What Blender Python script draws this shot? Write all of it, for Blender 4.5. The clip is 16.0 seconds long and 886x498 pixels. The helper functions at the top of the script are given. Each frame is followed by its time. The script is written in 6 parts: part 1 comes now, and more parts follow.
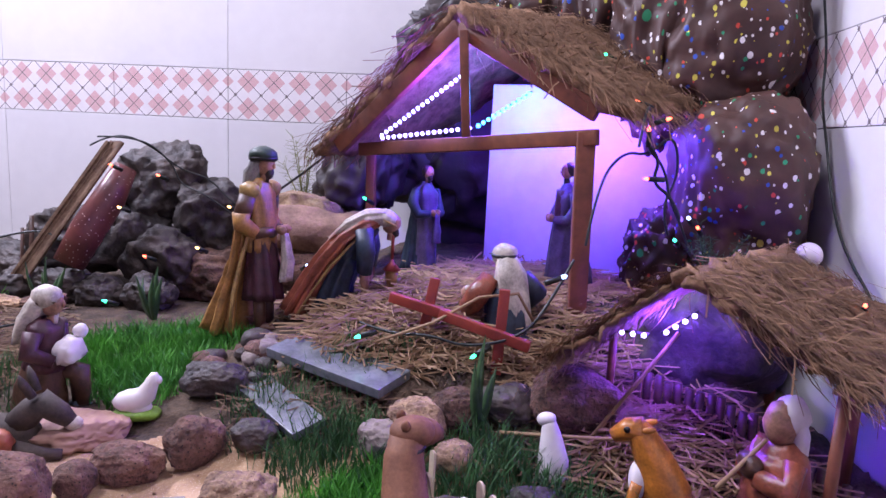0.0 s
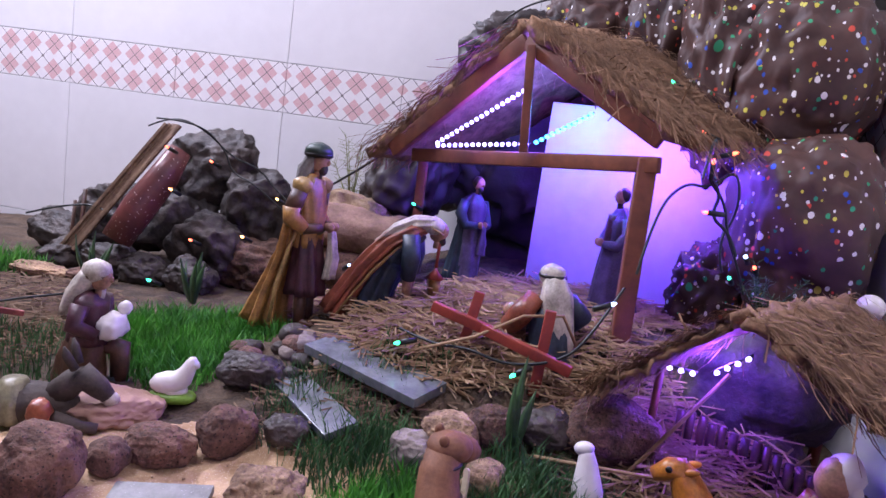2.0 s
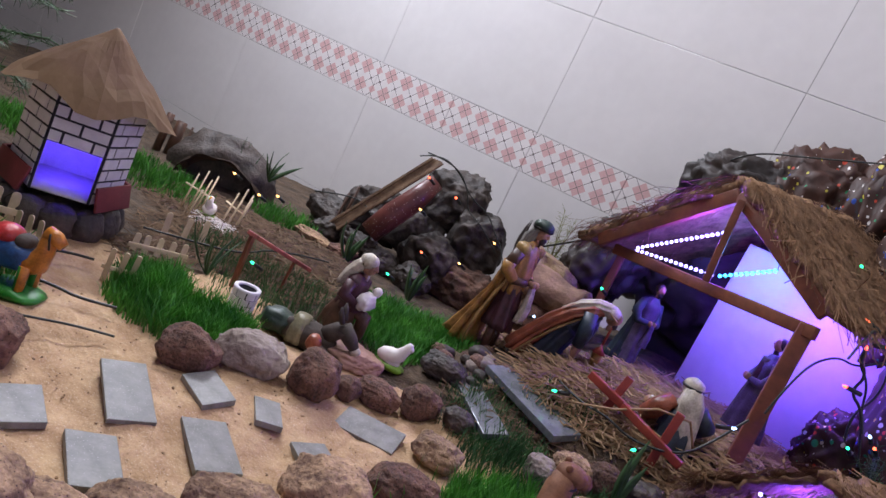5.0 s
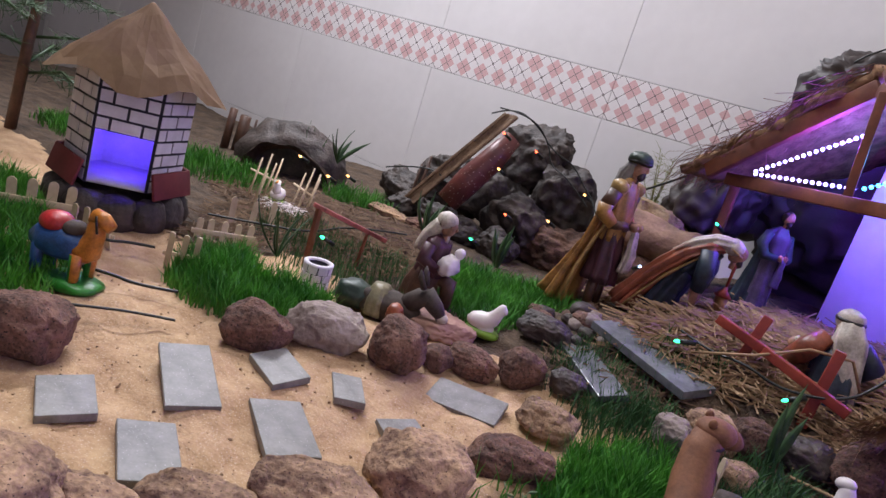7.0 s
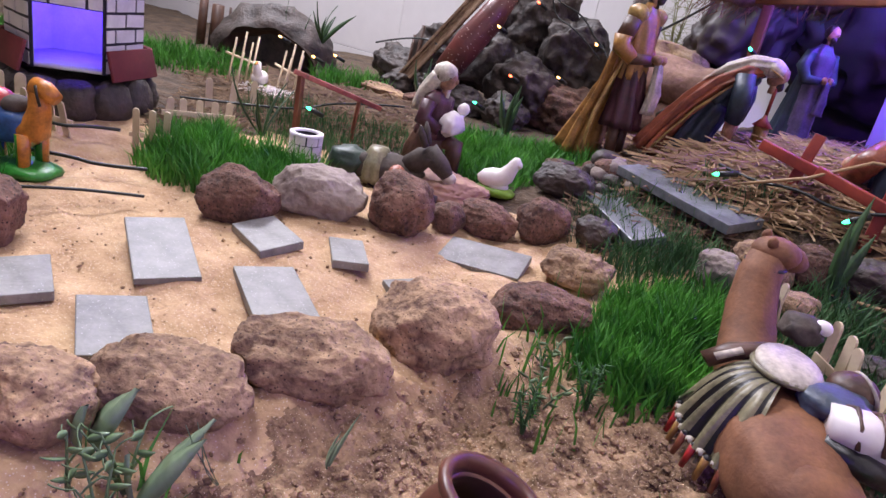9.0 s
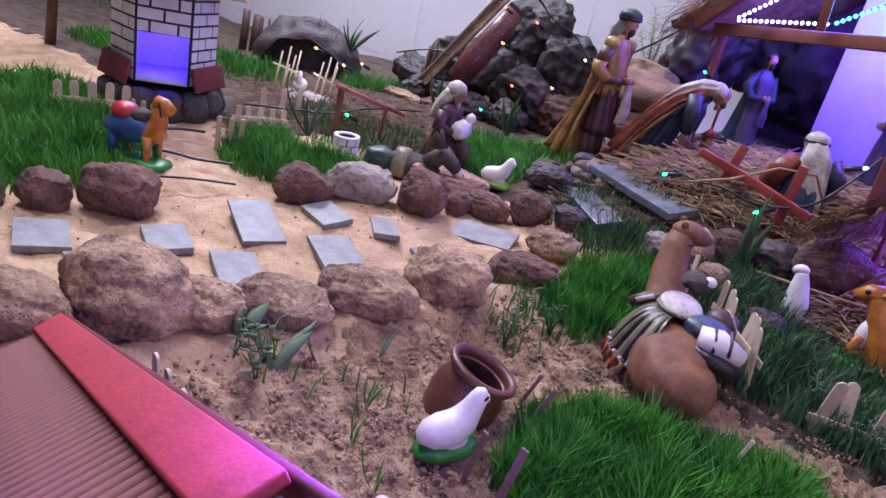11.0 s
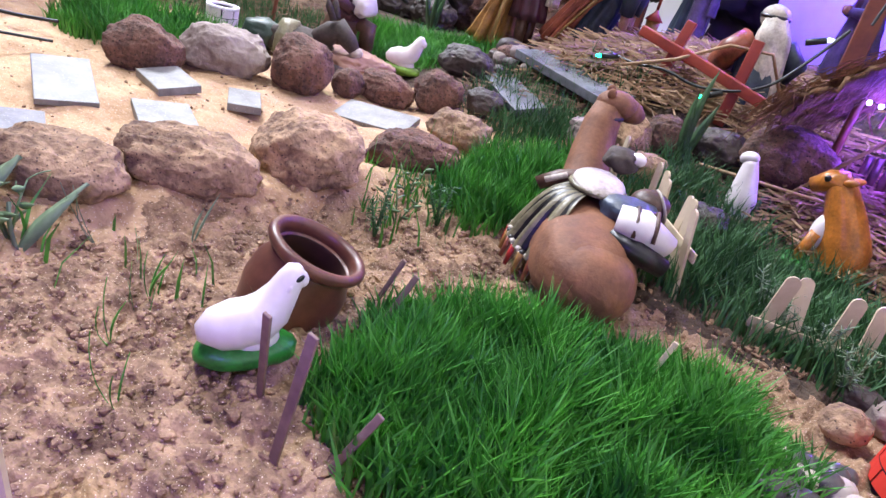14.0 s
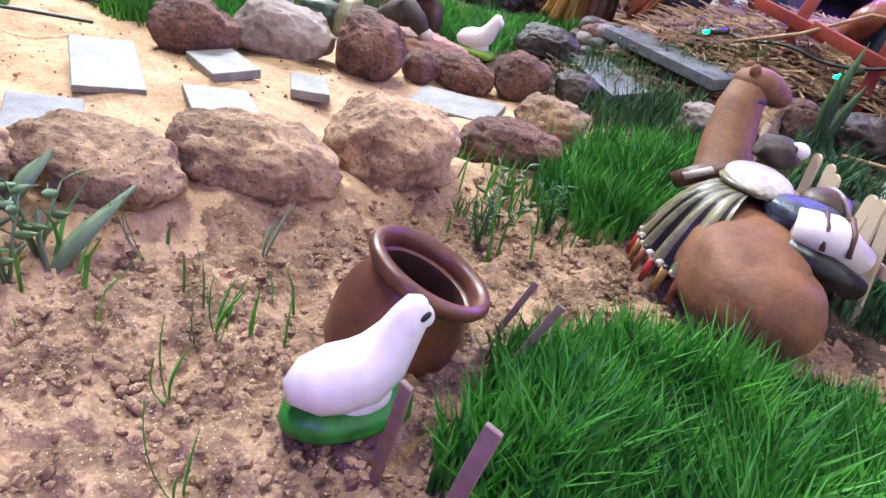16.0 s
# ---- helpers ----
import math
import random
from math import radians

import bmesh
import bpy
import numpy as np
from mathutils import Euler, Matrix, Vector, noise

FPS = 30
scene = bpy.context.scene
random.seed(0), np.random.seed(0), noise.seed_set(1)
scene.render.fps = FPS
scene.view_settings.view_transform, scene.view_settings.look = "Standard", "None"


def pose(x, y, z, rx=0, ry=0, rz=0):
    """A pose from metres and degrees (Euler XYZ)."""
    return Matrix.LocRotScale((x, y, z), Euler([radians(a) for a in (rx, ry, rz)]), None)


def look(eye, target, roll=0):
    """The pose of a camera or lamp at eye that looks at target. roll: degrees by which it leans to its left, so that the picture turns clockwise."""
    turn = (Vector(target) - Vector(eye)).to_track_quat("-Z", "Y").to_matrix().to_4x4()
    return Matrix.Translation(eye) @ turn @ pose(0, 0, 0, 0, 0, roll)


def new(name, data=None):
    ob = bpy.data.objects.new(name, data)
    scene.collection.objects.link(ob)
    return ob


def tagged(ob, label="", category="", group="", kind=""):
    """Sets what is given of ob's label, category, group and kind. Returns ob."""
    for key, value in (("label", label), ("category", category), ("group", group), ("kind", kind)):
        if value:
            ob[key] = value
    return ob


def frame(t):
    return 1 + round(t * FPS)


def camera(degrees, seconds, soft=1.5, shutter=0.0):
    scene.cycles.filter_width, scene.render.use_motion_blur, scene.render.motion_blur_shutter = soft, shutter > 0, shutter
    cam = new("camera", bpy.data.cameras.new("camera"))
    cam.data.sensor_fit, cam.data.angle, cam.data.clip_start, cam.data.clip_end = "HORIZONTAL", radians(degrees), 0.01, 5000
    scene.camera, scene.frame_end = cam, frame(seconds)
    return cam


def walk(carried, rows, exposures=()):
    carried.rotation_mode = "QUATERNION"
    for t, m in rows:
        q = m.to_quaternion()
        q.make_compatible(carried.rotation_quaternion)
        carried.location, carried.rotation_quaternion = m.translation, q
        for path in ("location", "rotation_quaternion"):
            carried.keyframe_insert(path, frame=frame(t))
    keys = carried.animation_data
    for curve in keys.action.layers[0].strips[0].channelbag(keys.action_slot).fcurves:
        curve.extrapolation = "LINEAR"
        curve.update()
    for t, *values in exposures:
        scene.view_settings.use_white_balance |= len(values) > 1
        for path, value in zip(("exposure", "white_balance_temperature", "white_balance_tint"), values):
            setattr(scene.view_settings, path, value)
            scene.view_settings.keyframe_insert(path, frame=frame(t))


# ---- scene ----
cam = camera(67.7, 16.0)
PATH = [
    (0, (0.019, 0.001, 0.305), (-0.185, 1.965, -0.016), 2.9),
    (0.5, (0.018, 0.019, 0.322), (-0.174, 1.993, 0.062), 1.5),
    (1, (0.017, 0.035, 0.314), (-0.16, 2.007, 0.033), 1.4),
    (1.5, (0.007, 0.023, 0.305), (-0.243, 1.984, 0.003), 3.6),
    (2, (-0.002, 0.007, 0.304), (-0.298, 1.962, 0.003), 8.2),
    (2.5, (0.009, -0.012, 0.306), (-0.294, 1.944, 0.018), 12.6),
    (3, (0.018, -0.033, 0.306), (-0.328, 1.913, -0.006), 16.5),
    (3.5, (0.006, -0.062, 0.315), (-0.41, 1.863, -0.036), 18.2),
    (4, (0.008, -0.095, 0.324), (-0.468, 1.821, 0.006), 19.5),
    (4.5, (0.013, -0.134, 0.329), (-0.595, 1.738, -0.024), 22.3),
    (5, (0.015, -0.214, 0.357), (-0.785, 1.587, 0.013), 25.6),
    (7.5, (-0.013, -0.074, 0.267), (-1.021, 1.563, -0.284), 15.8),
    (8, (-0.022, -0.039, 0.238), (-0.982, 1.591, -0.41), 13.4),
    (8.5, (-0.027, -0.038, 0.21), (-0.964, 1.585, -0.489), 12.0),
    (11, (0.078, -0.221, 0.276), (-0.862, 1.377, -0.475), 12.9),
    (11.5, (0.091, -0.23, 0.276), (-0.813, 1.379, -0.494), 13.0),
    (12, (0.127, -0.198, 0.259), (-0.674, 1.458, -0.526), 14.2),
    (12.5, (0.128, -0.151, 0.241), (-0.626, 1.527, -0.543), 15.5),
    (13, (0.12, -0.125, 0.209), (-0.636, 1.516, -0.649), 16.4),
    (13.5, (0.105, -0.105, 0.201), (-0.686, 1.529, -0.638), 15.4),
    (14, (0.099, -0.085, 0.186), (-0.681, 1.545, -0.673), 15.4),
    (14.5, (0.079, -0.07, 0.168), (-0.719, 1.541, -0.708), 16.0),
    (15, (0.057, -0.061, 0.162), (-0.781, 1.534, -0.706), 14.1),
    (15.5, (0.046, -0.052, 0.147), (-0.795, 1.527, -0.747), 13.5),
    (16, (0.022, -0.039, 0.147), (-0.833, 1.534, -0.745), 14.0),
]
walk(cam, [(t, look(eye, target, roll)) for t, eye, target, roll in PATH],
     [(0.0, 0.40, 5600, 34), (3.0, 0.22, 5700, 30), (4.0, 0.20, 5800, 26), (5.0, -0.22, 6000, 18), (7.5, 0.0, 6200, 20), (8.5, 0.45, 6200, 22), (11.0, 0.26, 5500, 32), (12.5, 0.46, 5500, 32),
      (13.5, 0.84, 5600, 24), (14.5, 1.08, 6000, 12), (16.0, 1.08, 5900, 10)])

# ---- light ----
world = bpy.data.worlds.new("room_air")
scene.world = world
world.use_nodes = True
world.node_tree.nodes["Background"].inputs[0].default_value = (0.9, 0.93, 1.0, 1)
world.node_tree.nodes["Background"].inputs[1].default_value = 0.045


def area(name, eye, target, w, h, power, colour):
    d = bpy.data.lights.new(name, "AREA")
    d.shape, d.size, d.size_y, d.energy, d.color = "RECTANGLE", w, h, power, colour
    ob = new(name, d)
    ob.matrix_world = look(eye, target)
    return ob


def point(name, at, power, colour, r=0.01):
    d = bpy.data.lights.new(name, "POINT")
    d.energy, d.color, d.shadow_soft_size = power, colour, r
    ob = new(name, d)
    ob.location = at
    return ob


BLUE, VIOLET, CYAN = (0.10, 0.05, 1.0), (0.20, 0.065, 1.0), (0.04, 0.50, 1.0)
area("tube_lamp_light", (-1.42, 1.06, 1.38), (0.10, 0.55, 0.0), 1.0, 0.12, 38, (0.97, 1.0, 1.0))
area("room_lamp_light", (-0.85, 0.05, 2.25), (-0.1, 0.55, 0.0), 0.5, 0.5, 22, (1.0, 0.98, 0.96))
point("stable_strip_light", (-0.07, 0.865, 0.372), 2.6, VIOLET, 0.02)
point("stable_back_light", (0.12, 0.905, 0.335), 2.3, VIOLET, 0.03)
point("stable_cyan_light", (0.015, 0.93, 0.372), 0.5, CYAN, 0.01)
point("shed_strip_light", (0.165, 0.605, 0.155), 1.2, VIOLET, 0.02)
point("house_inside_light", (-0.815, 0.385, 0.13), 0.28, BLUE, 0.02)
point("red_hut_strip_light", (-0.004, -0.104, 0.186), 0.8, VIOLET, 0.012)

# ---- materials ----


def mat(name, c1, c2=None, scale=20.0, rough=0.6, bump=0.3, depth=0.002, metal=0.0, spots=None, spec=0.5, fine=6.0, vary=0.0):
    """A surface in two tones with coarse and fine grain, fine relief, and speckles of a third tone."""
    m = bpy.data.materials.new(name)
    m.use_nodes = True
    nt = m.node_tree
    b = nt.nodes["Principled BSDF"]
    tc = nt.nodes.new("ShaderNodeTexCoord")
    n1, n2 = nt.nodes.new("ShaderNodeTexNoise"), nt.nodes.new("ShaderNodeTexNoise")
    for n, s in ((n1, scale), (n2, scale * fine)):
        n.inputs["Scale"].default_value, n.inputs["Detail"].default_value = s, 5
        nt.links.new(tc.outputs["Object"], n.inputs["Vector"])
    add = nt.nodes.new("ShaderNodeMath")
    add.operation = "MULTIPLY_ADD"
    add.inputs[1].default_value = 0.45
    nt.links.new(n2.outputs[0], add.inputs[0])
    nt.links.new(n1.outputs[0], add.inputs[2])
    ramp = nt.nodes.new("ShaderNodeValToRGB")
    ramp.color_ramp.elements[0].position, ramp.color_ramp.elements[1].position = 0.5, 0.95
    c2 = c2 or tuple(v * 0.75 for v in c1)
    ramp.color_ramp.elements[0].color, ramp.color_ramp.elements[1].color = (*c2, 1), (*c1, 1)
    nt.links.new(add.outputs[0], ramp.inputs[0])
    colour = ramp.outputs[0]
    if vary:
        info, hsv = nt.nodes.new("ShaderNodeObjectInfo"), nt.nodes.new("ShaderNodeHueSaturation")
        mr = nt.nodes.new("ShaderNodeMapRange")
        mr.inputs[3].default_value, mr.inputs[4].default_value = 1 - vary, 1 + vary
        nt.links.new(info.outputs["Random"], mr.inputs[0])
        nt.links.new(mr.outputs[0], hsv.inputs["Value"])
        nt.links.new(colour, hsv.inputs["Color"])
        colour = hsv.outputs[0]
    if spots:
        sc, sscale, size = spots
        v = nt.nodes.new("ShaderNodeTexVoronoi")
        v.inputs["Scale"].default_value = sscale
        nt.links.new(tc.outputs["Object"], v.inputs["Vector"])
        lt = nt.nodes.new("ShaderNodeMath")
        lt.operation = "LESS_THAN"
        lt.inputs[1].default_value = size
        nt.links.new(v.outputs["Distance"], lt.inputs[0])
        mx = nt.nodes.new("ShaderNodeMix")
        mx.data_type = "RGBA"
        mx.inputs[7].default_value = (*sc, 1)
        nt.links.new(lt.outputs[0], mx.inputs[0])
        nt.links.new(colour, mx.inputs[6])
        colour = mx.outputs[2]
    nt.links.new(colour, b.inputs["Base Color"])
    bp = nt.nodes.new("ShaderNodeBump")
    bp.inputs["Strength"].default_value, bp.inputs["Distance"].default_value = bump, depth
    nt.links.new(add.outputs[0], bp.inputs["Height"])
    nt.links.new(bp.outputs[0], b.inputs["Normal"])
    b.inputs["Roughness"].default_value, b.inputs["Metallic"].default_value = rough, metal
    b.inputs["Specular IOR Level"].default_value = spec
    return m


def glow(name, colour, strength):
    m = bpy.data.materials.new(name)
    m.use_nodes = True
    b = m.node_tree.nodes["Principled BSDF"]
    b.inputs["Base Color"].default_value = (*colour, 1)
    b.inputs["Emission Color"].default_value = (*colour, 1)
    b.inputs["Emission Strength"].default_value = strength
    return m


def maths(nt, op, a, b=None):
    n = nt.nodes.new("ShaderNodeMath")
    n.operation = op
    for k, v in enumerate((a, b)):
        if v is None:
            continue
        if isinstance(v, (int, float)):
            n.inputs[k].default_value = v
        else:
            nt.links.new(v, n.inputs[k])
    return n.outputs[0]


def argyle(name, axis):
    """Glazed border tile: two rows of pink lozenges under a lattice of thin dark lines."""
    m = mat(name, (0.86, 0.82, 0.82), (0.80, 0.76, 0.76), 30, 0.16, 0.05, 0.0005)
    nt = m.node_tree
    b = nt.nodes["Principled BSDF"]
    base = b.inputs["Base Color"].links[0].from_socket
    tc, sp = nt.nodes.new("ShaderNodeTexCoord"), nt.nodes.new("ShaderNodeSeparateXYZ")
    nt.links.new(tc.outputs["Object"], sp.inputs[0])
    u, v = maths(nt, "DIVIDE", sp.outputs[axis], 0.0545), maths(nt, "DIVIDE", sp.outputs[2], 0.0535)
    fu = maths(nt, "ABSOLUTE", maths(nt, "SUBTRACT", maths(nt, "FRACT", u), 0.5))
    fv = maths(nt, "ABSOLUTE", maths(nt, "SUBTRACT", maths(nt, "FRACT", v), 0.5))
    d = maths(nt, "ADD", fu, fv)
    pink = maths(nt, "LESS_THAN", d, 0.43)
    lines = None
    for op in ("ADD", "SUBTRACT"):
        f = maths(nt, "ABSOLUTE", maths(nt, "SUBTRACT", maths(nt, "FRACT", maths(nt, "ADD", maths(nt, op, u, v), 0.5)), 0.5))
        hit = maths(nt, "LESS_THAN", f, 0.018)
        lines = hit if lines is None else maths(nt, "MAXIMUM", lines, hit)
    node = maths(nt, "GREATER_THAN", d, 0.93)
    lines = maths(nt, "MAXIMUM", lines, node)
    weave = nt.nodes.new("ShaderNodeTexNoise")
    weave.inputs["Scale"].default_value = 260
    nt.links.new(tc.outputs["Object"], weave.inputs["Vector"])
    k = maths(nt, "MULTIPLY", pink, maths(nt, "ADD", maths(nt, "MULTIPLY", weave.outputs[0], 0.5), 0.45))
    m1, m2 = nt.nodes.new("ShaderNodeMix"), nt.nodes.new("ShaderNodeMix")
    for mx in (m1, m2):
        mx.data_type = "RGBA"
    nt.links.new(k, m1.inputs[0])
    nt.links.new(base, m1.inputs[6])
    m1.inputs[7].default_value = (0.66, 0.33, 0.33, 1)
    nt.links.new(lines, m2.inputs[0])
    nt.links.new(m1.outputs[2], m2.inputs[6])
    m2.inputs[7].default_value = (0.20, 0.17, 0.17, 1)
    nt.links.new(m2.outputs[2], b.inputs["Base Color"])
    return m


def spattered(name):
    """Crumpled brown packing paper flicked with dots of white, yellow, red, green and blue paint."""
    m = mat(name, (0.100, 0.042, 0.029), (0.034, 0.015, 0.011), 9, 0.55, 0.45, 0.004)
    nt = m.node_tree
    b = nt.nodes["Principled BSDF"]
    colour = b.inputs["Base Color"].links[0].from_socket
    tc = nt.nodes.new("ShaderNodeTexCoord")
    sp = nt.nodes.new("ShaderNodeSeparateXYZ")
    nt.links.new(tc.outputs["Object"], sp.inputs[0])
    dense = nt.nodes.new("ShaderNodeMapRange")
    dense.inputs[1].default_value, dense.inputs[2].default_value = -0.22, 0.10
    dense.inputs[3].default_value, dense.inputs[4].default_value = 0.25, 1.0
    nt.links.new(sp.outputs[0], dense.inputs[0])
    for sscale, size, share in ((150, 0.46, 0.50), (70, 0.34, 0.50), (38, 0.24, 0.30)):
        v = nt.nodes.new("ShaderNodeTexVoronoi")
        v.inputs["Scale"].default_value = sscale
        warp = nt.nodes.new("ShaderNodeMapping")
        warp.inputs["Scale"].default_value = (1, 1, 0.8)
        nt.links.new(tc.outputs["Object"], warp.inputs[0])
        nt.links.new(warp.outputs[0], v.inputs["Vector"])
        sc = nt.nodes.new("ShaderNodeSeparateColor")
        nt.links.new(v.outputs["Color"], sc.inputs[0])
        r = maths(nt, "MULTIPLY", sc.outputs[0], size)
        dot = maths(nt, "LESS_THAN", v.outputs["Distance"], r)
        some = maths(nt, "LESS_THAN", sc.outputs[1], maths(nt, "MULTIPLY", dense.outputs[0], share))
        ramp = nt.nodes.new("ShaderNodeValToRGB")
        ramp.color_ramp.interpolation = "CONSTANT"
        tones = ((0.0, (0.78, 0.74, 0.72)), (0.42, (0.62, 0.55, 0.06)), (0.60, (0.62, 0.07, 0.03)), (0.74, (0.02, 0.30, 0.12)), (0.88, (0.03, 0.08, 0.42)))
        el = ramp.color_ramp.elements
        for k, (p, c) in enumerate(tones):
            e = el[k] if k < 2 else el.new(p)
            e.position, e.color = p, (*c, 1)
        nt.links.new(sc.outputs[2], ramp.inputs[0])
        mx = nt.nodes.new("ShaderNodeMix")
        mx.data_type = "RGBA"
        nt.links.new(maths(nt, "MULTIPLY", dot, some), mx.inputs[0])
        nt.links.new(colour, mx.inputs[6])
        nt.links.new(ramp.outputs[0], mx.inputs[7])
        colour = mx.outputs[2]
    nt.links.new(colour, b.inputs["Base Color"])
    return m


SAND = mat("sand", (0.58, 0.395, 0.225), (0.35, 0.21, 0.11), 30, 0.95, 0.9, 0.004, spots=((0.66, 0.54, 0.42), 520, 0.20), fine=9)
SOIL = mat("crumbly_soil", (0.47, 0.305, 0.175), (0.10, 0.053, 0.030), 46, 0.95, 1.0, 0.004, spots=((0.62, 0.49, 0.36), 560, 0.17), fine=9)
DARKSOIL = mat("dark_soil", (0.125, 0.082, 0.05), (0.03, 0.02, 0.014), 34, 0.95, 1.0, 0.006, fine=8)
TILE = mat("wall_tile_glaze", (0.80, 0.78, 0.78), (0.74, 0.72, 0.72), 6, 0.13, 0.05, 0.001)
BAND_L, BAND_R = argyle("border_tile_back", 0), argyle("border_tile_side", 1)
GROUT = mat("grout", (0.74, 0.72, 0.71), None, 80, 0.9)
CEIL = mat("room_paint", (0.34, 0.32, 0.30), (0.28, 0.26, 0.25), 3, 0.9)
FLOORM = mat("floor_tile", (0.35, 0.30, 0.26), (0.25, 0.21, 0.18), 5, 0.4)
PAPER = spattered("spattered_paper")
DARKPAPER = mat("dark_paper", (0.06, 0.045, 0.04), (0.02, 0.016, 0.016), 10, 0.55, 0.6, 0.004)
PANEL = mat("white_board", (0.78, 0.76, 0.78), (0.62, 0.60, 0.64), 7, 0.75, 0.2)
WOOD = mat("red_brown_wood", (0.24, 0.075, 0.035), (0.11, 0.032, 0.018), 22, 0.55, 0.35, 0.001)
REDWOOD = mat("red_painted_wood", (0.36, 0.055, 0.03), (0.20, 0.03, 0.02), 30, 0.5, 0.3, 0.001)
THATCH = mat("coir_fibre", (0.36, 0.205, 0.105), (0.11, 0.055, 0.026), 60, 0.9, 0.8, 0.002)
STRAW = mat("straw", (0.40, 0.26, 0.13), (0.20, 0.115, 0.055), 40, 0.7, 0.3, 0.0006)
GRASS = mat("grass_blade", (0.105, 0.38, 0.032), (0.020, 0.13, 0.014), 26, 0.5, 0.1, 0.0005)
DRYGRASS = mat("thin_grass_blade", (0.06, 0.17, 0.045), (0.025, 0.08, 0.022), 18, 0.6, 0.1, 0.0005)
LEAF = mat("leaf", (0.05, 0.11, 0.035), (0.02, 0.05, 0.018), 40, 0.45, 0.3, 0.0006)
PALELEAF = mat("pale_leaf", (0.22, 0.30, 0.18), (0.12, 0.18, 0.10), 40, 0.5, 0.3, 0.0006)
ROCK_R = mat("red_lava_rock", (0.24, 0.125, 0.085), (0.050, 0.027, 0.021), 38, 0.9, 1.0, 0.004, spots=((0.035, 0.022, 0.018), 260, 0.20), vary=0.25, fine=8)
ROCK_P = mat("pale_pitted_rock", (0.53, 0.35, 0.20), (0.095, 0.050, 0.036), 30, 0.9, 1.0, 0.005, spots=((0.085, 0.050, 0.038), 290, 0.17), vary=0.2, fine=8)
ROCK_D = mat("dark_rock", (0.085, 0.062, 0.050), (0.014, 0.011, 0.010), 26, 0.62, 1.0, 0.005, vary=0.2)
ROCK_G = mat("grey_rock", (0.36, 0.30, 0.26), (0.15, 0.11, 0.09), 30, 0.85, 1.0, 0.004, vary=0.2)
SLAB = mat("wet_slate", (0.21, 0.22, 0.235), (0.09, 0.10, 0.10), 30, 0.16, 0.5, 0.002)
SLATE = mat("granite_chip", (0.25, 0.245, 0.225), (0.14, 0.135, 0.125), 60, 0.5, 0.4, 0.001, spots=((0.46, 0.46, 0.44), 360, 0.12), vary=0.12)
CLAY = mat("clay_pot", (0.19, 0.070, 0.040), (0.075, 0.026, 0.017), 25, 0.38, 0.35, 0.001)
STICK = mat("craft_stick", (0.70, 0.58, 0.40), (0.54, 0.42, 0.27), 40, 0.6, 0.3, 0.0005, vary=0.08)
CABLE = mat("cable", (0.012, 0.016, 0.013), (0.006, 0.008, 0.007), 40, 0.4, 0.1)
CARD = mat("brown_card", (0.36, 0.23, 0.13), (0.25, 0.15, 0.08), 14, 0.8, 0.5, 0.002)
CARDWHITE = mat("white_card_brick", (0.72, 0.68, 0.72), (0.60, 0.56, 0.60), 60, 0.7, 0.1, vary=0.05)
INK = mat("black_ink", (0.02, 0.018, 0.03), None, 60, 0.7, 0.1)
MAROON = mat("maroon_card", (0.19, 0.025, 0.03), (0.12, 0.016, 0.02), 25, 0.75, 0.2)
LED_W = glow("violet_led", (0.45, 0.38, 1.0), 9)
LED_C = glow("cyan_led", (0.06, 0.65, 1.0), 8)
LED_R, LED_G, LED_A = glow("red_bulb", (1.0, 0.12, 0.04), 6), glow("green_bulb", (0.03, 1.0, 0.35), 5), glow("amber_bulb", (1.0, 0.5, 0.12), 6)
LED_B = glow("ice_bulb", (0.45, 0.7, 1.0), 6)

# ---- helpers of this scene ----
rnd = random.Random(7)


def smooth01(a, b, v):
    k = min(1.0, max(0.0, (v - a) / (b - a)))
    return k * k * (3 - 2 * k)


def height(x, y):
    """The terrain: a low sandy path in front, a mound under the stable at the back."""
    z = 0.098 * smooth01(0.48, 0.78, y) * smooth01(-0.45, -0.08, x) + 0.03 * smooth01(0.25, 0.9, y)
    z *= 1 - smooth01(0.25, 0.34, x)
    z += 0.012 * smooth01(0.10, 0.30, y) * smooth01(-0.25, -0.35, x) * (1 - smooth01(0.42, 0.56, y))
    right = (x + 0.33) * 0.949 - (y - 0.03) * 0.316
    z -= 0.036 * smooth01(-1.12, -1.45, x) * smooth01(0.45, 0.75, y)
    z -= 0.010 * smooth01(0.052, 0.085, right + 0.012 * noise.noise((x * 18, y * 18, 6.0))) * (1 - smooth01(0.27, 0.36, y))
    z += 0.004 * noise.noise((x * 7, y * 7, 1.0)) + 0.003 * noise.noise((x * 23, y * 23, 4.0))
    return z - 0.008


def part(name, bm, material, parent=None, label="", smooth=True):
    me = bpy.data.meshes.new(name)
    bm.to_mesh(me)
    bm.free()
    for m in material if isinstance(material, (list, tuple)) else (material,):
        me.materials.append(m)
    if smooth:
        me.shade_smooth()
    ob = new(name, me)
    if parent:
        ob.parent = parent
    if label:
        ob["label"] = label
    return ob


def thing(name, at, label, category, group="", kind="", turn=0.0):
    ob = new(name)
    ob.empty_display_size = 0.01
    ob.matrix_world = pose(*at, 0, 0, turn)
    return tagged(ob, label, category, group, kind)


def box(bm, sx, sy, sz, m=None, bevel=0.0):
    r = bmesh.ops.create_cube(bm, size=1, matrix=(m or Matrix()) @ Matrix.Diagonal((sx, sy, sz, 1)))
    if bevel:
        edges = {e for v in r["verts"] for e in v.link_edges}
        bmesh.ops.bevel(bm, geom=list(edges), offset=bevel, segments=2, affect="EDGES", profile=0.6)
    return bm


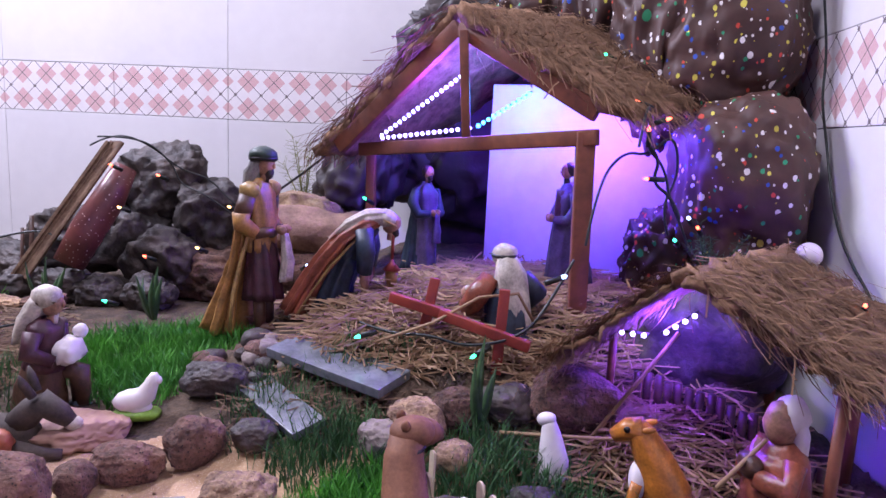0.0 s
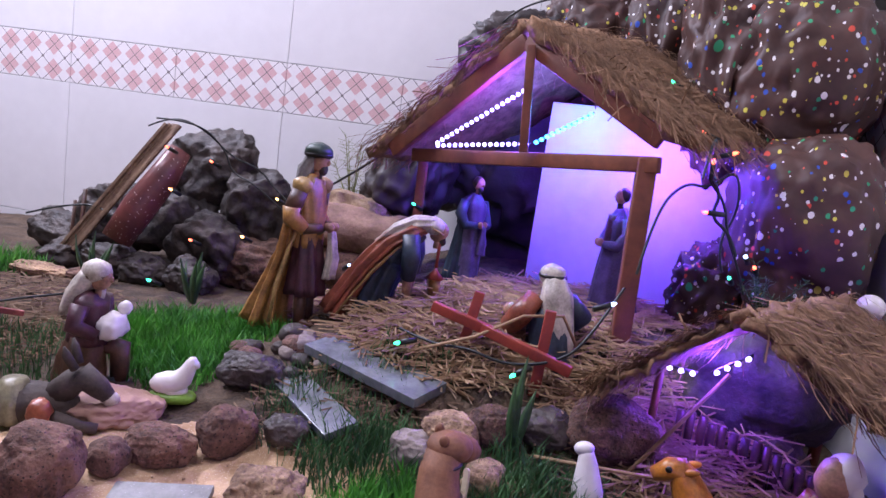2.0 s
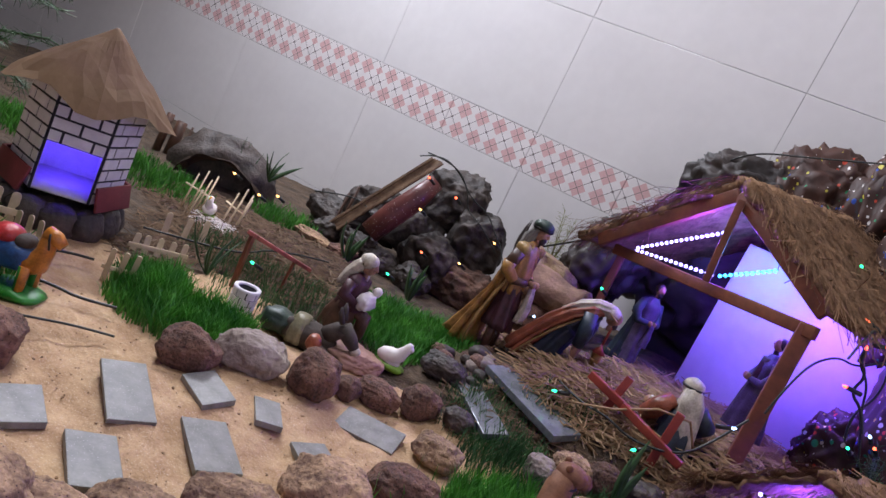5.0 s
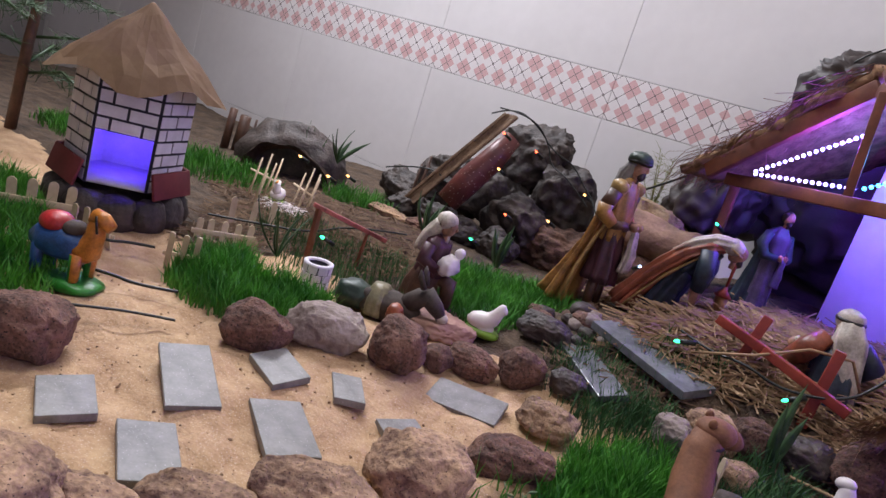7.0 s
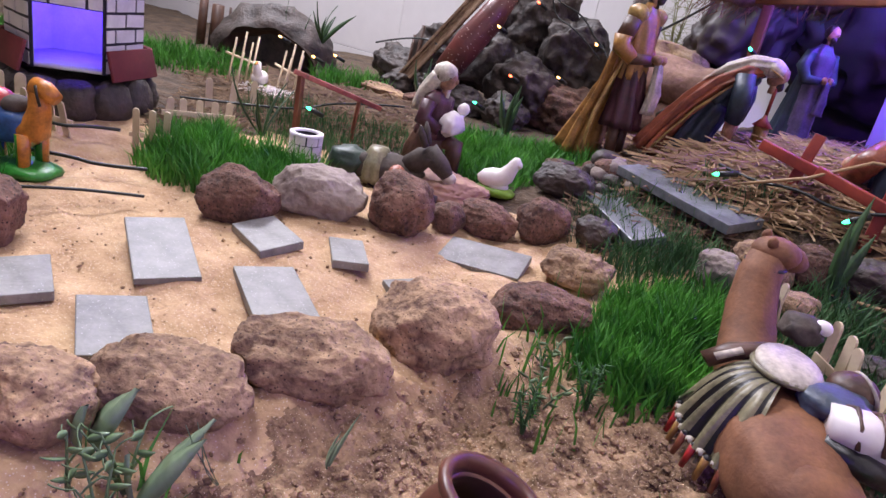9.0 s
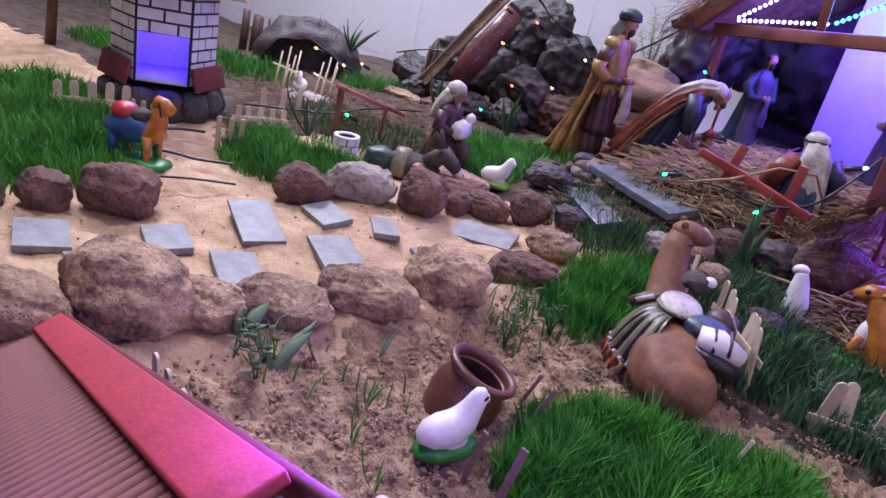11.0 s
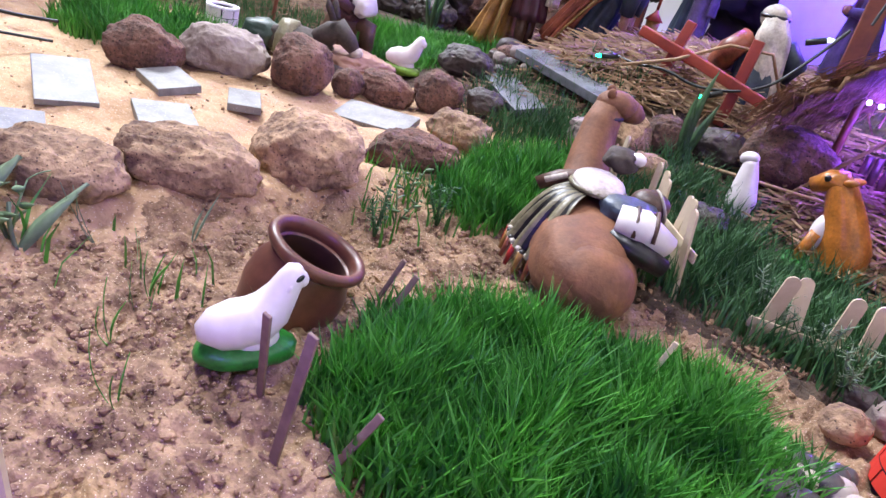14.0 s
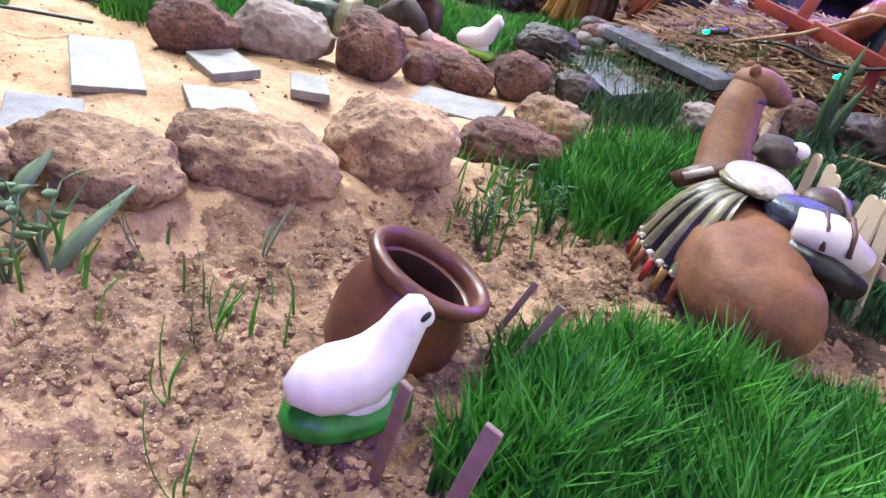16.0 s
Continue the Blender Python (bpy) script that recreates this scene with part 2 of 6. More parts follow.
def rod(bm, a, b, r1, r2=None, seg=8):
    a, b = Vector(a), Vector(b)
    d = b - a
    m = Matrix.Translation((a + b) / 2) @ d.to_track_quat("Z", "Y").to_matrix().to_4x4()
    bmesh.ops.create_cone(bm, cap_ends=True, segments=seg, radius1=r1, radius2=r1 if r2 is None else r2, depth=d.length, matrix=m)
    return bm


def bar(bm, a, b, w, h, bevel=0.0, up=(0, 0, 1)):
    """A squared beam from a to b."""
    a, b = Vector(a), Vector(b)
    d = b - a
    x = d.normalized()
    y = Vector(up).cross(x).normalized()
    z = x.cross(y)
    m = Matrix((x, y, z)).transposed().to_4x4()
    m.translation = (a + b) / 2
    return box(bm, d.length, w, h, m, bevel)


def tube(bm, pts, radii, seg=8, cap=True):
    """A swept tube with a radius, or a pair of half-axes, at each point."""
    pts = [Vector(p) for p in pts]
    rings = []
    side = None
    for k, p in enumerate(pts):
        t = (pts[min(k + 1, len(pts) - 1)] - pts[max(k - 1, 0)]).normalized()
        if side is None:
            side = t.orthogonal().normalized() if abs(t.z) < 0.95 else Vector((1, 0, 0))
        side = (side - t * side.dot(t)).normalized()
        other = t.cross(side)
        r = radii[k] if isinstance(radii, (list, tuple)) else radii
        ra, rb = r if isinstance(r, (list, tuple)) else (r, r)
        rings.append([bm.verts.new(p + side * ra * math.cos(a) + other * rb * math.sin(a)) for a in (2 * math.pi * j / seg for j in range(seg))])
    for r0, r1 in zip(rings, rings[1:]):
        for j in range(seg):
            bm.faces.new((r0[j], r0[(j + 1) % seg], r1[(j + 1) % seg], r1[j]))
    if cap:
        bm.faces.new(rings[0][::-1])
        bm.faces.new(rings[-1])
    return bm


def lathe(bm, profile, seg=24, m=None, bulge=None, cap=True):
    rings = []
    for r, z in profile:
        ring = []
        for j in range(seg):
            a = 2 * math.pi * j / seg
            k = bulge(a, z) if bulge else 1.0
            ring.append(bm.verts.new((m or Matrix()) @ Vector((r * k * math.cos(a), r * k * math.sin(a), z))))
        rings.append(ring)
    for r0, r1 in zip(rings, rings[1:]):
        for j in range(seg):
            bm.faces.new((r0[j], r0[(j + 1) % seg], r1[(j + 1) % seg], r1[j]))
    if cap:
        bm.faces.new(rings[0][::-1])
        bm.faces.new(rings[-1])
    else:
        for j in range(seg):
            if len(profile) > 6 and profile[0][0] > 0.024:
                bm.faces.new((rings[-1][j], rings[-1][(j + 1) % seg], rings[0][(j + 1) % seg], rings[0][j]))
    return bm


def lump(bm, rx, ry, rz, m=None, rough=0.18, freq=1.6, seed=0.0, sub=4, crease=0.0):
    """A boulder or paper lobe: an uneven ball, with sharp folds where crease is given."""
    start = len(bm.verts)
    r = bmesh.ops.create_icosphere(bm, subdivisions=sub, radius=1)
    for v in r["verts"]:
        p = v.co.copy()
        q = p * freq + Vector((seed, seed * 1.7, seed * 0.3))
        k = 1 + rough * noise.noise(q) + rough * 0.45 * noise.noise(q * 2.7) + rough * 0.2 * noise.noise(q * 7)
        if crease:
            k += crease * (0.5 - abs(noise.noise(q * 1.9))) - crease * 0.5 * abs(noise.noise(q * 4.3))
        p = Vector([math.copysign(abs(c) ** 0.85, c) for c in p]) * k
        v.co = (m or Matrix()) @ Vector((p.x * rx, p.y * ry, p.z * rz))
    return bm


class Sculpt:
    """One mesh in several paints: each call paints the faces that it adds."""

    def __init__(self):
        self.bm, self.paints = bmesh.new(), []

    def add(self, paint, make, *a, **k):
        before = len(self.bm.faces)
        make(self.bm, *a, **k)
        if paint not in self.paints:
            self.paints.append(paint)
        self.bm.faces.ensure_lookup_table()
        for f in self.bm.faces[before:]:
            f.material_index = self.paints.index(paint)
        return self

    def done(self, name, at, label, category, turn=0.0, group=""):
        if name == "statuette":
            self.bm.normal_update()
            for v in self.bm.verts:
                v.co += v.normal * (0.0011 * noise.noise(v.co * 130) + 0.0006 * noise.noise(v.co * 300))
        ob = part(name, self.bm, self.paints)
        ob.matrix_world = pose(*at, 0, 0, turn)
        return tagged(ob, label, category, group)


def blades(name, spots, count, h, w, material, label, seed, lean=0.35):
    """A patch of grass: spots are (x, y, rx, ry) ellipses. One object of loose blades."""
    r = random.Random(seed)
    vs, fs = [], []
    total = sum(s[2] * s[3] for s in spots)
    for sx, sy, rx, ry in spots:
        for _ in range(int(count * rx * ry / total)):
            a, d = r.uniform(0, 6.283), math.sqrt(r.random()) * (0.88 + 0.12 * math.sin(5 * r.random()))
            d *= 1 + 0.18 * noise.noise((math.cos(a) * 2, math.sin(a) * 2, seed))
            x, y = sx + rx * d * math.cos(a), sy + ry * d * math.sin(a)
            z = height(x, y) - 0.002
            hh = h * r.uniform(0.55, 1.1) * (1 - 0.35 * d ** 4) * (0.85 + 0.5 * noise.noise((x * 30, y * 30, seed)))
            ww = w * r.uniform(0.6, 1.2)
            turn, tip = r.uniform(0, 6.283), r.uniform(0, 6.283)
            l = hh * lean * r.uniform(0.2, 1.4)
            lx, ly = l * math.cos(tip), l * math.sin(tip)
            cx, cy = ww * math.cos(turn), ww * math.sin(turn)
            n = len(vs)
            vs += [(x - cx, y - cy, z), (x + cx, y + cy, z)]
            vs += [(x - cx * 0.9 + lx * 0.25, y - cy * 0.9 + ly * 0.25, z + hh * 0.5), (x + cx * 0.9 + lx * 0.25, y + cy * 0.9 + ly * 0.25, z + hh * 0.5)]
            vs += [(x + lx, y + ly, z + hh * 0.97)]
            fs += [(n, n + 1, n + 3, n + 2), (n + 2, n + 3, n + 4)]
    me = bpy.data.meshes.new(name)
    me.from_pydata(vs, [], fs)
    me.materials.append(material)
    me.shade_smooth()
    return tagged(new(name, me), label, "grass", "", "stuff")


# ---- setting ----
WALL_Y, WALL_X = 1.34, 0.40
X0, Y0, TOP, FLOOR = -3.2, -2.2, 2.4, -0.75


def wall(name, sx, sy, sz, at, material, label):
    bm = box(bmesh.new(), sx, sy, sz)
    ob = part(name, bm, material, None, "", False)
    ob.location = at
    return tagged(ob, label, "wall", "", "structure")


zc, zh = (TOP + FLOOR) / 2, TOP - FLOOR
wall_north = wall("wall_north", 3.9, 0.12, zh, (-1.4, WALL_Y + 0.068, zc), GROUT, "white glazed tile wall with a pink argyle border")
wall_east = wall("wall_east", 0.12, 3.8, zh, (WALL_X + 0.068, -0.5, zc), GROUT, "white glazed tile wall with a pink argyle border")
wall("wall_west", 0.12, 3.8, zh, (X0, -0.4, zc), CEIL, "plain grey painted wall")
wall("wall_south", 3.9, 0.12, zh, (-1.4, Y0, zc), CEIL, "plain grey painted wall")
wall("ceiling", 3.9, 3.8, 0.1, (-1.4, -0.4, TOP + 0.05), CEIL, "plain grey ceiling")
wall("floor", 3.9, 3.8, 0.1, (-1.4, -0.4, FLOOR - 0.05), FLOORM, "brown tiled floor")


def tiles(wall_ob, along, z0, z1, band0, band1, plain, border, width, first, last, shift):
    """Glazed tiles on a wall: plain courses, and one course of border tiles, with thin joints."""
    made = {}
    gap = 0.0008
    courses = [(band0, band1, border, 0.250)]
    z = band1
    while z < z1:
        courses.append((z, z + 0.30, plain, width))
        z += 0.30
    z = band0
    while z > z0:
        courses.append((z - 0.30, z, plain, width))
        z -= 0.30
    for a, b, m, w in courses:
        n0 = math.floor((first - shift) / w)
        for k in range(n0, math.ceil((last - shift) / w)):
            key = (round(b - a, 4), m.name)
            if key not in made:
                bm = box(bmesh.new(), *((w - gap, 0.008, b - a - gap) if along == 0 else (0.008, w - gap, b - a - gap)), None, 0.0012)
                made[key] = bpy.data.meshes.new("tile")
                bm.to_mesh(made[key])
                bm.free()
                made[key].materials.append(m)
            ob = new("border_tile" if m is border else "tile", made[key])
            c = shift + (k + 0.5) * w
            place = (c, WALL_Y + 0.004, (a + b) / 2) if along == 0 else (WALL_X + 0.004, c, (a + b) / 2)
            ob.parent = wall_ob
            ob.matrix_parent_inverse = wall_ob.matrix_world.inverted()
            ob.location = place


bpy.context.view_layer.update()
tiles(wall_north, 0, -0.3, 1.6, 0.328, 0.430, TILE, BAND_L, 0.50, -2.6, 0.38, -0.582)
tiles(wall_east, 1, -0.3, 1.3, 0.345, 0.462, TILE, BAND_R, 0.50, -1.2, 1.30, 0.02)

# the terrain, finer where the camera comes near
def steps(stops):
    return [a + (c - a) * k / n for a, c, n in stops for k in range(n)] + [stops[-1][1]]


gxs = steps(((-2.3, -0.75, 60), (-0.75, -0.30, 90), (-0.30, 0.24, 270), (0.24, 0.395, 22)))
gys = steps(((-0.55, -0.06, 30), (-0.06, 0.30, 190), (0.30, 0.75, 100), (0.75, 1.335, 50)))
gv, gf, gm = [], [], []
for y in gys:
    for x in gxs:
        z = height(x, y)
        right = (x + 0.33) * 0.949 - (y - 0.03) * 0.316
        crumb = smooth01(0.045, 0.085, right + 0.02 * noise.noise((x * 14, y * 14, 3.0)))
        p = Vector((x, y, 0.0))
        z += 0.003 * noise.noise(p * 34) + 0.0022 * noise.noise(p * 75) + 0.004 * noise.noise(Vector((x * 9, y * 22, 7.0))) * (1 - crumb)
        z += crumb * (0.006 * (0.4 - abs(noise.noise(p * 30))) + 0.0045 * noise.noise(p * 70) + 0.0040 * noise.noise(p * 160) + 0.0026 * noise.noise(p * 330)) - 0.002 * crumb
        z += 0.007 * smooth01(0.03, 0.0, abs(right - 0.045)) * (0.5 + noise.noise(p * 30))
        gv.append((x, y, z))
nx, ny = len(gxs), len(gys)
for j in range(ny - 1):
    for i in range(nx - 1):
        k = j * nx + i
        x, y = gxs[i], gys[j]
        right = (x + 0.33) * 0.949 - (y - 0.03) * 0.316
        wob = 0.03 * noise.noise((x * 16, y * 16, 9.0)) + 0.012 * noise.noise((x * 60, y * 60, 9.0))
        back = y + wob > 0.56 or (x + wob < -0.64 and y + wob > 0.42)
        gf.append((k, k + 1, k + nx + 1, k + nx))
        gm.append(2 if back or (right + wob > 0.20 and y + wob > 0.33) else 1 if right + wob > 0.075 else 0)
me = bpy.data.meshes.new("ground")
me.from_pydata(gv, [], gf)
for m in (SAND, SOIL, DARKSOIL):
    me.materials.append(m)
me.polygons.foreach_set("material_index", gm)
me.shade_smooth()
tagged(new("ground", me), "uneven sandy ground of the crib display", "ground", "", "structure")
bm = box(bmesh.new(), 2.69, 1.88, -0.04 - FLOOR, None, 0.004)
ob = part("display_platform", bm, WOOD, None, "", False)
ob.location = (-0.955, 0.39, (FLOOR - 0.04) / 2)
tagged(ob, "plain wooden platform under the crib display", "platform", "", "structure")

# ---- the paper mountain behind the stable ----
mountain = thing("paper_mountain", (0.10, 1.05, 0.0), "crumpled brown paper mountain spattered with coloured paint", "backdrop")


def fold(at, rx, ry, rz, seed, m=PAPER, tilt=0.0, crease=0.42):
    bm = lump(bmesh.new(), rx, ry, rz, pose(at[0] - 0.10, at[1] - 1.05, at[2], 0, tilt, 0), 0.16, 1.5, seed, 5, crease)
    part("paper_fold", bm, m, mountain)


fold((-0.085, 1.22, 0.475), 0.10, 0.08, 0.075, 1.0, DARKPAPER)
fold((0.03, 1.22, 0.50), 0.09, 0.08, 0.11, 2.0)
fold((0.17, 1.17, 0.50), 0.085, 0.09, 0.16, 3.0)
fold((0.212, 1.02, 0.45), 0.062, 0.080, 0.150, 3.4, PAPER, -6, 0.30)
fold((0.295, 0.97, 0.455), 0.088, 0.085, 0.120, 4.0, PAPER, 10, 0.14)
fold((0.290, 1.06, 0.62), 0.095, 0.090, 0.110, 4.7, PAPER, 0, 0.25)
fold((0.305, 0.880, 0.265), 0.085, 0.080, 0.115, 5.0, PAPER, -4, 0.10)
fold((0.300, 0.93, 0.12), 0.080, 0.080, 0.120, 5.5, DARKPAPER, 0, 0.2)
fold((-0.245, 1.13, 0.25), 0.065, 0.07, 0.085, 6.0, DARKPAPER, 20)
fold((0.225, 0.90, 0.165), 0.050, 0.04, 0.060, 7.0)
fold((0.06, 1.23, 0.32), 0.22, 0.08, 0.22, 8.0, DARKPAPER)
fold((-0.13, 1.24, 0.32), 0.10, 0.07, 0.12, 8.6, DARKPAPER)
fold((0.29, 1.15, 0.30), 0.10, 0.11, 0.28, 9.0)

# ---- the stable ----
stable = thing("stable", (0.0, 0.85, 0.0), "open wooden stable with red-brown beams and shaggy coir roof", "stable")


def sp(x, y, z):
    return (x, y - 0.85, z)


A, L, R = (-0.062, 0.855, 0.452), (-0.235, 0.935, 0.290), (0.106, 0.770, 0.345)
BEAML, BEAMR = (-0.205, 0.945, 0.288), (0.106, 0.755, 0.318)
BACK = Vector((0.150, 0.235, 0.030))
part("beam", bar(bmesh.new(), sp(*BEAML), sp(*BEAMR), 0.012, 0.018, 0.0015), WOOD, stable)
part("post", bar(bmesh.new(), sp(0.102, 0.765, 0.05), sp(0.094, 0.768, 0.324), 0.021, 0.021, 0.002, (1, 0, 0)), WOOD, stable)
part("post", bar(bmesh.new(), sp(-0.188, 0.955, 0.08), sp(-0.192, 0.955, 0.285), 0.013, 0.013, 0.0015, (1, 0, 0)), WOOD, stable)
part("king_post", bar(bmesh.new(), sp(-0.045, 0.828, 0.312), sp(-0.056, 0.838, 0.440), 0.009, 0.011, 0.001, (1, 0, 0)), WOOD, stable)
part("rafter", bar(bmesh.new(), sp(*L), sp(A[0], A[1], A[2] - 0.005), 0.012, 0.022, 0.0015), WOOD, stable)
part("rafter", bar(bmesh.new(), sp(*R), sp(A[0], A[1], A[2] - 0.005), 0.012, 0.022, 0.0015), WOOD, stable)


def roof_sheet(a, b, back, lift, seed, thick=0.014):
    """A sagging mat of fibre between a ridge and an eave."""
    a, b = Vector(a), Vector(b)
    n = (b - a).cross(back).normalized()
    if n.z < 0:
        n = -n
    bm = bmesh.new()
    rows = []
    for j in range(21):
        row = []
        for i in range(21):
            u, v = i / 20 * 1.06 - 0.02, j / 20 * 1.05 - 0.02
            p = a + (b - a) * u + back * v
            p += n * (lift + 0.006 * noise.noise((u * 5, v * 5, seed)) + 0.003 * noise.noise((u * 16, v * 16, seed)))
            if i in (0, 20) or j in (0, 20):
                p += Vector((rnd.uniform(-0.006, 0.006), rnd.uniform(-0.006, 0.006), rnd.uniform(-0.004, 0.004)))
            row.append((p, n))
        rows.append(row)
    top = [[bm.verts.new(p + n * thick * 0.5) for p, n in row] for row in rows]
    low = [[bm.verts.new(p - n * thick * 0.5) for p, n in row] for row in rows]
    for j in range(20):
        for i in range(20):
            bm.faces.new((top[j][i], top[j][i + 1], top[j + 1][i + 1], top[j + 1][i]))
            bm.faces.new((low[j][i], low[j + 1][i], low[j + 1][i + 1], low[j][i + 1]))
    edge = [(0, i) for i in range(21)] + [(j, 20) for j in range(1, 21)] + [(20, i) for i in range(19, -1, -1)] + [(j, 0) for j in range(19, 0, -1)]
    for k, (j, i) in enumerate(edge):
        j2, i2 = edge[(k + 1) % len(edge)]
        bm.faces.new((top[j][i], low[j][i], low[j2][i2], top[j2][i2]))
    return bm


def fibres(a, b, back, lift, count, seed, long=0.07, loose=0.5):
    """Loose coir fibres lying on a roof slope, combed down it."""
    r = random.Random(seed)
    a, b = Vector(a), Vector(b)
    down = (b - a).normalized()
    side = back.normalized()
    n = down.cross(side).normalized()
    if n.z < 0:
        n = -n
    vs, fs = [], []
    for _ in range(count):
        u, v = r.uniform(-0.03, 0.98), r.uniform(-0.04, 1.04)
        p = a + (b - a) * u + back * v + n * (lift + r.uniform(-0.002, 0.004))
        d = (down * r.gauss(1, 0.35) + side * r.gauss(0, loose) + n * r.gauss(0.03, 0.13)).normalized() * r.uniform(0.4, 1.1) * long
        w = n.cross(d).normalized() * r.uniform(0.0004, 0.0010)
        curl = n * r.uniform(-0.008, 0.010) + side * r.uniform(-0.01, 0.01)
        k = len(vs)
        for s in (0, 0.33, 0.66, 1.0):
            q = p + d * s + curl * (4 * s * (1 - s)) + Vector((0, 0, -0.012 * s * s))
            vs += [tuple(q - w), tuple(q + w)]
        fs += [(k + 2 * s, k + 2 * s + 1, k + 2 * s + 3, k + 2 * s + 2) for s in range(3)]
    me = bpy.data.meshes.new("loose_fibre")
    me.from_pydata(vs, [], fs)
    me.materials.append(THATCH)
    return me


for a, b, seed in ((A, R, 1.0), (A, L, 2.0)):
    a, b = sp(*a), sp(*b)
    over = Vector(b) + (Vector(b) - Vector(a)) * 0.10
    sheet = part("thatch", roof_sheet(a, over, BACK, 0.016, seed), THATCH, stable)
    f = new("loose_fibre", fibres(a, over, BACK, 0.024, 2600, int(seed) + 3))
    f.parent = sheet
    tagged(f, "", "", "", "stuff")


def strip(parent, name, pts, step, m, r=0.0026):
    """An LED strip: a thin band with raised lamps."""
    bm = bmesh.new()
    for a, b in zip(pts, pts[1:]):
        bar(bm, a, b, 0.006, 0.0015)
    band = part(name, bm, CABLE, parent)
    bm = bmesh.new()
    bmesh.ops.create_uvsphere(bm, u_segments=8, v_segments=6, radius=r)
    me = bpy.data.meshes.new("led")
    bm.to_mesh(me)
    bm.free()
    me.materials.append(m)
    for a, b in zip(pts, pts[1:]):
        a, b = Vector(a), Vector(b)
        n = max(1, int((b - a).length / step))
        for k in range(n):
            ob = new("led", me)
            ob.parent = band
            ob.location = a.lerp(b, (k + 0.5) / n) + Vector((0, -0.003, -0.001))


strip(stable, "led_strip", [sp(-0.165, 0.885, 0.308), sp(-0.055, 0.855, 0.390)], 0.0078, LED_W)
strip(stable, "led_strip", [sp(-0.165, 0.885, 0.306), sp(-0.040, 0.865, 0.325)], 0.0078, LED_W)
strip(stable, "led_strip", [sp(-0.036, 0.865, 0.326), sp(0.032, 0.855, 0.372)], 0.0072, LED_C)

bm = box(bmesh.new(), 0.315, 0.010, 0.32, pose(0.130, 1.000, 0.235, 0, 0, -14), 0.002)
tagged(part("white_board", bm, PANEL), "tall white foam board behind the stable", "board")

# ---- the rocks, slates and stones ----


def weather(bm, seed):
    """Broken planes, pits and crust on a stone."""
    bmesh.ops.subdivide_edges(bm, edges=bm.edges[:], cuts=1, use_grid_fill=True)
    bm.normal_update()
    cuts = []
    r = random.Random(int(seed * 100))
    size = max(v.co.length for v in bm.verts)
    for _ in range(5):
        n = Vector((r.gauss(0, 1), r.gauss(0, 1), r.gauss(0.3, 0.6))).normalized()
        reach = max(v.co.dot(n) for v in bm.verts)
        cuts.append((n, reach * r.uniform(0.74, 0.90)))
    for v in bm.verts:
        for n, lim in cuts:
            over = v.co.dot(n) - lim
            if over > 0:
                v.co -= n * over * 0.8
    for v in bm.verts:
        q = v.co / size * 9 + Vector((seed, 0, seed))
        pit = max(0.0, noise.noise(q * 1.4) - 0.18)
        v.co += v.normal * size * (0.035 * noise.noise(q * 0.7) + 0.022 * noise.noise(q * 2.1) - 0.10 * pit)


def rock(at, rx, ry, rz, m, seed, turn=0.0, name="rock", label="pitted reddish stone edging the sandy path", group="path stones", sub=4, sink=0.3, rough=0.2):
    bm = lump(bmesh.new(), rx, ry, rz, None, rough, 1.5, seed, sub)
    if sub >= 4 and max(rx, ry) > 0.02:
        weather(bm, seed)
    ob = part(name, bm, m)
    ob.matrix_world = pose(at[0], at[1], at[2] + rz * (1 - sink), 0, 0, turn)
    return tagged(ob, label, "stone", group)


RED, PALE, DARK, GREY = "rough reddish lava stone edging the sandy path", "pale pitted stone edging the sandy path", "dark rough stone", "grey weathered stone edging the sandy path"
for x, y, rx, ry, rz, m, turn, label in (
    (-0.438, 0.311, 0.033, 0.026, 0.024, ROCK_R, 30, RED), (-0.408, 0.378, 0.042, 0.026, 0.024, ROCK_G, 35, GREY), (-0.348, 0.423, 0.032, 0.030, 0.028, ROCK_R, 10, RED),
    (-0.322, 0.468, 0.016, 0.016, 0.015, ROCK_R, 0, RED), (-0.300, 0.505, 0.031, 0.022, 0.019, ROCK_R, 20, RED), (-0.255, 0.541, 0.026, 0.022, 0.022, ROCK_R, 50, RED),
    (-0.188, 0.478, 0.030, 0.026, 0.017, ROCK_P, 10, PALE), (-0.176, 0.385, 0.040, 0.024, 0.017, ROCK_R, 40, RED), (-0.208, 0.288, 0.042, 0.034, 0.027, ROCK_P, 30, PALE),
    (-0.236, 0.200, 0.049, 0.027, 0.021, ROCK_P, 35, PALE), (-0.264, 0.128, 0.042, 0.026, 0.020, ROCK_P, 35, PALE), (-0.292, 0.075, 0.034, 0.024, 0.019, ROCK_P, 10, PALE),
    (-0.325, 0.030, 0.050, 0.038, 0.034, ROCK_P, 25, PALE), (-0.515, 0.140, 0.040, 0.030, 0.028, ROCK_R, 35, RED), (-0.545, 0.080, 0.026, 0.022, 0.022, ROCK_R, 0, RED),
    (-0.580, 0.030, 0.030, 0.024, 0.022, ROCK_R, 20, RED), (-0.345, -0.035, 0.036, 0.030, 0.028, ROCK_P, 0, PALE),
):
    rock((x, y, height(x, y)), rx, ry, rz, m, x * 31 + y * 17, turn, label=label)


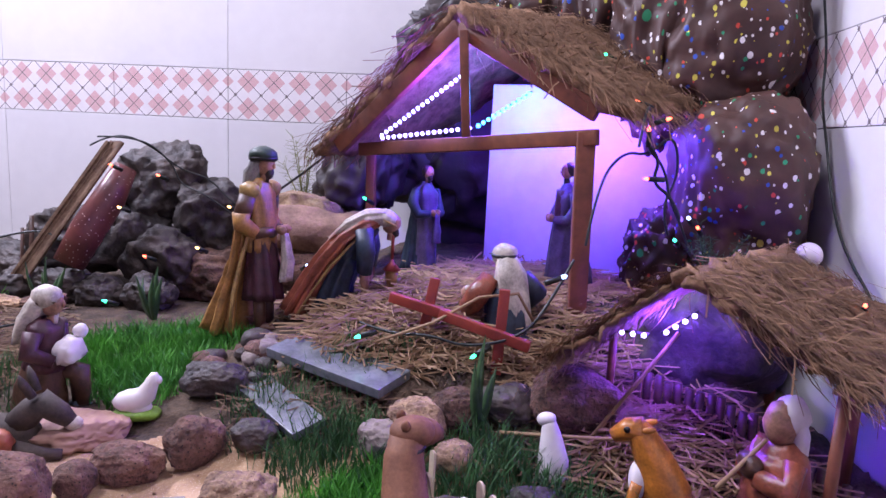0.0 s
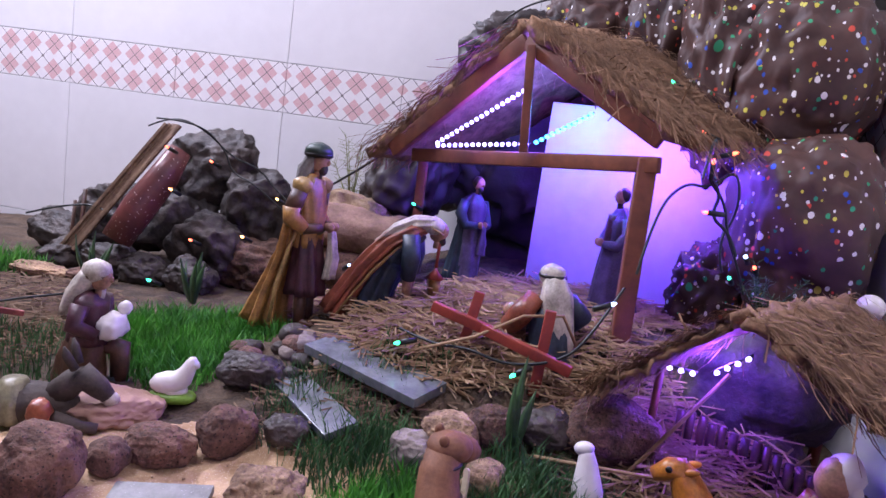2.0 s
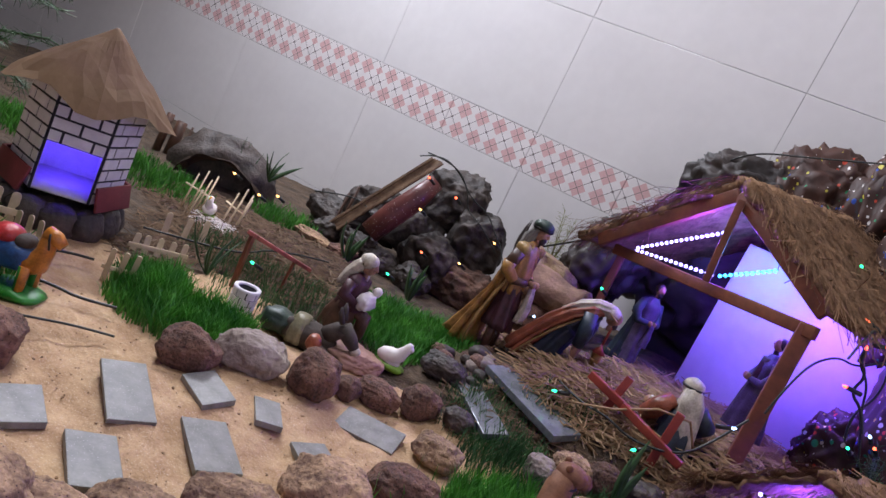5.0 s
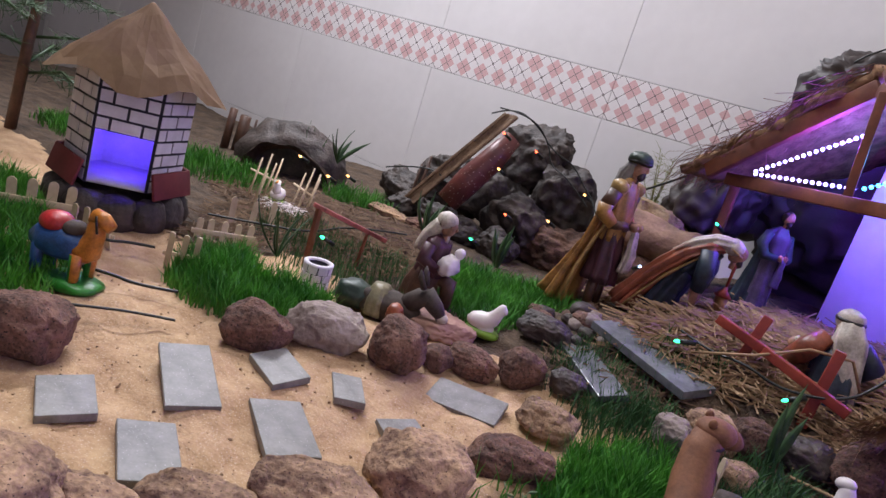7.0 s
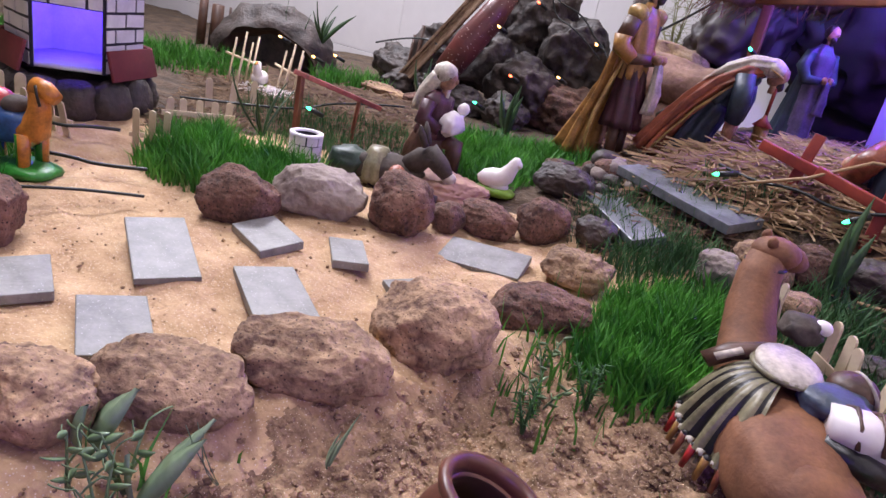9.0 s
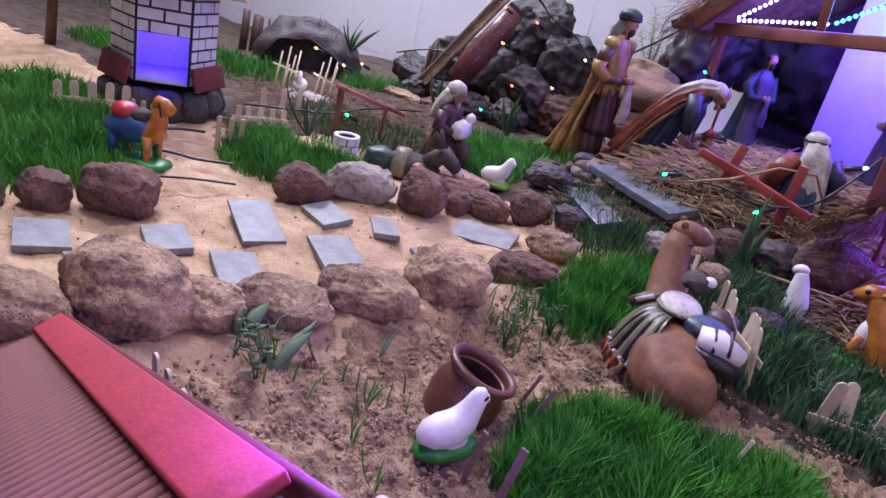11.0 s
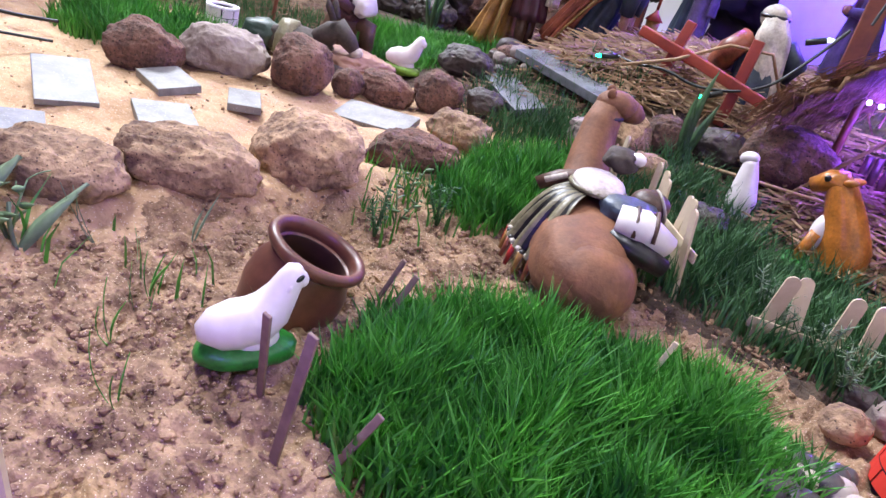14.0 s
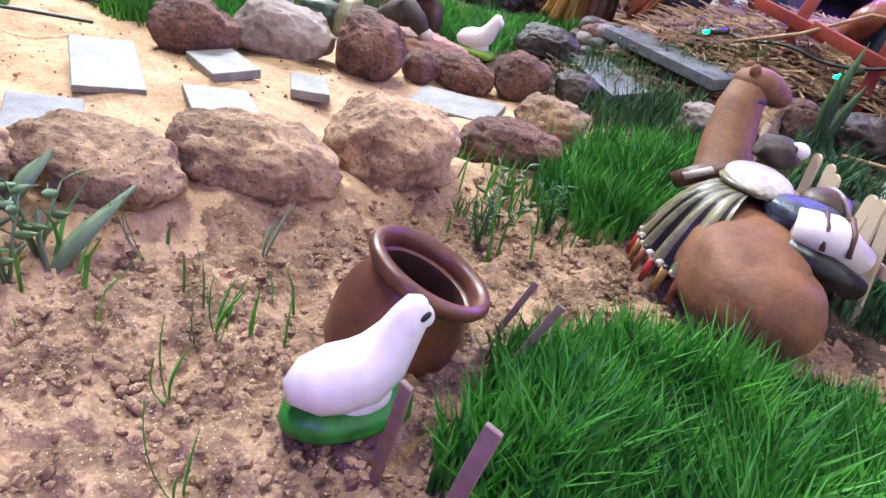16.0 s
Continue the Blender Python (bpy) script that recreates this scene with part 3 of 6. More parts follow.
def slate(x, y, w, l, turn, tilt=0.0, dip=0.0, name="stone_chip", label="grey granite chip laid flat in the sand", h=0.007, lift=0.004, m=SLATE):
    bm = bmesh.new()
    box(bm, w, l, h, None, 0.0008)
    for v in bm.verts:
        v.co.x += 0.002 * math.sin(v.co.y * 90 + x * 40) + 0.08 * v.co.y * math.sin(x * 90)
    ob = part(name, bm, m, None, "", False)
    ob.matrix_world = pose(x, y, height(x, y) + lift, tilt, dip, turn)
    return tagged(ob, label, "stone chip", "stepping chips")


slate(-0.406, 0.219, 0.088, 0.043, -28, 0, 6, lift=0.009, h=0.005)
slate(-0.337, 0.142, 0.070, 0.040, -29)
slate(-0.312, 0.243, 0.072, 0.043, -28, 0, 4)
slate(-0.381, 0.296, 0.056, 0.038, -18, 5)
slate(-0.328, 0.334, 0.048, 0.028, -43, 3)
slate(-0.260, 0.441, 0.076, 0.044, 14, 10, -3)
slate(-0.425, 0.130, 0.056, 0.040, -25)
slate(-0.255, 0.335, 0.050, 0.040, -28)
slate(-0.480, 0.045, 0.060, 0.044, -25)
slate(-0.400, 0.050, 0.058, 0.040, -15)
slate(-0.154, 0.648, 0.155, 0.052, -27, 6, 3, "slate_slab", "long grey slate slab with glossy wet face", 0.010, 0.008, SLAB)
slate(-0.197, 0.600, 0.115, 0.034, -42, 16, 4, "slate_slab", "narrow mossy slate slab laid as a step", 0.009, 0.006, SLAB)

# ---- the tower house ----
HX, HY, HZ = -0.815, 0.382, 0.054
house = thing("tower_house", (HX, HY, HZ), "six-sided white card tower with drawn black bricks and brown card roof", "toy house", turn=-36)


def corner(r, k):
    return Vector((r * math.cos(math.pi / 3 * k + math.pi / 6), r * math.sin(math.pi / 3 * k + math.pi / 6), 0))


HR, HH = 0.070, 0.152
for k in range(6):
    a, b = corner(HR, k), corner(HR, k + 1)
    mid, along = (a + b) / 2, (b - a)
    w = along.length
    out = mid.normalized()
    m = Matrix((along.normalized(), -out, Vector((0, 0, 1)))).transposed().to_4x4()
    m.translation = mid
    door = k == 5
    bm = bmesh.new()
    if door:
        box(bm, w, 0.003, HH - 0.068, m @ Matrix.Translation((0, 0, 0.068 + (HH - 0.068) / 2)))
        for s in (-1, 1):
            box(bm, 0.0016, 0.003, 0.068, m @ Matrix.Translation((s * (w / 2 - 0.0008), 0, 0.034)))
    else:
        box(bm, w, 0.003, HH, m @ Matrix.Translation((0, 0, HH / 2)))
    panel = part("wall", bm, INK, house, "", False)
    if not door:
        part("lining", box(bmesh.new(), w * 0.96, 0.001, HH, m @ Matrix.Translation((0, 0.0026, HH / 2))), CARDWHITE, panel, "", False)
    rows = 9
    rh = HH / rows
    for j in range(rows):
        z = rh * (j + 0.5)
        if door and z < 0.070:
            continue
        cuts = (0.0, 0.5, 1.0) if j % 2 else (0.0, 0.24, 0.76, 1.0)
        for c0, c1 in zip(cuts, cuts[1:]):
            bw = (c1 - c0) * w - 0.0032
            bm = box(bmesh.new(), bw, 0.0012, rh - 0.0032, m @ Matrix.Translation(((c0 + c1) / 2 * w - w / 2, -0.0019, z)) @ pose(0, 0, 0, 0, rnd.uniform(-1.5, 1.5), 0))
            part("brick", bm, CARDWHITE, panel, "", False)
    if not door:
        bm = box(bmesh.new(), w + 0.012, 0.004, 0.034, m @ Matrix.Translation((0, -0.012, 0.012)) @ pose(0, 0, 0, -14, 0, 0), 0.001)
        part("skirt", bm, MAROON, house, "maroon card skirt")
bm = bmesh.new()
n, sides = 30, 5
rings = []
for j in range(7):
    v = j / 6
    ring = []
    for i in range(n):
        a = 2 * math.pi * i / n + 0.3
        f = (a * sides / (2 * math.pi)) % 1 - 0.5
        poly = 0.83 / math.cos(f * 2 * math.pi / sides)
        r = 0.003 + v * 0.112 * poly * (1 + 0.05 * math.sin(2 * a))
        z = HH + 0.076 * (1 - v) - 0.020 * v * (0.4 + 2.4 * abs(f)) + 0.009 * noise.noise((r * 20 * math.cos(a), r * 20 * math.sin(a), 5.0)) + 0.004 * noise.noise((r * 55 * math.cos(a), r * 55 * math.sin(a), 2.0))
        ring.append(bm.verts.new((r * math.cos(a), r * math.sin(a), z)))
    rings.append(ring)
for r0, r1 in zip(rings, rings[1:]):
    for i in range(n):
        bm.faces.new((r0[i], r1[i], r1[(i + 1) % n], r0[(i + 1) % n]))
bm.faces.new(rings[0])
bmesh.ops.solidify(bm, geom=bm.faces[:], thickness=0.002)
part("roof", bm, CARD, house, "creased brown card roof", False)
bm = lathe(bmesh.new(), [(HR * 0.97, 0.0), (HR * 0.97, 0.003)], 6, pose(0, 0, 0, 0, 0, 30))
part("floor_plate", bm, CARDWHITE, house)

# ---- grass ----
blades("grass_patch", [(0.045, 0.175, 0.108, 0.105), (0.105, 0.235, 0.07, 0.055), (-0.005, 0.15, 0.05, 0.06)], 15000, 0.044, 0.0011, GRASS, "thick bright green sprouted grass", 1, 0.45)
blades("grass_patch", [(-0.092, 0.43, 0.062, 0.105)], 3800, 0.042, 0.0012, GRASS, "thick bright green sprouted grass", 2, 0.45)
blades("grass_patch", [(-0.535, 0.365, 0.095, 0.062), (-0.61, 0.40, 0.055, 0.05), (-0.49, 0.41, 0.05, 0.05)], 4600, 0.042, 0.0011, GRASS, "thick bright green sprouted grass", 3, 0.45)
blades("grass_patch", [(-0.42, 0.76, 0.13, 0.12), (-0.37, 0.66, 0.07, 0.06)], 4600, 0.034, 0.0010, GRASS, "green sprouted grass", 4, 0.5)
blades("grass_patch", [(-0.74, 0.20, 0.14, 0.09), (-0.63, 0.14, 0.07, 0.075), (-0.9, 0.25, 0.12, 0.08), (-0.70, 0.06, 0.12, 0.08)], 6500, 0.040, 0.0012, GRASS, "thick bright green sprouted grass", 5, 0.45)
blades("grass_patch", [(-1.02, 0.70, 0.15, 0.10), (-0.84, 0.90, 0.09, 0.07), (-1.25, 0.62, 0.2, 0.12)], 4200, 0.040, 0.0012, GRASS, "green sprouted grass", 6, 0.45)
blades("thin_grass", [(0.09, 0.44, 0.13, 0.09), (0.02, 0.53, 0.09, 0.06), (0.2, 0.40, 0.08, 0.07), (-0.12, 0.545, 0.07, 0.05)], 6000, 0.044, 0.0009, DRYGRASS, "sparse dark thin grass", 7, 0.5)
blades("thin_grass", [(-0.17, 0.59, 0.09, 0.07), (-0.12, 0.66, 0.06, 0.03)], 420, 0.036, 0.0007, DRYGRASS, "sparse thin grass between the slates", 18, 0.5)

# ---- paints for the figures ----
def paint(name, c, rough=0.38, c2=None):
    return mat(name, c, c2 or tuple(v * 0.35 for v in c), 62, rough + 0.08, 0.5, 0.0014)


SKIN, HAIR, WHITEP = paint("skin_paint", (0.50, 0.26, 0.16)), paint("dark_hair_paint", (0.035, 0.022, 0.018)), paint("cream_paint", (0.66, 0.58, 0.48))
GOLD, PLUM, RUST = paint("gold_paint", (0.50, 0.25, 0.065), 0.28), paint("plum_paint", (0.085, 0.024, 0.035)), paint("rust_paint", (0.36, 0.10, 0.05), 0.3)
NAVY, MAUVE, GREENP = paint("navy_paint", (0.028, 0.045, 0.075)), paint("mauve_paint", (0.12, 0.085, 0.17)), paint("dark_green_paint", (0.035, 0.065, 0.045))
BROWNP, GREYP, OLIVE = paint("brown_paint", (0.12, 0.055, 0.032)), paint("grey_fur_paint", (0.085, 0.062, 0.05), 0.7), paint("olive_paint", (0.26, 0.23, 0.13), 0.3)
TAN, CHALK, LIME = paint("tan_paint", (0.25, 0.105, 0.045), 0.62, (0.13, 0.05, 0.022)), mat("chalk_white_paint", (0.82, 0.76, 0.74), (0.66, 0.60, 0.58), 30, 0.4, 0.1), paint("lime_paint", (0.22, 0.42, 0.03))
MEADOW, ORANGE, SLATEB = paint("meadow_green_paint", (0.03, 0.27, 0.03), 0.3), paint("orange_paint", (0.68, 0.24, 0.03), 0.25), paint("slate_blue_paint", (0.10, 0.13, 0.18), 0.3)
OCHRE, GREYHAIR = paint("ochre_trim_paint", (0.56, 0.36, 0.13), 0.25), paint("grey_hair_paint", (0.30, 0.28, 0.26))
REDP, BLACKP, BLUEP = paint("red_paint", (0.52, 0.03, 0.03), 0.3), paint("black_paint", (0.012, 0.010, 0.010), 0.3), paint("blue_paint", (0.03, 0.10, 0.28), 0.3)


def drape(bm, pts, radii, fold=0.10, n=9, seg=40, phase=0.0):
    """Folded cloth swept along a spine; half-axes in x and y at each point."""
    pts = [Vector(p) for p in pts]
    side, rings, last = Vector((1, 0, 0)), [], len(pts) - 1
    fine = []
    for k in range(last):
        for s in range(4):
            u = s / 4
            r0, r1 = radii[k], radii[k + 1]
            fine.append((pts[k].lerp(pts[k + 1], u), r0[0] + (r1[0] - r0[0]) * u, r0[1] + (r1[1] - r0[1]) * u, (k + u) / last))
    fine.append((pts[-1], radii[-1][0], radii[-1][1], 1.0))
    for k, (p, ra, rb, v) in enumerate(fine):
        t = (fine[min(k + 1, len(fine) - 1)][0] - fine[max(k - 1, 0)][0]).normalized()
        s = (side - t * side.dot(t))
        s = s.normalized() if s.length > 0.05 else t.orthogonal().normalized()
        o = t.cross(s)
        ring = []
        for j in range(seg):
            a = 2 * math.pi * j / seg
            w = 1 + fold * (1 - 0.75 * v) * (math.sin(n * a + phase + 1.2 * v) + 0.5 * math.sin((2 * n + 3) * a + phase * 2 - 2 * v))
            ring.append(bm.verts.new(p + s * ra * w * math.cos(a) + o * rb * w * math.sin(a)))
        rings.append(ring)
    for r0, r1 in zip(rings, rings[1:]):
        for j in range(seg):
            bm.faces.new((r0[j], r0[(j + 1) % seg], r1[(j + 1) % seg], r1[j]))
    bm.faces.new(rings[0][::-1])
    bm.faces.new(rings[-1])


def ball(bm, at, rx, ry=None, rz=None, turn=(0, 0, 0), sub=3):
    m = pose(*at, *turn) @ Matrix.Diagonal((rx, ry or rx, rz or rx, 1))
    bmesh.ops.create_icosphere(bm, subdivisions=sub, radius=1, matrix=m)


def head(s, at, r, hair, beard=True, look_x=1.0, down=0.0):
    """A small painted head that looks along x, with nose, hair and beard."""
    x, y, z = at
    s.add(SKIN, ball, at, r * 0.92, r * 0.78, r * 1.12, (0, down, 0))
    s.add(SKIN, ball, (x + r * 0.92 * look_x, y, z - r * 0.05), r * 0.22, r * 0.16, r * 0.26)
    s.add(SKIN, rod, (x, y, z - r * 0.8), (x - r * 0.1, y, z - r * 1.7), r * 0.45)
    if hair:
        s.add(hair, ball, (x - r * 0.35 * look_x, y, z + r * 0.25), r * 0.95, r * 0.95, r * 1.08)
    if beard:
        s.add(HAIR, ball, (x + r * 0.45 * look_x, y, z - r * 0.75), r * 0.45, r * 0.5, r * 0.65)


def figure_standing(name, at, turn, h, robe, inner, cape, cloth, label, hat=None, headcloth=None, tail=0.0, beard=True):
    """A painted standing statuette, its arms bent before its chest."""
    s = Sculpt()
    k = h / 0.23
    q = lambda *p: tuple(c * k for c in p)  # noqa: E731
    s.add(inner, drape, [q(0.004, 0, 0), q(0.004, 0, 0.07), q(0.002, 0, 0.12), q(0, 0, 0.165), q(0, 0, 0.188)],
          [q(0.026, 0.024), q(0.022, 0.022), q(0.019, 0.022), q(0.019, 0.027), q(0.007, 0.010)], 0.07, 7)
    s.add(robe, drape, [q(-0.018 - tail, 0, 0), q(-0.016 - tail * 0.5, 0, 0.06), q(-0.011, 0, 0.12), q(-0.006, 0, 0.17), q(-0.002, 0, 0.188)],
          [q(0.028, 0.038), q(0.021, 0.031), q(0.017, 0.027), q(0.016, 0.030), q(0.008, 0.012)], 0.14, 9, 48, 1.0)
    for sgn in (-1, 1):
        s.add(robe, tube, [q(-0.002, 0.026 * sgn, 0.172), q(-0.004, 0.035 * sgn, 0.145), q(0.010, 0.030 * sgn, 0.122), q(0.026, 0.010 * sgn, 0.124)],
              [0.010 * k, 0.012 * k, 0.011 * k, 0.007 * k], 10)
        s.add(SKIN, ball, q(0.030, 0.006 * sgn, 0.126), 0.0065 * k, 0.005 * k, 0.007 * k)
    if cloth:
        s.add(cloth, drape, [q(0.029, 0.006, 0.062), q(0.030, 0.006, 0.085), q(0.029, 0.004, 0.125)], [q(0.006, 0.012), q(0.007, 0.010), q(0.005, 0.006)], 0.12, 5, 24)
    if cape:
        s.add(cape, drape, [q(0.010, 0, 0.100), q(0.012, 0, 0.13), q(0.012, 0, 0.175)], [q(0.010, 0.014), q(0.010, 0.015), q(0.008, 0.012)], 0.05, 6, 24)
    head(s, q(0.004, 0, 0.208), 0.0125 * k, None if headcloth else (GREYP if hat else HAIR), beard, 1.0, 10)
    if headcloth:
        s.add(headcloth, ball, q(0.000, 0, 0.214), 0.0145 * k, 0.0145 * k, 0.0125 * k)
        s.add(headcloth, drape, [q(-0.016, 0, 0.160), q(-0.012, 0, 0.19), q(-0.004, 0, 0.212)], [q(0.006, 0.014), q(0.010, 0.016), q(0.010, 0.012)], 0.12, 7, 28)
    if hat:
        s.add(GREYP, drape, [q(-0.014, 0, 0.172), q(-0.010, 0, 0.195), q(-0.002, 0, 0.212)], [q(0.008, 0.015), q(0.010, 0.015), q(0.009, 0.011)], 0.10, 7, 28)
        s.add(hat, lathe, [(0.0135 * k, 0.214 * k), (0.0185 * k, 0.219 * k), (0.0175 * k, 0.226 * k), (0.010 * k, 0.231 * k), (0.002 * k, 0.232 * k)], 24)
    return s.done(name, at, label, "statuette", turn)


gz = height

# the tall statuette in the gold cape
s = Sculpt()
s.add(PLUM, drape, [(0.004, 0, 0.040), (0.003, 0, 0.08), (0.001, 0, 0.122)], [(0.024, 0.023), (0.020, 0.021), (0.015, 0.018)], 0.15, 8)
for sgn in (-1, 1):
    s.add(BROWNP, rod, (0.004, 0.010 * sgn, 0.050), (0.006, 0.010 * sgn, 0.0), 0.008, 0.007, 12)
    s.add(BROWNP, ball, (0.014, 0.010 * sgn, 0.005), 0.014, 0.007, 0.006)
s.add(GOLD, drape, [(0.001, 0, 0.100), (0.001, 0, 0.140), (-0.001, 0, 0.172), (0.001, 0, 0.190)], [(0.017, 0.020), (0.017, 0.023), (0.014, 0.026), (0.006, 0.009)], 0.09, 9)
s.add(BROWNP, lathe, [(0.0172, 0.118), (0.0200, 0.121), (0.0200, 0.126), (0.0172, 0.129)], 28, pose(0.001, 0, 0))
s.add(GOLD, drape, [(-0.046, 0, -0.004), (-0.036, 0, 0.040), (-0.022, 0, 0.090), (-0.014, 0, 0.140), (-0.006, 0, 0.186)], [(0.024, 0.034), (0.015, 0.029), (0.010, 0.026), (0.009, 0.027), (0.006, 0.013)], 0.24, 8, 56, 1.0)
for sgn in (-1, 1):
    s.add(OCHRE, tube, [(-0.022, 0.034 * sgn, 0.004), (-0.020, 0.029 * sgn, 0.050), (-0.010, 0.026 * sgn, 0.095), (0.004, 0.022 * sgn, 0.145), (0.008, 0.012 * sgn, 0.184)], 0.0024, 8)
    s.add(OCHRE, ball, (0.0, 0.026 * sgn, 0.176), 0.013, 0.009, 0.011)
    s.add(BROWNP, tube, [(-0.001, 0.028 * sgn, 0.170), (-0.006, 0.033 * sgn, 0.146)], [0.010, 0.0105], 12)
    s.add(GOLD, tube, [(-0.006, 0.033 * sgn, 0.150), (-0.006, 0.033 * sgn, 0.136), (0.010, 0.026 * sgn, 0.124)], [0.0118, 0.0115, 0.008], 12)
    s.add(BROWNP, tube, [(0.008, 0.027 * sgn, 0.125), (0.024, 0.012 * sgn, 0.127)], [0.0072, 0.0060], 10)
    s.add(SKIN, ball, (0.031, 0.006 * sgn, 0.129), 0.0072, 0.005, 0.0060)
s.add(WHITEP, drape, [(0.031, 0.008, 0.064), (0.033, 0.008, 0.090), (0.030, 0.004, 0.128)], [(0.006, 0.012), (0.007, 0.010), (0.004, 0.005)], 0.24, 6, 28)
head(s, (0.006, 0, 0.206), 0.0120, None, True, 1.0, 12)
s.add(GREYHAIR, drape, [(-0.012, 0, 0.172), (-0.009, 0, 0.195), (-0.001, 0, 0.212)], [(0.008, 0.015), (0.010, 0.0145), (0.009, 0.011)], 0.18, 9, 36)
s.add(GREENP, lathe, [(0.0125, 0.2125), (0.0175, 0.2155), (0.0165, 0.2215), (0.0120, 0.2260), (0.003, 0.2285)], 28, pose(0.003, 0, 0))
s.add(BLACKP, lathe, [(0.0150, 0.2110), (0.0176, 0.2130), (0.0172, 0.2160), (0.0140, 0.2165)], 28, pose(0.003, 0, 0))
s.done("statuette", (-0.290, 0.782, gz(-0.286, 0.770)), "tall painted statuette in a gold cape and dark turban", "statuette", -8)
figure_standing("statuette", (-0.106, 0.940, gz(-0.106, 0.940)), -40, 0.156, NAVY, MAUVE, None, MAUVE, "painted bearded statuette in a dark robe in the stable")
figure_standing("statuette", (0.089, 0.892, gz(0.089, 0.892)), 200, 0.172, MAUVE, MAUVE, PLUM, None, "painted statuette in a mauve gown with spread arms", None, None, 0.012, False)

# the bowing statuette
s = Sculpt()
s.add(NAVY, drape, [(0.008, 0, 0), (0.020, 0, 0.04), (0.034, 0, 0.072)], [(0.024, 0.024), (0.020, 0.022), (0.018, 0.021)], 0.14, 8)
s.add(RUST, drape, [(-0.034, 0, -0.004), (-0.016, 0, 0.030), (0.004, 0, 0.062), (0.030, 0, 0.094), (0.056, 0, 0.112), (0.070, 0, 0.116)],
      [(0.016, 0.030), (0.015, 0.029), (0.015, 0.028), (0.015, 0.028), (0.013, 0.024), (0.006, 0.010)], 0.20, 9, 52)
for sgn in (-1, 1):
    s.add(OCHRE, tube, [(-0.024, 0.031 * sgn, 0.000), (-0.006, 0.029 * sgn, 0.030), (0.014, 0.028 * sgn, 0.060), (0.040, 0.026 * sgn, 0.090), (0.062, 0.018 * sgn, 0.110)], 0.0017, 8)
    s.add(NAVY, tube, [(0.054, 0.022 * sgn, 0.108), (0.058, 0.027 * sgn, 0.080), (0.056, 0.022 * sgn, 0.054)], [0.0115, 0.012, 0.0095], 12)
    s.add(SKIN, tube, [(0.056, 0.021 * sgn, 0.056), (0.056, 0.019 * sgn, 0.042), (0.058, 0.018 * sgn, 0.028)], [0.006, 0.0062, 0.003], 10)
s.add(NAVY, drape, [(0.030, 0, 0.070), (0.048, 0, 0.098), (0.064, 0, 0.112)], [(0.018, 0.022), (0.017, 0.023), (0.010, 0.012)], 0.08, 7)
head(s, (0.086, 0, 0.113), 0.0118, None, True, 0.8, 40)
s.add(WHITEP, ball, (0.080, 0, 0.120), 0.0140, 0.0140, 0.0115, (0, 20, 0))
s.add(OCHRE, lathe, [(0.0130, -0.0015), (0.0148, 0.0), (0.0130, 0.0015)], 26, pose(0.082, 0, 0.117, 0, 28, 0))
s.add(WHITEP, drape, [(0.012, 0, 0.088), (0.034, 0, 0.108), (0.056, 0, 0.120), (0.080, 0, 0.122)], [(0.006, 0.017), (0.009, 0.020), (0.010, 0.017), (0.010, 0.012)], 0.22, 8, 40)
s.done("statuette", (-0.216, 0.800, gz(-0.21, 0.790) - 0.002), "painted statuette bowing low in a rust cape and white headcloth", "statuette", 6)

# the kneeling statuette with its back turned
s = Sculpt()
s.add(NAVY, drape, [(-0.014, 0, 0), (-0.010, 0, 0.03), (-0.002, 0, 0.06), (0.004, 0, 0.082)], [(0.034, 0.026), (0.028, 0.024), (0.019, 0.024), (0.008, 0.012)], 0.09, 8)
s.add(WHITEP, drape, [(-0.024, -0.008, 0.010), (-0.020, -0.004, 0.045), (-0.010, 0, 0.085), (0.000, 0, 0.100)], [(0.014, 0.014), (0.012, 0.016), (0.012, 0.018), (0.010, 0.013)], 0.16, 7, 36)
s.add(WHITEP, ball, (0.006, 0, 0.104), 0.0150, 0.0145, 0.0135)
s.add(BLACKP, lathe, [(0.0152, 0.102), (0.0160, 0.104), (0.0152, 0.106)], 20, pose(0.006, 0, 0))
head(s, (0.010, 0, 0.098), 0.012, None, True)
for sgn, m in ((-1, NAVY), (1, RUST)):
    s.add(m, tube, [(0.000, 0.020 * sgn, 0.080), (-0.004, 0.036 * sgn, 0.062), (0.014, 0.036 * sgn, 0.046), (0.034, 0.014 * sgn, 0.056)], [0.011, 0.0135, 0.012, 0.007], 14)
s.add(GOLD, ball, (0.004, 0.036, 0.057), 0.010, 0.006, 0.012)
s.done("statuette", (0.016, 0.725, gz(0.016, 0.725) - 0.026), "kneeling painted statuette in white headcloth and dark coat", "statuette", 118)

# the infant bundle on straw
s = Sculpt()
s.add(WHITEP, lump, 0.026, 0.012, 0.010, pose(0, 0, 0.012), 0.2, 2.0, 3.0, 3)
s.add(SKIN, ball, (0.027, 0, 0.018), 0.0085, 0.008, 0.009)
s.add(WHITEP, tube, [(0.010, 0.010, 0.018), (0.016, 0.020, 0.030)], [0.004, 0.003], 8)
s.done("infant_statuette", (-0.004, 0.745, gz(-0.004, 0.745) + 0.002), "small pale swaddled infant statuette lying on straw", "statuette", 150)

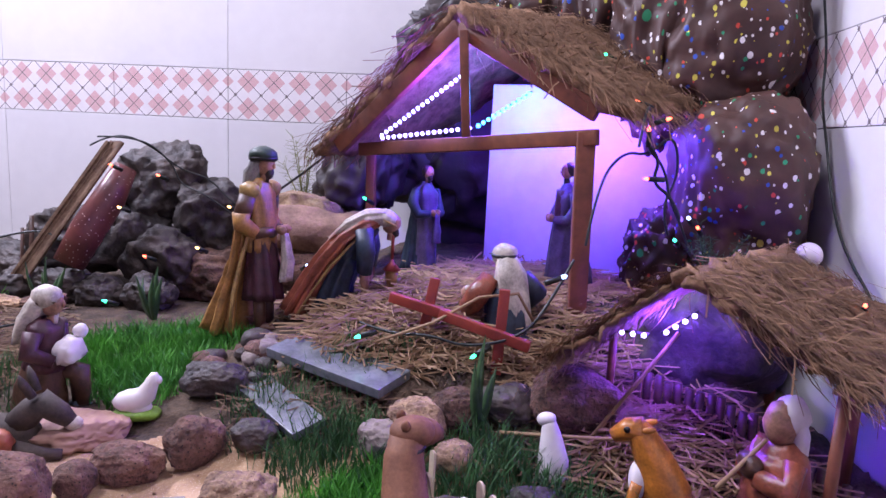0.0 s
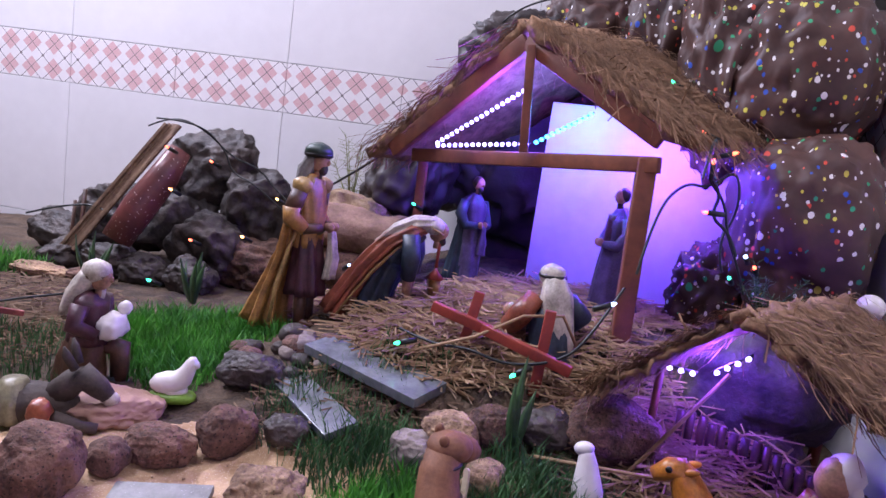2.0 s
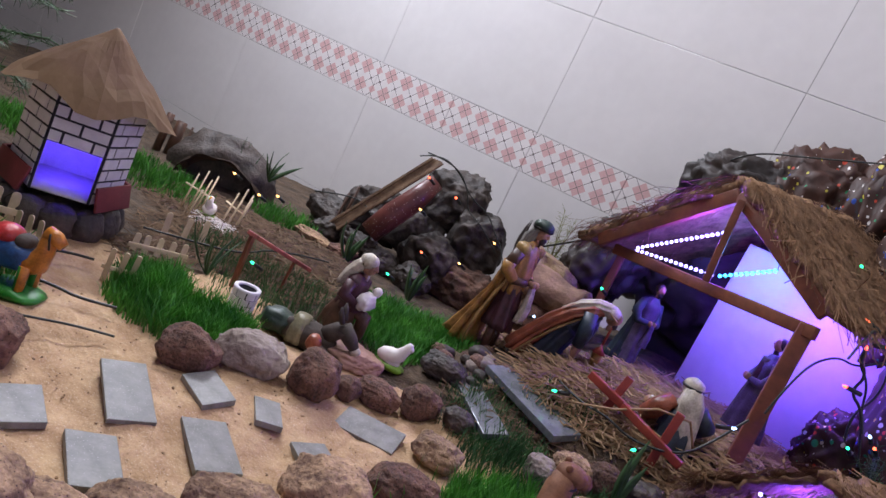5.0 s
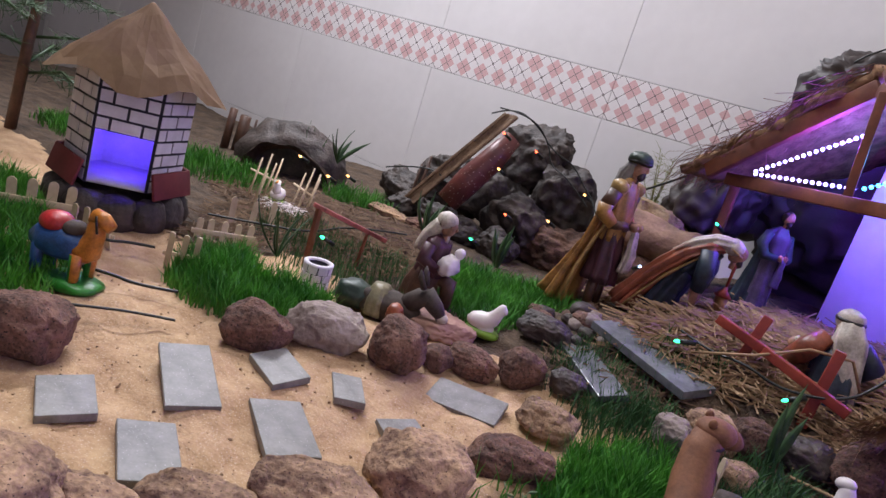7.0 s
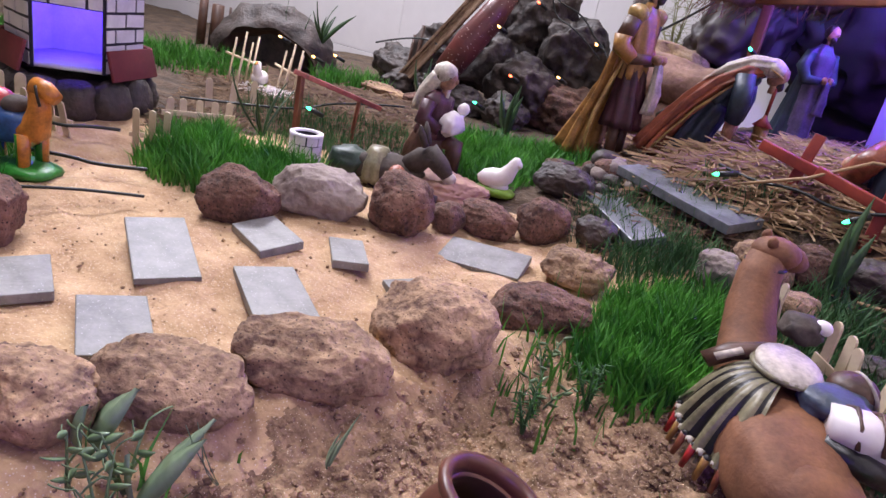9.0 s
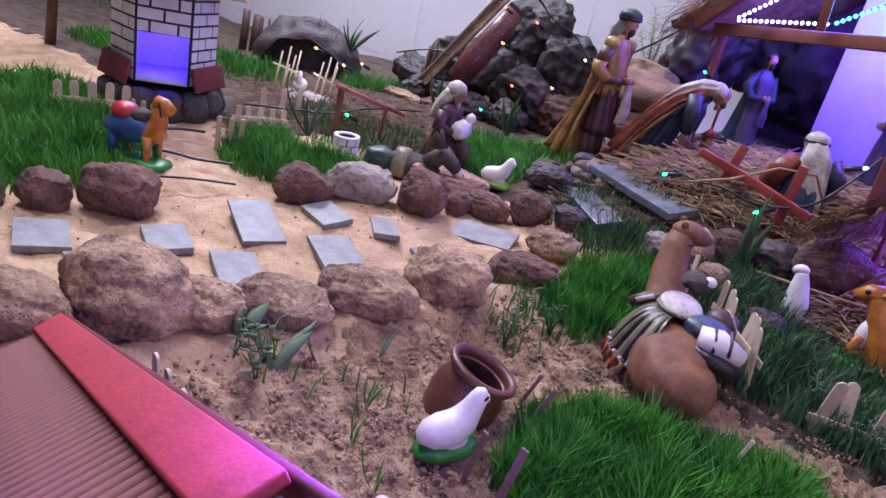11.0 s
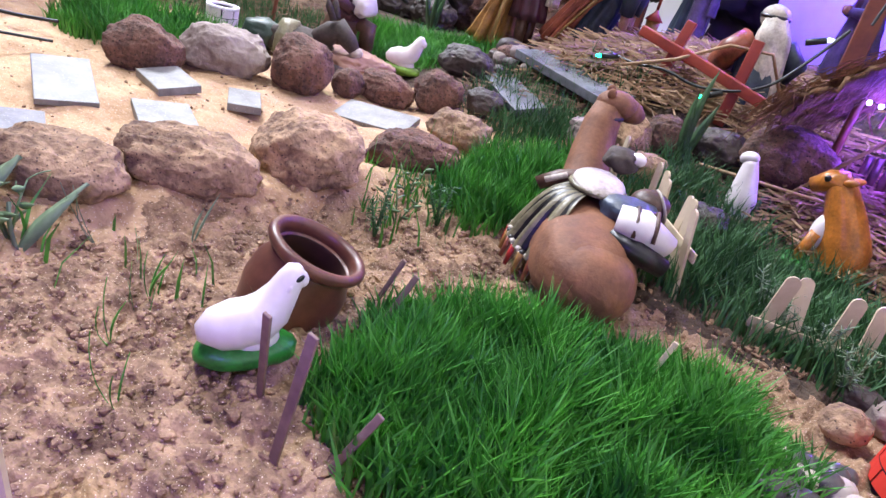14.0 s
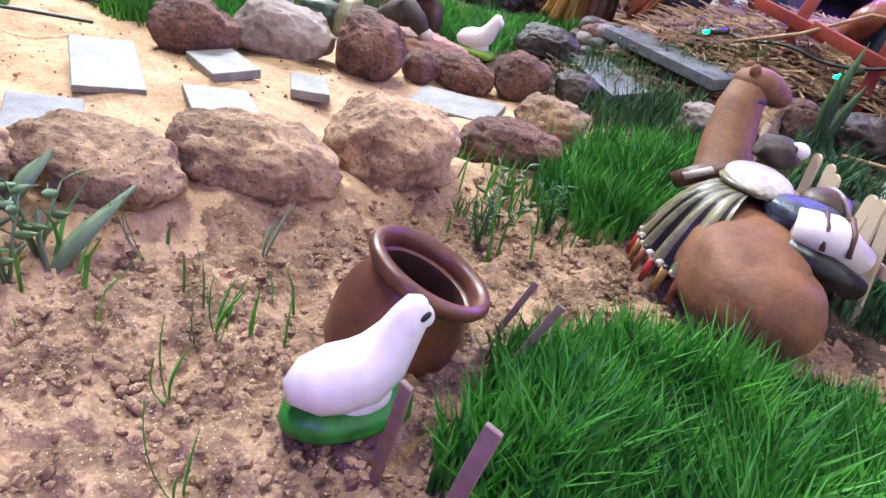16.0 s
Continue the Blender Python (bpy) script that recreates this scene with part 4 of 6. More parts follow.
# the kneeling shepherd
s = Sculpt()
s.add(BROWNP, drape, [(-0.012, 0, 0.0), (-0.010, 0, 0.030), (-0.004, 0, 0.055)], [(0.026, 0.022), (0.024, 0.022), (0.018, 0.020)], 0.08, 7)
s.add(BROWNP, tube, [(-0.004, 0.010, 0.046), (0.024, 0.012, 0.042), (0.026, 0.012, 0.004)], [0.013, 0.012, 0.009], 12)
s.add(SLATEB, tube, [(0.022, 0.012, 0.012), (0.026, 0.012, 0.0), (0.038, 0.012, 0.003)], [0.010, 0.010, 0.006], 10)
s.add(PLUM, drape, [(-0.004, 0, 0.048), (-0.004, 0, 0.075), (-0.002, 0, 0.096), (0, 0, 0.104)], [(0.019, 0.021), (0.017, 0.021), (0.015, 0.022), (0.007, 0.010)], 0.06, 7)
for sgn in (-1, 1):
    s.add(PLUM, tube, [(-0.002, 0.020 * sgn, 0.093), (-0.004, 0.027 * sgn, 0.072), (0.016, 0.018 * sgn, 0.062)], [0.010, 0.010, 0.007], 10)
s.add(CHALK, lump, 0.012, 0.018, 0.014, pose(0.022, 0, 0.070), 0.3, 3.0, 1.0, 3)
s.add(CHALK, ball, (0.028, 0.010, 0.088), 0.007, 0.007, 0.008)
head(s, (0.006, 0, 0.118), 0.012, None, False, 1.0, 15)
s.add(WHITEP, ball, (0.001, 0, 0.125), 0.0150, 0.0145, 0.0125)
s.add(WHITEP, drape, [(-0.026, 0, 0.078), (-0.018, 0, 0.100), (-0.004, 0, 0.122)], [(0.007, 0.016), (0.010, 0.017), (0.010, 0.013)], 0.14, 7, 32)
s.done("statuette", (-0.448, 0.610, gz(-0.448, 0.610) - 0.006), "kneeling painted shepherd statuette with white headcloth holding a lamb", "statuette", 5)

# the lying donkey
s = Sculpt()
s.add(GREYP, lump, 0.040, 0.020, 0.020, pose(-0.018, 0, 0.018), 0.12, 1.6, 2.0, 4)
s.add(OLIVE, drape, [(-0.030, 0, 0.006), (-0.030, 0, 0.026), (-0.030, 0, 0.042)], [(0.020, 0.024), (0.018, 0.022), (0.010, 0.009)], 0.09, 9)
s.add(GREENP, lump, 0.024, 0.020, 0.017, pose(-0.062, 0.0, 0.018), 0.25, 2.0, 5.0, 3)
s.add(GREYP, tube, [(0.004, 0, 0.026), (0.018, 0, 0.042), (0.030, 0, 0.046)], [0.014, 0.012, 0.011], 12)
s.add(GREYP, tube, [(0.022, 0, 0.050), (0.040, 0, 0.036), (0.050, 0, 0.026)], [0.012, 0.010, 0.006], 12)
s.add(WHITEP, ball, (0.050, 0, 0.026), 0.008, 0.007, 0.007)
for sgn in (-1, 1):
    s.add(GREYP, tube, [(0.020, 0.007 * sgn, 0.056), (0.014, 0.012 * sgn, 0.070), (0.012, 0.013 * sgn, 0.078)], [0.004, 0.004, 0.001], 8)
    s.add(GREYP, tube, [(0.006, 0.016 * sgn, 0.012), (0.030, 0.018 * sgn, 0.006), (0.044, 0.016 * sgn, 0.004)], [0.008, 0.006, 0.005], 8)
s.add(RUST, lump, 0.010, 0.010, 0.012, pose(-0.002, -0.022, 0.020), 0.2, 2, 8.0, 3)
s.done("donkey_figurine", (-0.415, 0.515, gz(-0.415, 0.515)), "dark grey lying donkey figurine with an olive load", "donkey figurine", 22)


def sheep(at, turn, size, base, label, sit=False, eyes=True):
    """A plain glazed sheep, on its oval base."""
    s = Sculpt()
    k = size
    if base:
        s.add(base, lump, 0.46 * k, 0.28 * k, 0.13 * k, pose(-0.02 * k, 0, 0.08 * k), 0.10, 1.5, 2.0, 3)
    if sit:
        s.add(CHALK, drape, [(-0.04 * k, 0, 0), (-0.05 * k, 0, 0.35 * k), (0.02 * k, 0, 0.75 * k), (0.08 * k, 0, 1.0 * k)], [(0.28 * k, 0.24 * k), (0.26 * k, 0.22 * k), (0.18 * k, 0.16 * k), (0.12 * k, 0.10 * k)], 0.03, 4, 28)
        s.add(CHALK, ball, (0.13 * k, 0, 1.02 * k), 0.18 * k, 0.12 * k, 0.12 * k, (0, 20, 0))
    else:
        s.add(CHALK, tube, [(-0.42 * k, 0, 0.20 * k), (-0.39 * k, 0, 0.25 * k), (-0.31 * k, 0, 0.30 * k), (-0.14 * k, 0, 0.34 * k), (0.04 * k, 0, 0.37 * k), (0.17 * k, 0, 0.49 * k), (0.25 * k, 0, 0.65 * k), (0.31 * k, 0, 0.79 * k), (0.35 * k, 0, 0.88 * k), (0.38 * k, 0, 0.92 * k)],
              [0.04 * k, 0.13 * k, 0.20 * k, 0.235 * k, 0.235 * k, 0.20 * k, 0.150 * k, 0.125 * k, 0.095 * k, 0.03 * k], 24)
        s.add(CHALK, ball, (0.02 * k, 0, 0.20 * k), 0.26 * k, 0.20 * k, 0.16 * k)
        s.add(CHALK, ball, (0.38 * k, 0, 0.79 * k), 0.11 * k, 0.085 * k, 0.085 * k, (0, 40, 0))
        for sgn in (-1, 1):
            s.add(CHALK, ball, (0.27 * k, 0.110 * k * sgn, 0.74 * k), 0.035 * k, 0.030 * k, 0.06 * k, (0, 30, 0))
            if eyes:
                s.add(BLACKP, ball, (0.345 * k, 0.096 * k * sgn, 0.83 * k), 0.062 * k, 0.022 * k, 0.028 * k, (0, -35, 0))
    return s.done("sheep_figurine", at, label, "sheep figurine", turn)


sheep((-0.340, 0.590, gz(-0.340, 0.590) + 0.003), 12, 0.050, LIME, "white glazed sheep figurine on a lime-green base", False, False)
sheep((-0.080, 0.110, gz(-0.080, 0.110) + 0.003), 62, 0.052, MEADOW, "white glazed sheep figurine with black eyes on a green base")
sheep((0.066, 0.555, gz(0.066, 0.555) - 0.004), 150, 0.052, None, "white sitting sheep figurine in the grass", True)

# the clay pot
pot = thing("clay_pot", (-0.095, 0.158, gz(-0.095, 0.158) - 0.006), "small red-brown clay pot tipped towards the sheep", "pot")
pot.matrix_world = pose(-0.105, 0.160, -0.022) @ Matrix.Rotation(math.radians(20), 4, (-0.64, 0.77, 0)) @ Matrix.Scale(0.92, 4)
part("body", lathe(bmesh.new(), [(0.010, -0.026), (0.019, -0.022), (0.028, -0.004), (0.0310, 0.014), (0.0300, 0.026), (0.0255, 0.036), (0.0255, 0.039), (0.0235, 0.040), (0.0222, 0.036), (0.028, 0.024), (0.028, 0.006), (0.018, -0.020), (0.004, -0.023)], 44), CLAY, pot)
# added inner shell in darker clay: the pot's inner shade as colour
part("lining", lathe(bmesh.new(), [(0.0218, 0.0390), (0.0214, 0.036), (0.0265, 0.024), (0.0265, 0.006), (0.017, -0.018), (0.001, -0.0205)], 44, cap=False), mat("shaded_clay", (0.055, 0.020, 0.013), (0.022, 0.009, 0.007), 25, 0.5, 0.3, 0.001), pot, "dark clay inside with painted shade")
part("rim", lathe(bmesh.new(), [(0.0256, 0.0385), (0.0300, 0.042), (0.0315, 0.045), (0.0300, 0.048), (0.0265, 0.0485), (0.0245, 0.045), (0.0240, 0.0395)], 40, cap=False), CLAY, pot)

# the lying camel
def pleats(bm):
    """A saddle cloth that hangs in fanned pleats over the flank."""
    rows = []
    for j in range(13):
        v = j / 12
        row = []
        for i in range(97):
            u = i / 96
            a = math.radians(-62 + 215 * u)
            deep = 1 + 0.085 * math.sin(u * 2 * math.pi * 12) * (0.25 + 0.75 * v)
            r = 0.010 + 0.030 * v ** 0.8
            z = 0.072 - 0.050 * v ** 1.9
            row.append(bm.verts.new((-0.004 - r * 1.08 * deep * math.sin(a), 0.016 + r * 1.18 * deep * math.cos(a), z)))
        rows.append(row)
    for r0, r1 in zip(rows, rows[1:]):
        for i in range(96):
            bm.faces.new((r0[i], r0[i + 1], r1[i + 1], r1[i]))


s = Sculpt()
s.add(TAN, lump, 0.033, 0.064, 0.034, pose(0, 0.002, 0.030), 0.06, 1.4, 2.0, 4)
s.add(TAN, lump, 0.029, 0.033, 0.030, pose(0.004, -0.030, 0.027), 0.06, 1.4, 4.0, 4)
s.add(TAN, tube, [(-0.004, 0.050, 0.028), (-0.006, 0.082, 0.048), (-0.007, 0.103, 0.076), (-0.006, 0.115, 0.100), (-0.003, 0.120, 0.115)], [0.023, 0.0185, 0.0160, 0.0140, 0.0125], 20)
s.add(TAN, ball, (0.001, 0.122, 0.118), 0.0165, 0.0140, 0.0130)
s.add(TAN, tube, [(0.006, 0.123, 0.117), (0.015, 0.128, 0.113), (0.021, 0.131, 0.109)], [0.0120, 0.0105, 0.0070], 14)
for sgn in (-1, 1):
    s.add(TAN, ball, (-0.006, 0.122 + 0.009 * sgn, 0.128), 0.0035, 0.0028, 0.0050)
s.add(BLACKP, lathe, [(0.0132, 0.106), (0.0142, 0.108), (0.0132, 0.110)], 18, pose(-0.004, 0.1180, 0))
s.add(OLIVE, pleats)
if BLACKP not in s.paints:
    s.paints.append(BLACKP)
s.bm.faces.ensure_lookup_table()
for k, f in enumerate(s.bm.faces[-1152:]):
    if k % 8 in (4, 5):
        f.material_index = s.paints.index(BLACKP)
for j in range(34):
    a = math.radians(-55 + 200 * j / 33)
    p = (-0.004 - 0.0445 * math.sin(a), 0.016 + 0.0480 * math.cos(a), 0.0225)
    s.add((WHITEP, BLACKP)[j % 2], ball, p, 0.0026, 0.0026, 0.0030, (0, 0, 0), 1)
    if j % 2:
        s.add((RUST, GOLD, REDP)[j % 3], rod, p, (p[0] * 1.06, p[1], 0.005), 0.0026, 0.0016, 6)
s.add(WHITEP, ball, (-0.002, 0.024, 0.077), 0.018, 0.020, 0.006, (10, 0, 0))
s.add(OLIVE, lathe, [(0.0186, 0.072), (0.0200, 0.074), (0.0186, 0.076)], 24, pose(-0.002, 0.024, 0))
s.add(BROWNP, tube, [(-0.040, 0.040, 0.056), (-0.026, 0.044, 0.066), (-0.008, 0.046, 0.072), (0.004, 0.046, 0.074)], [0.0055, 0.006, 0.006, 0.0055], 12)
s.add(BLACKP, ball, (0.005, 0.046, 0.0745), 0.0062)
s.add(WHITEP, tube, [(-0.036, 0.037, 0.062), (-0.022, 0.040, 0.0705)], 0.0026, 8)
s.add(SLATEB, lump, 0.020, 0.015, 0.011, pose(0.020, 0.010, 0.068, 0, 0, 20), 0.25, 2, 6.0, 3)
s.add(CHALK, tube, [(0.012, -0.010, 0.068), (0.026, -0.012, 0.068), (0.046, -0.010, 0.058)], [0.011, 0.0135, 0.009], 16)
for dx in (-0.012, 0.0):
    s.add(BROWNP, tube, [(0.034 + dx, -0.025, 0.064), (0.034 + dx, -0.020, 0.076), (0.034 + dx, -0.010, 0.0815), (0.034 + dx, -0.001, 0.076), (0.034 + dx, 0.003, 0.064)], 0.0013, 6)
s.add(BROWNP, ball, (0.034, 0.026, 0.072), 0.0135, 0.0125, 0.0115)
s.add(WHITEP, lathe, [(0.0125, -0.001), (0.0135, 0.0), (0.0125, 0.001)], 20, pose(0.041, 0.027, 0.072, 0, 70, 10))
s.add(BLACKP, tube, [(0.010, -0.016, 0.058), (0.026, -0.022, 0.054), (0.046, -0.020, 0.046)], [0.007, 0.009, 0.007], 12)
s.add(GREYP, lump, 0.012, 0.010, 0.010, pose(0.012, 0.062, 0.088), 0.3, 2, 7.0, 3)
s.add(CHALK, ball, (0.022, 0.062, 0.092), 0.006, 0.005, 0.006)
s.add(TAN, tube, [(-0.026, 0.050, 0.014), (-0.036, 0.066, 0.008), (-0.030, 0.082, 0.007)], [0.011, 0.009, 0.007], 10)
for v in s.bm.verts:
    v.co = Vector((v.co.x * 1.06, v.co.y * 1.12, v.co.z * 0.88))
s.done("camel_figurine", (0.001, 0.333, gz(0.006, 0.328) - 0.004), "lying tan camel figurine with a pleated olive saddle cloth and bundles", "camel figurine", 20)

# the orange calf and the seated monk in the shed yard
s = Sculpt()
s.add(ORANGE, drape, [(-0.020, 0, 0.0), (-0.018, 0, 0.024), (-0.006, 0, 0.050), (0.006, 0, 0.070), (0.010, 0, 0.078)], [(0.020, 0.016), (0.020, 0.017), (0.015, 0.014), (0.011, 0.011), (0.006, 0.006)], 0.03, 4, 24)
s.add(ORANGE, tube, [(0.004, 0, 0.072), (0.016, 0, 0.070), (0.027, 0, 0.062)], [0.011, 0.0095, 0.006], 14)
s.add(CHALK, ball, (0.002, 0.0, 0.030), 0.010, 0.012, 0.018)
for sgn in (-1, 1):
    s.add(BLACKP, ball, (0.016, 0.0088 * sgn, 0.073), 0.0028, 0.0018, 0.0028)
    s.add(ORANGE, rod, (0.004, 0.010 * sgn, 0.030), (0.010, 0.011 * sgn, 0.0), 0.005, 0.004)
    s.add(ORANGE, ball, (-0.001, 0.009 * sgn, 0.076), 0.006, 0.0025, 0.003, (0, 20, 0))
s.add(MEADOW, lump, 0.030, 0.022, 0.006, pose(-0.006, 0, 0.0), 0.1, 1.5, 1.0, 3)
s.done("calf_figurine", (0.140, 0.525, gz(0.14, 0.525)), "bright orange calf figurine with black eyes", "calf figurine", 165)
s = Sculpt()
s.add(RUST, drape, [(0, 0, 0), (0, 0, 0.024), (-0.002, 0, 0.046), (0, 0, 0.056)], [(0.024, 0.026), (0.023, 0.025), (0.017, 0.020), (0.008, 0.010)], 0.04, 6, 32)
s.add(SKIN, ball, (0.002, 0, 0.066), 0.0125, 0.0115, 0.014)
s.add(CHALK, ball, (-0.004, 0, 0.070), 0.0130, 0.0125, 0.0125)
s.add(CHALK, drape, [(-0.012, 0, 0.044), (-0.009, 0, 0.060), (-0.004, 0, 0.072)], [(0.006, 0.011), (0.008, 0.013), (0.008, 0.011)], 0.05, 5, 24)
for sgn in (-1, 1):
    s.add(RUST, tube, [(0, 0.018 * sgn, 0.048), (0.006, 0.024 * sgn, 0.032), (0.022, 0.008 * sgn, 0.036)], [0.008, 0.009, 0.006], 10)
s.add(BROWNP, lump, 0.007, 0.012, 0.007, pose(0.022, 0, 0.040), 0.2, 2, 3.0, 3)
for v in s.bm.verts:
    v.co = Vector((v.co.x * 1.10, v.co.y * 1.10, v.co.z * 1.38))
s.done("statuette", (0.242, 0.520, gz(0.242, 0.52)), "small seated statuette in a rust robe and white hood", "statuette", 190)

# the toy camel by the tower house
s = Sculpt()
s.add(MEADOW, lump, 0.030, 0.022, 0.008, pose(0.004, 0, 0.003), 0.1, 1.5, 1.0, 3)
s.add(BLUEP, lump, 0.030, 0.018, 0.016, pose(-0.014, 0, 0.040), 0.15, 1.6, 2.0, 3)
s.add(REDP, ball, (-0.022, 0, 0.056), 0.016, 0.015, 0.011)
s.add(GREYP, ball, (-0.002, 0, 0.056), 0.010, 0.012, 0.008)
s.add(ORANGE, tube, [(0.004, 0, 0.034), (0.016, 0, 0.040), (0.020, 0, 0.056), (0.020, 0, 0.072)], [0.013, 0.012, 0.009, 0.008], 14)
s.add(ORANGE, tube, [(0.016, 0, 0.074), (0.026, 0, 0.073), (0.036, 0, 0.068)], [0.0085, 0.008, 0.0055], 12)
s.add(BLACKP, tube, [(0.024, -0.009, 0.078), (0.026, -0.0095, 0.070), (0.028, -0.009, 0.062)], 0.0012, 6)
for dx in (-0.030, 0.012):
    for sgn in (-1, 1):
        s.add(ORANGE if dx > 0 else BLUEP, rod, (dx, 0.010 * sgn, 0.036), (dx, 0.010 * sgn, 0.004), 0.006, 0.005)
for v in s.bm.verts:
    v.co *= 1.04
s.done("toy_camel", (-0.612, 0.222, gz(-0.612, 0.222)), "orange toy camel with a red and blue load on green base", "toy camel", 22)

# ---- crosses, lantern, straw ----


def cross(a, b, c, d, label):
    t = thing("cross", a, label, "cross", "small crosses")
    o = Vector(a)
    part("upright", bar(bmesh.new(), Vector(a) - o, Vector(b) - o, 0.009, 0.011, 0.001, (1, 0, 0)), REDWOOD, t)
    part("crosspiece", bar(bmesh.new(), Vector(c) - o + Vector((0, -0.008, 0)), Vector(d) - o + Vector((0, -0.008, 0)), 0.008, 0.011, 0.001), REDWOOD, t)


cross((-0.072, 0.690, 0.085), (-0.060, 0.700, 0.158), (-0.108, 0.700, 0.136), (-0.036, 0.690, 0.121), "red-painted wooden cross leaning in the straw")
cross((0.012, 0.655, 0.072), (0.016, 0.660, 0.160), (-0.050, 0.675, 0.128), (0.044, 0.650, 0.107), "red-painted wooden cross leaning in the straw")
lantern = thing("lantern", (-0.128, 0.805, gz(-0.128, 0.805)), "tiny red lantern hung on a stick", "lantern")
part("roof", lathe(bmesh.new(), [(0.012, 0.030), (0.003, 0.040), (0.001, 0.046)], 6), REDWOOD, lantern)
part("cage", lathe(bmesh.new(), [(0.007, 0.006), (0.009, 0.030)], 6), GOLD, lantern, "dull amber panes")
part("base", lathe(bmesh.new(), [(0.010, 0.0), (0.009, 0.006)], 6), REDWOOD, lantern)
part("stick", rod(bmesh.new(), (0, 0, 0.044), (0, 0.002, 0.090), 0.002), REDWOOD, lantern)


def straw(name, regions, count, long, label, seed, lift=0.012):
    """Loose straw: thin bent stalks heaped over the ground."""
    r = random.Random(seed)
    vs, fs = [], []
    total = sum(a[2] * a[3] for a in regions)
    for cx, cy, rx, ry in regions:
        for _ in range(int(count * rx * ry / total)):
            a, d = r.uniform(0, 6.283), math.sqrt(r.random())
            x, y = cx + rx * d * math.cos(a), cy + ry * d * math.sin(a)
            z = height(x, y) + r.uniform(0.001, lift) * (1 - 0.5 * d)
            t, l = r.gauss(0.2, 1.1), long * r.uniform(0.35, 1.15)
            up = r.gauss(0.02, 0.16)
            dx, dy, dz = math.cos(t) * l / 2, math.sin(t) * l / 2, up * l / 2
            w = r.uniform(0.0005, 0.0012)
            sx, sy = -math.sin(t) * w, math.cos(t) * w
            bend = r.uniform(-0.1, 0.12) * l
            k = len(vs)
            for u, b in ((-1, 0), (0, bend), (1, 0)):
                px, py, pz = x + dx * u + sx / w * b * 0.4, y + dy * u + sy / w * b * 0.4, z + dz * u + abs(b) * 0.3
                vs += [(px - sx, py - sy, pz), (px, py, pz + w * 1.4), (px + sx, py + sy, pz)]
            for q in (0, 3):
                fs += [(k + q, k + q + 3, k + q + 4, k + q + 1), (k + q + 1, k + q + 4, k + q + 5, k + q + 2), (k + q + 2, k + q + 5, k + q + 3, k + q)]
    me = bpy.data.meshes.new(name)
    me.from_pydata(vs, [], fs)
    me.materials.append(STRAW)
    return tagged(new(name, me), label, "straw", "", "stuff")


straw("straw", [(-0.05, 0.76, 0.17, 0.11), (-0.10, 0.69, 0.13, 0.05), (0.04, 0.90, 0.15, 0.10), (0.10, 0.66, 0.08, 0.05)], 3200, 0.070, "dry straw strewn on the stable floor", 11, 0.016)
straw("straw", [(0.20, 0.57, 0.10, 0.07), (0.15, 0.60, 0.05, 0.05)], 700, 0.075, "dry straw strewn in the small shed", 12, 0.028)
straw("straw", [(-0.27, 0.86, 0.10, 0.07)], 350, 0.06, "dry straw strewn behind the statuettes", 13, 0.02)
for pts in ([(-0.115, 0.655, 0.095), (-0.055, 0.660, 0.120), (-0.010, 0.668, 0.148), (0.030, 0.690, 0.150), (0.050, 0.690, 0.118)], [(-0.21, 0.700, 0.085), (-0.10, 0.655, 0.075), (-0.045, 0.63, 0.065)],
            [(0.02, 0.575, 0.045), (0.10, 0.565, 0.052), (0.17, 0.56, 0.058)], [(0.10, 0.575, 0.045), (0.14, 0.585, 0.10), (0.175, 0.60, 0.145)], [(0.19, 0.50, 0.05), (0.23, 0.52, 0.085)]):
    tagged(part("straw_stalk", tube(bmesh.new(), pts, 0.0018, 6), STRAW), "long bent dry straw stalk", "straw", "long stalks")

LITTER = mat("dry_litter", (0.26, 0.17, 0.10), (0.10, 0.06, 0.035), 40, 0.8, 0.4, 0.0008)
straw("dry_litter", [(-0.74, 0.60, 0.12, 0.11), (-0.86, 0.72, 0.14, 0.12), (-0.62, 0.66, 0.10, 0.10), (-0.70, 0.80, 0.14, 0.10), (-0.70, 0.46, 0.06, 0.06)], 2600, 0.040, "dry brown litter of twigs and stalks on the soil", 21, 0.010).data.materials[0] = LITTER
straw("dry_litter", [(-0.17, 0.60, 0.10, 0.06), (-0.10, 0.60, 0.08, 0.05), (0.06, 0.57, 0.10, 0.05)], 420, 0.040, "dry brown litter of twigs and stalks on the soil", 22, 0.010).data.materials[0] = LITTER

# ---- the small shed ----
shed = thing("shed", (0.20, 0.60, 0.0), "small open shed with a coir mat roof and brown stick fence", "shed")


def sh(x, y, z):
    return Vector((x - 0.20, y - 0.60, z))


P0, P1 = sh(0.162, 0.545, 0.203), sh(0.305, 0.745, 0.205)
E0, L0 = sh(0.268, 0.475, 0.138), sh(0.070, 0.575, 0.118)
for a, b, seed in ((P0, E0, 5.0), (P0, L0, 6.0)):
    back = (P1 - P0) * (1.0 if seed == 5 else 0.35)
    sheet = part("thatch", roof_sheet(a, b, back, 0.004, seed, 0.009 if seed == 5 else 0.004), THATCH, shed)
    f = new("loose_fibre", fibres(a, b, back, 0.009, 2200 if seed == 5 else 1100, int(seed), 0.055, 0.28))
    f.parent = sheet
    tagged(f, "", "", "", "stuff")
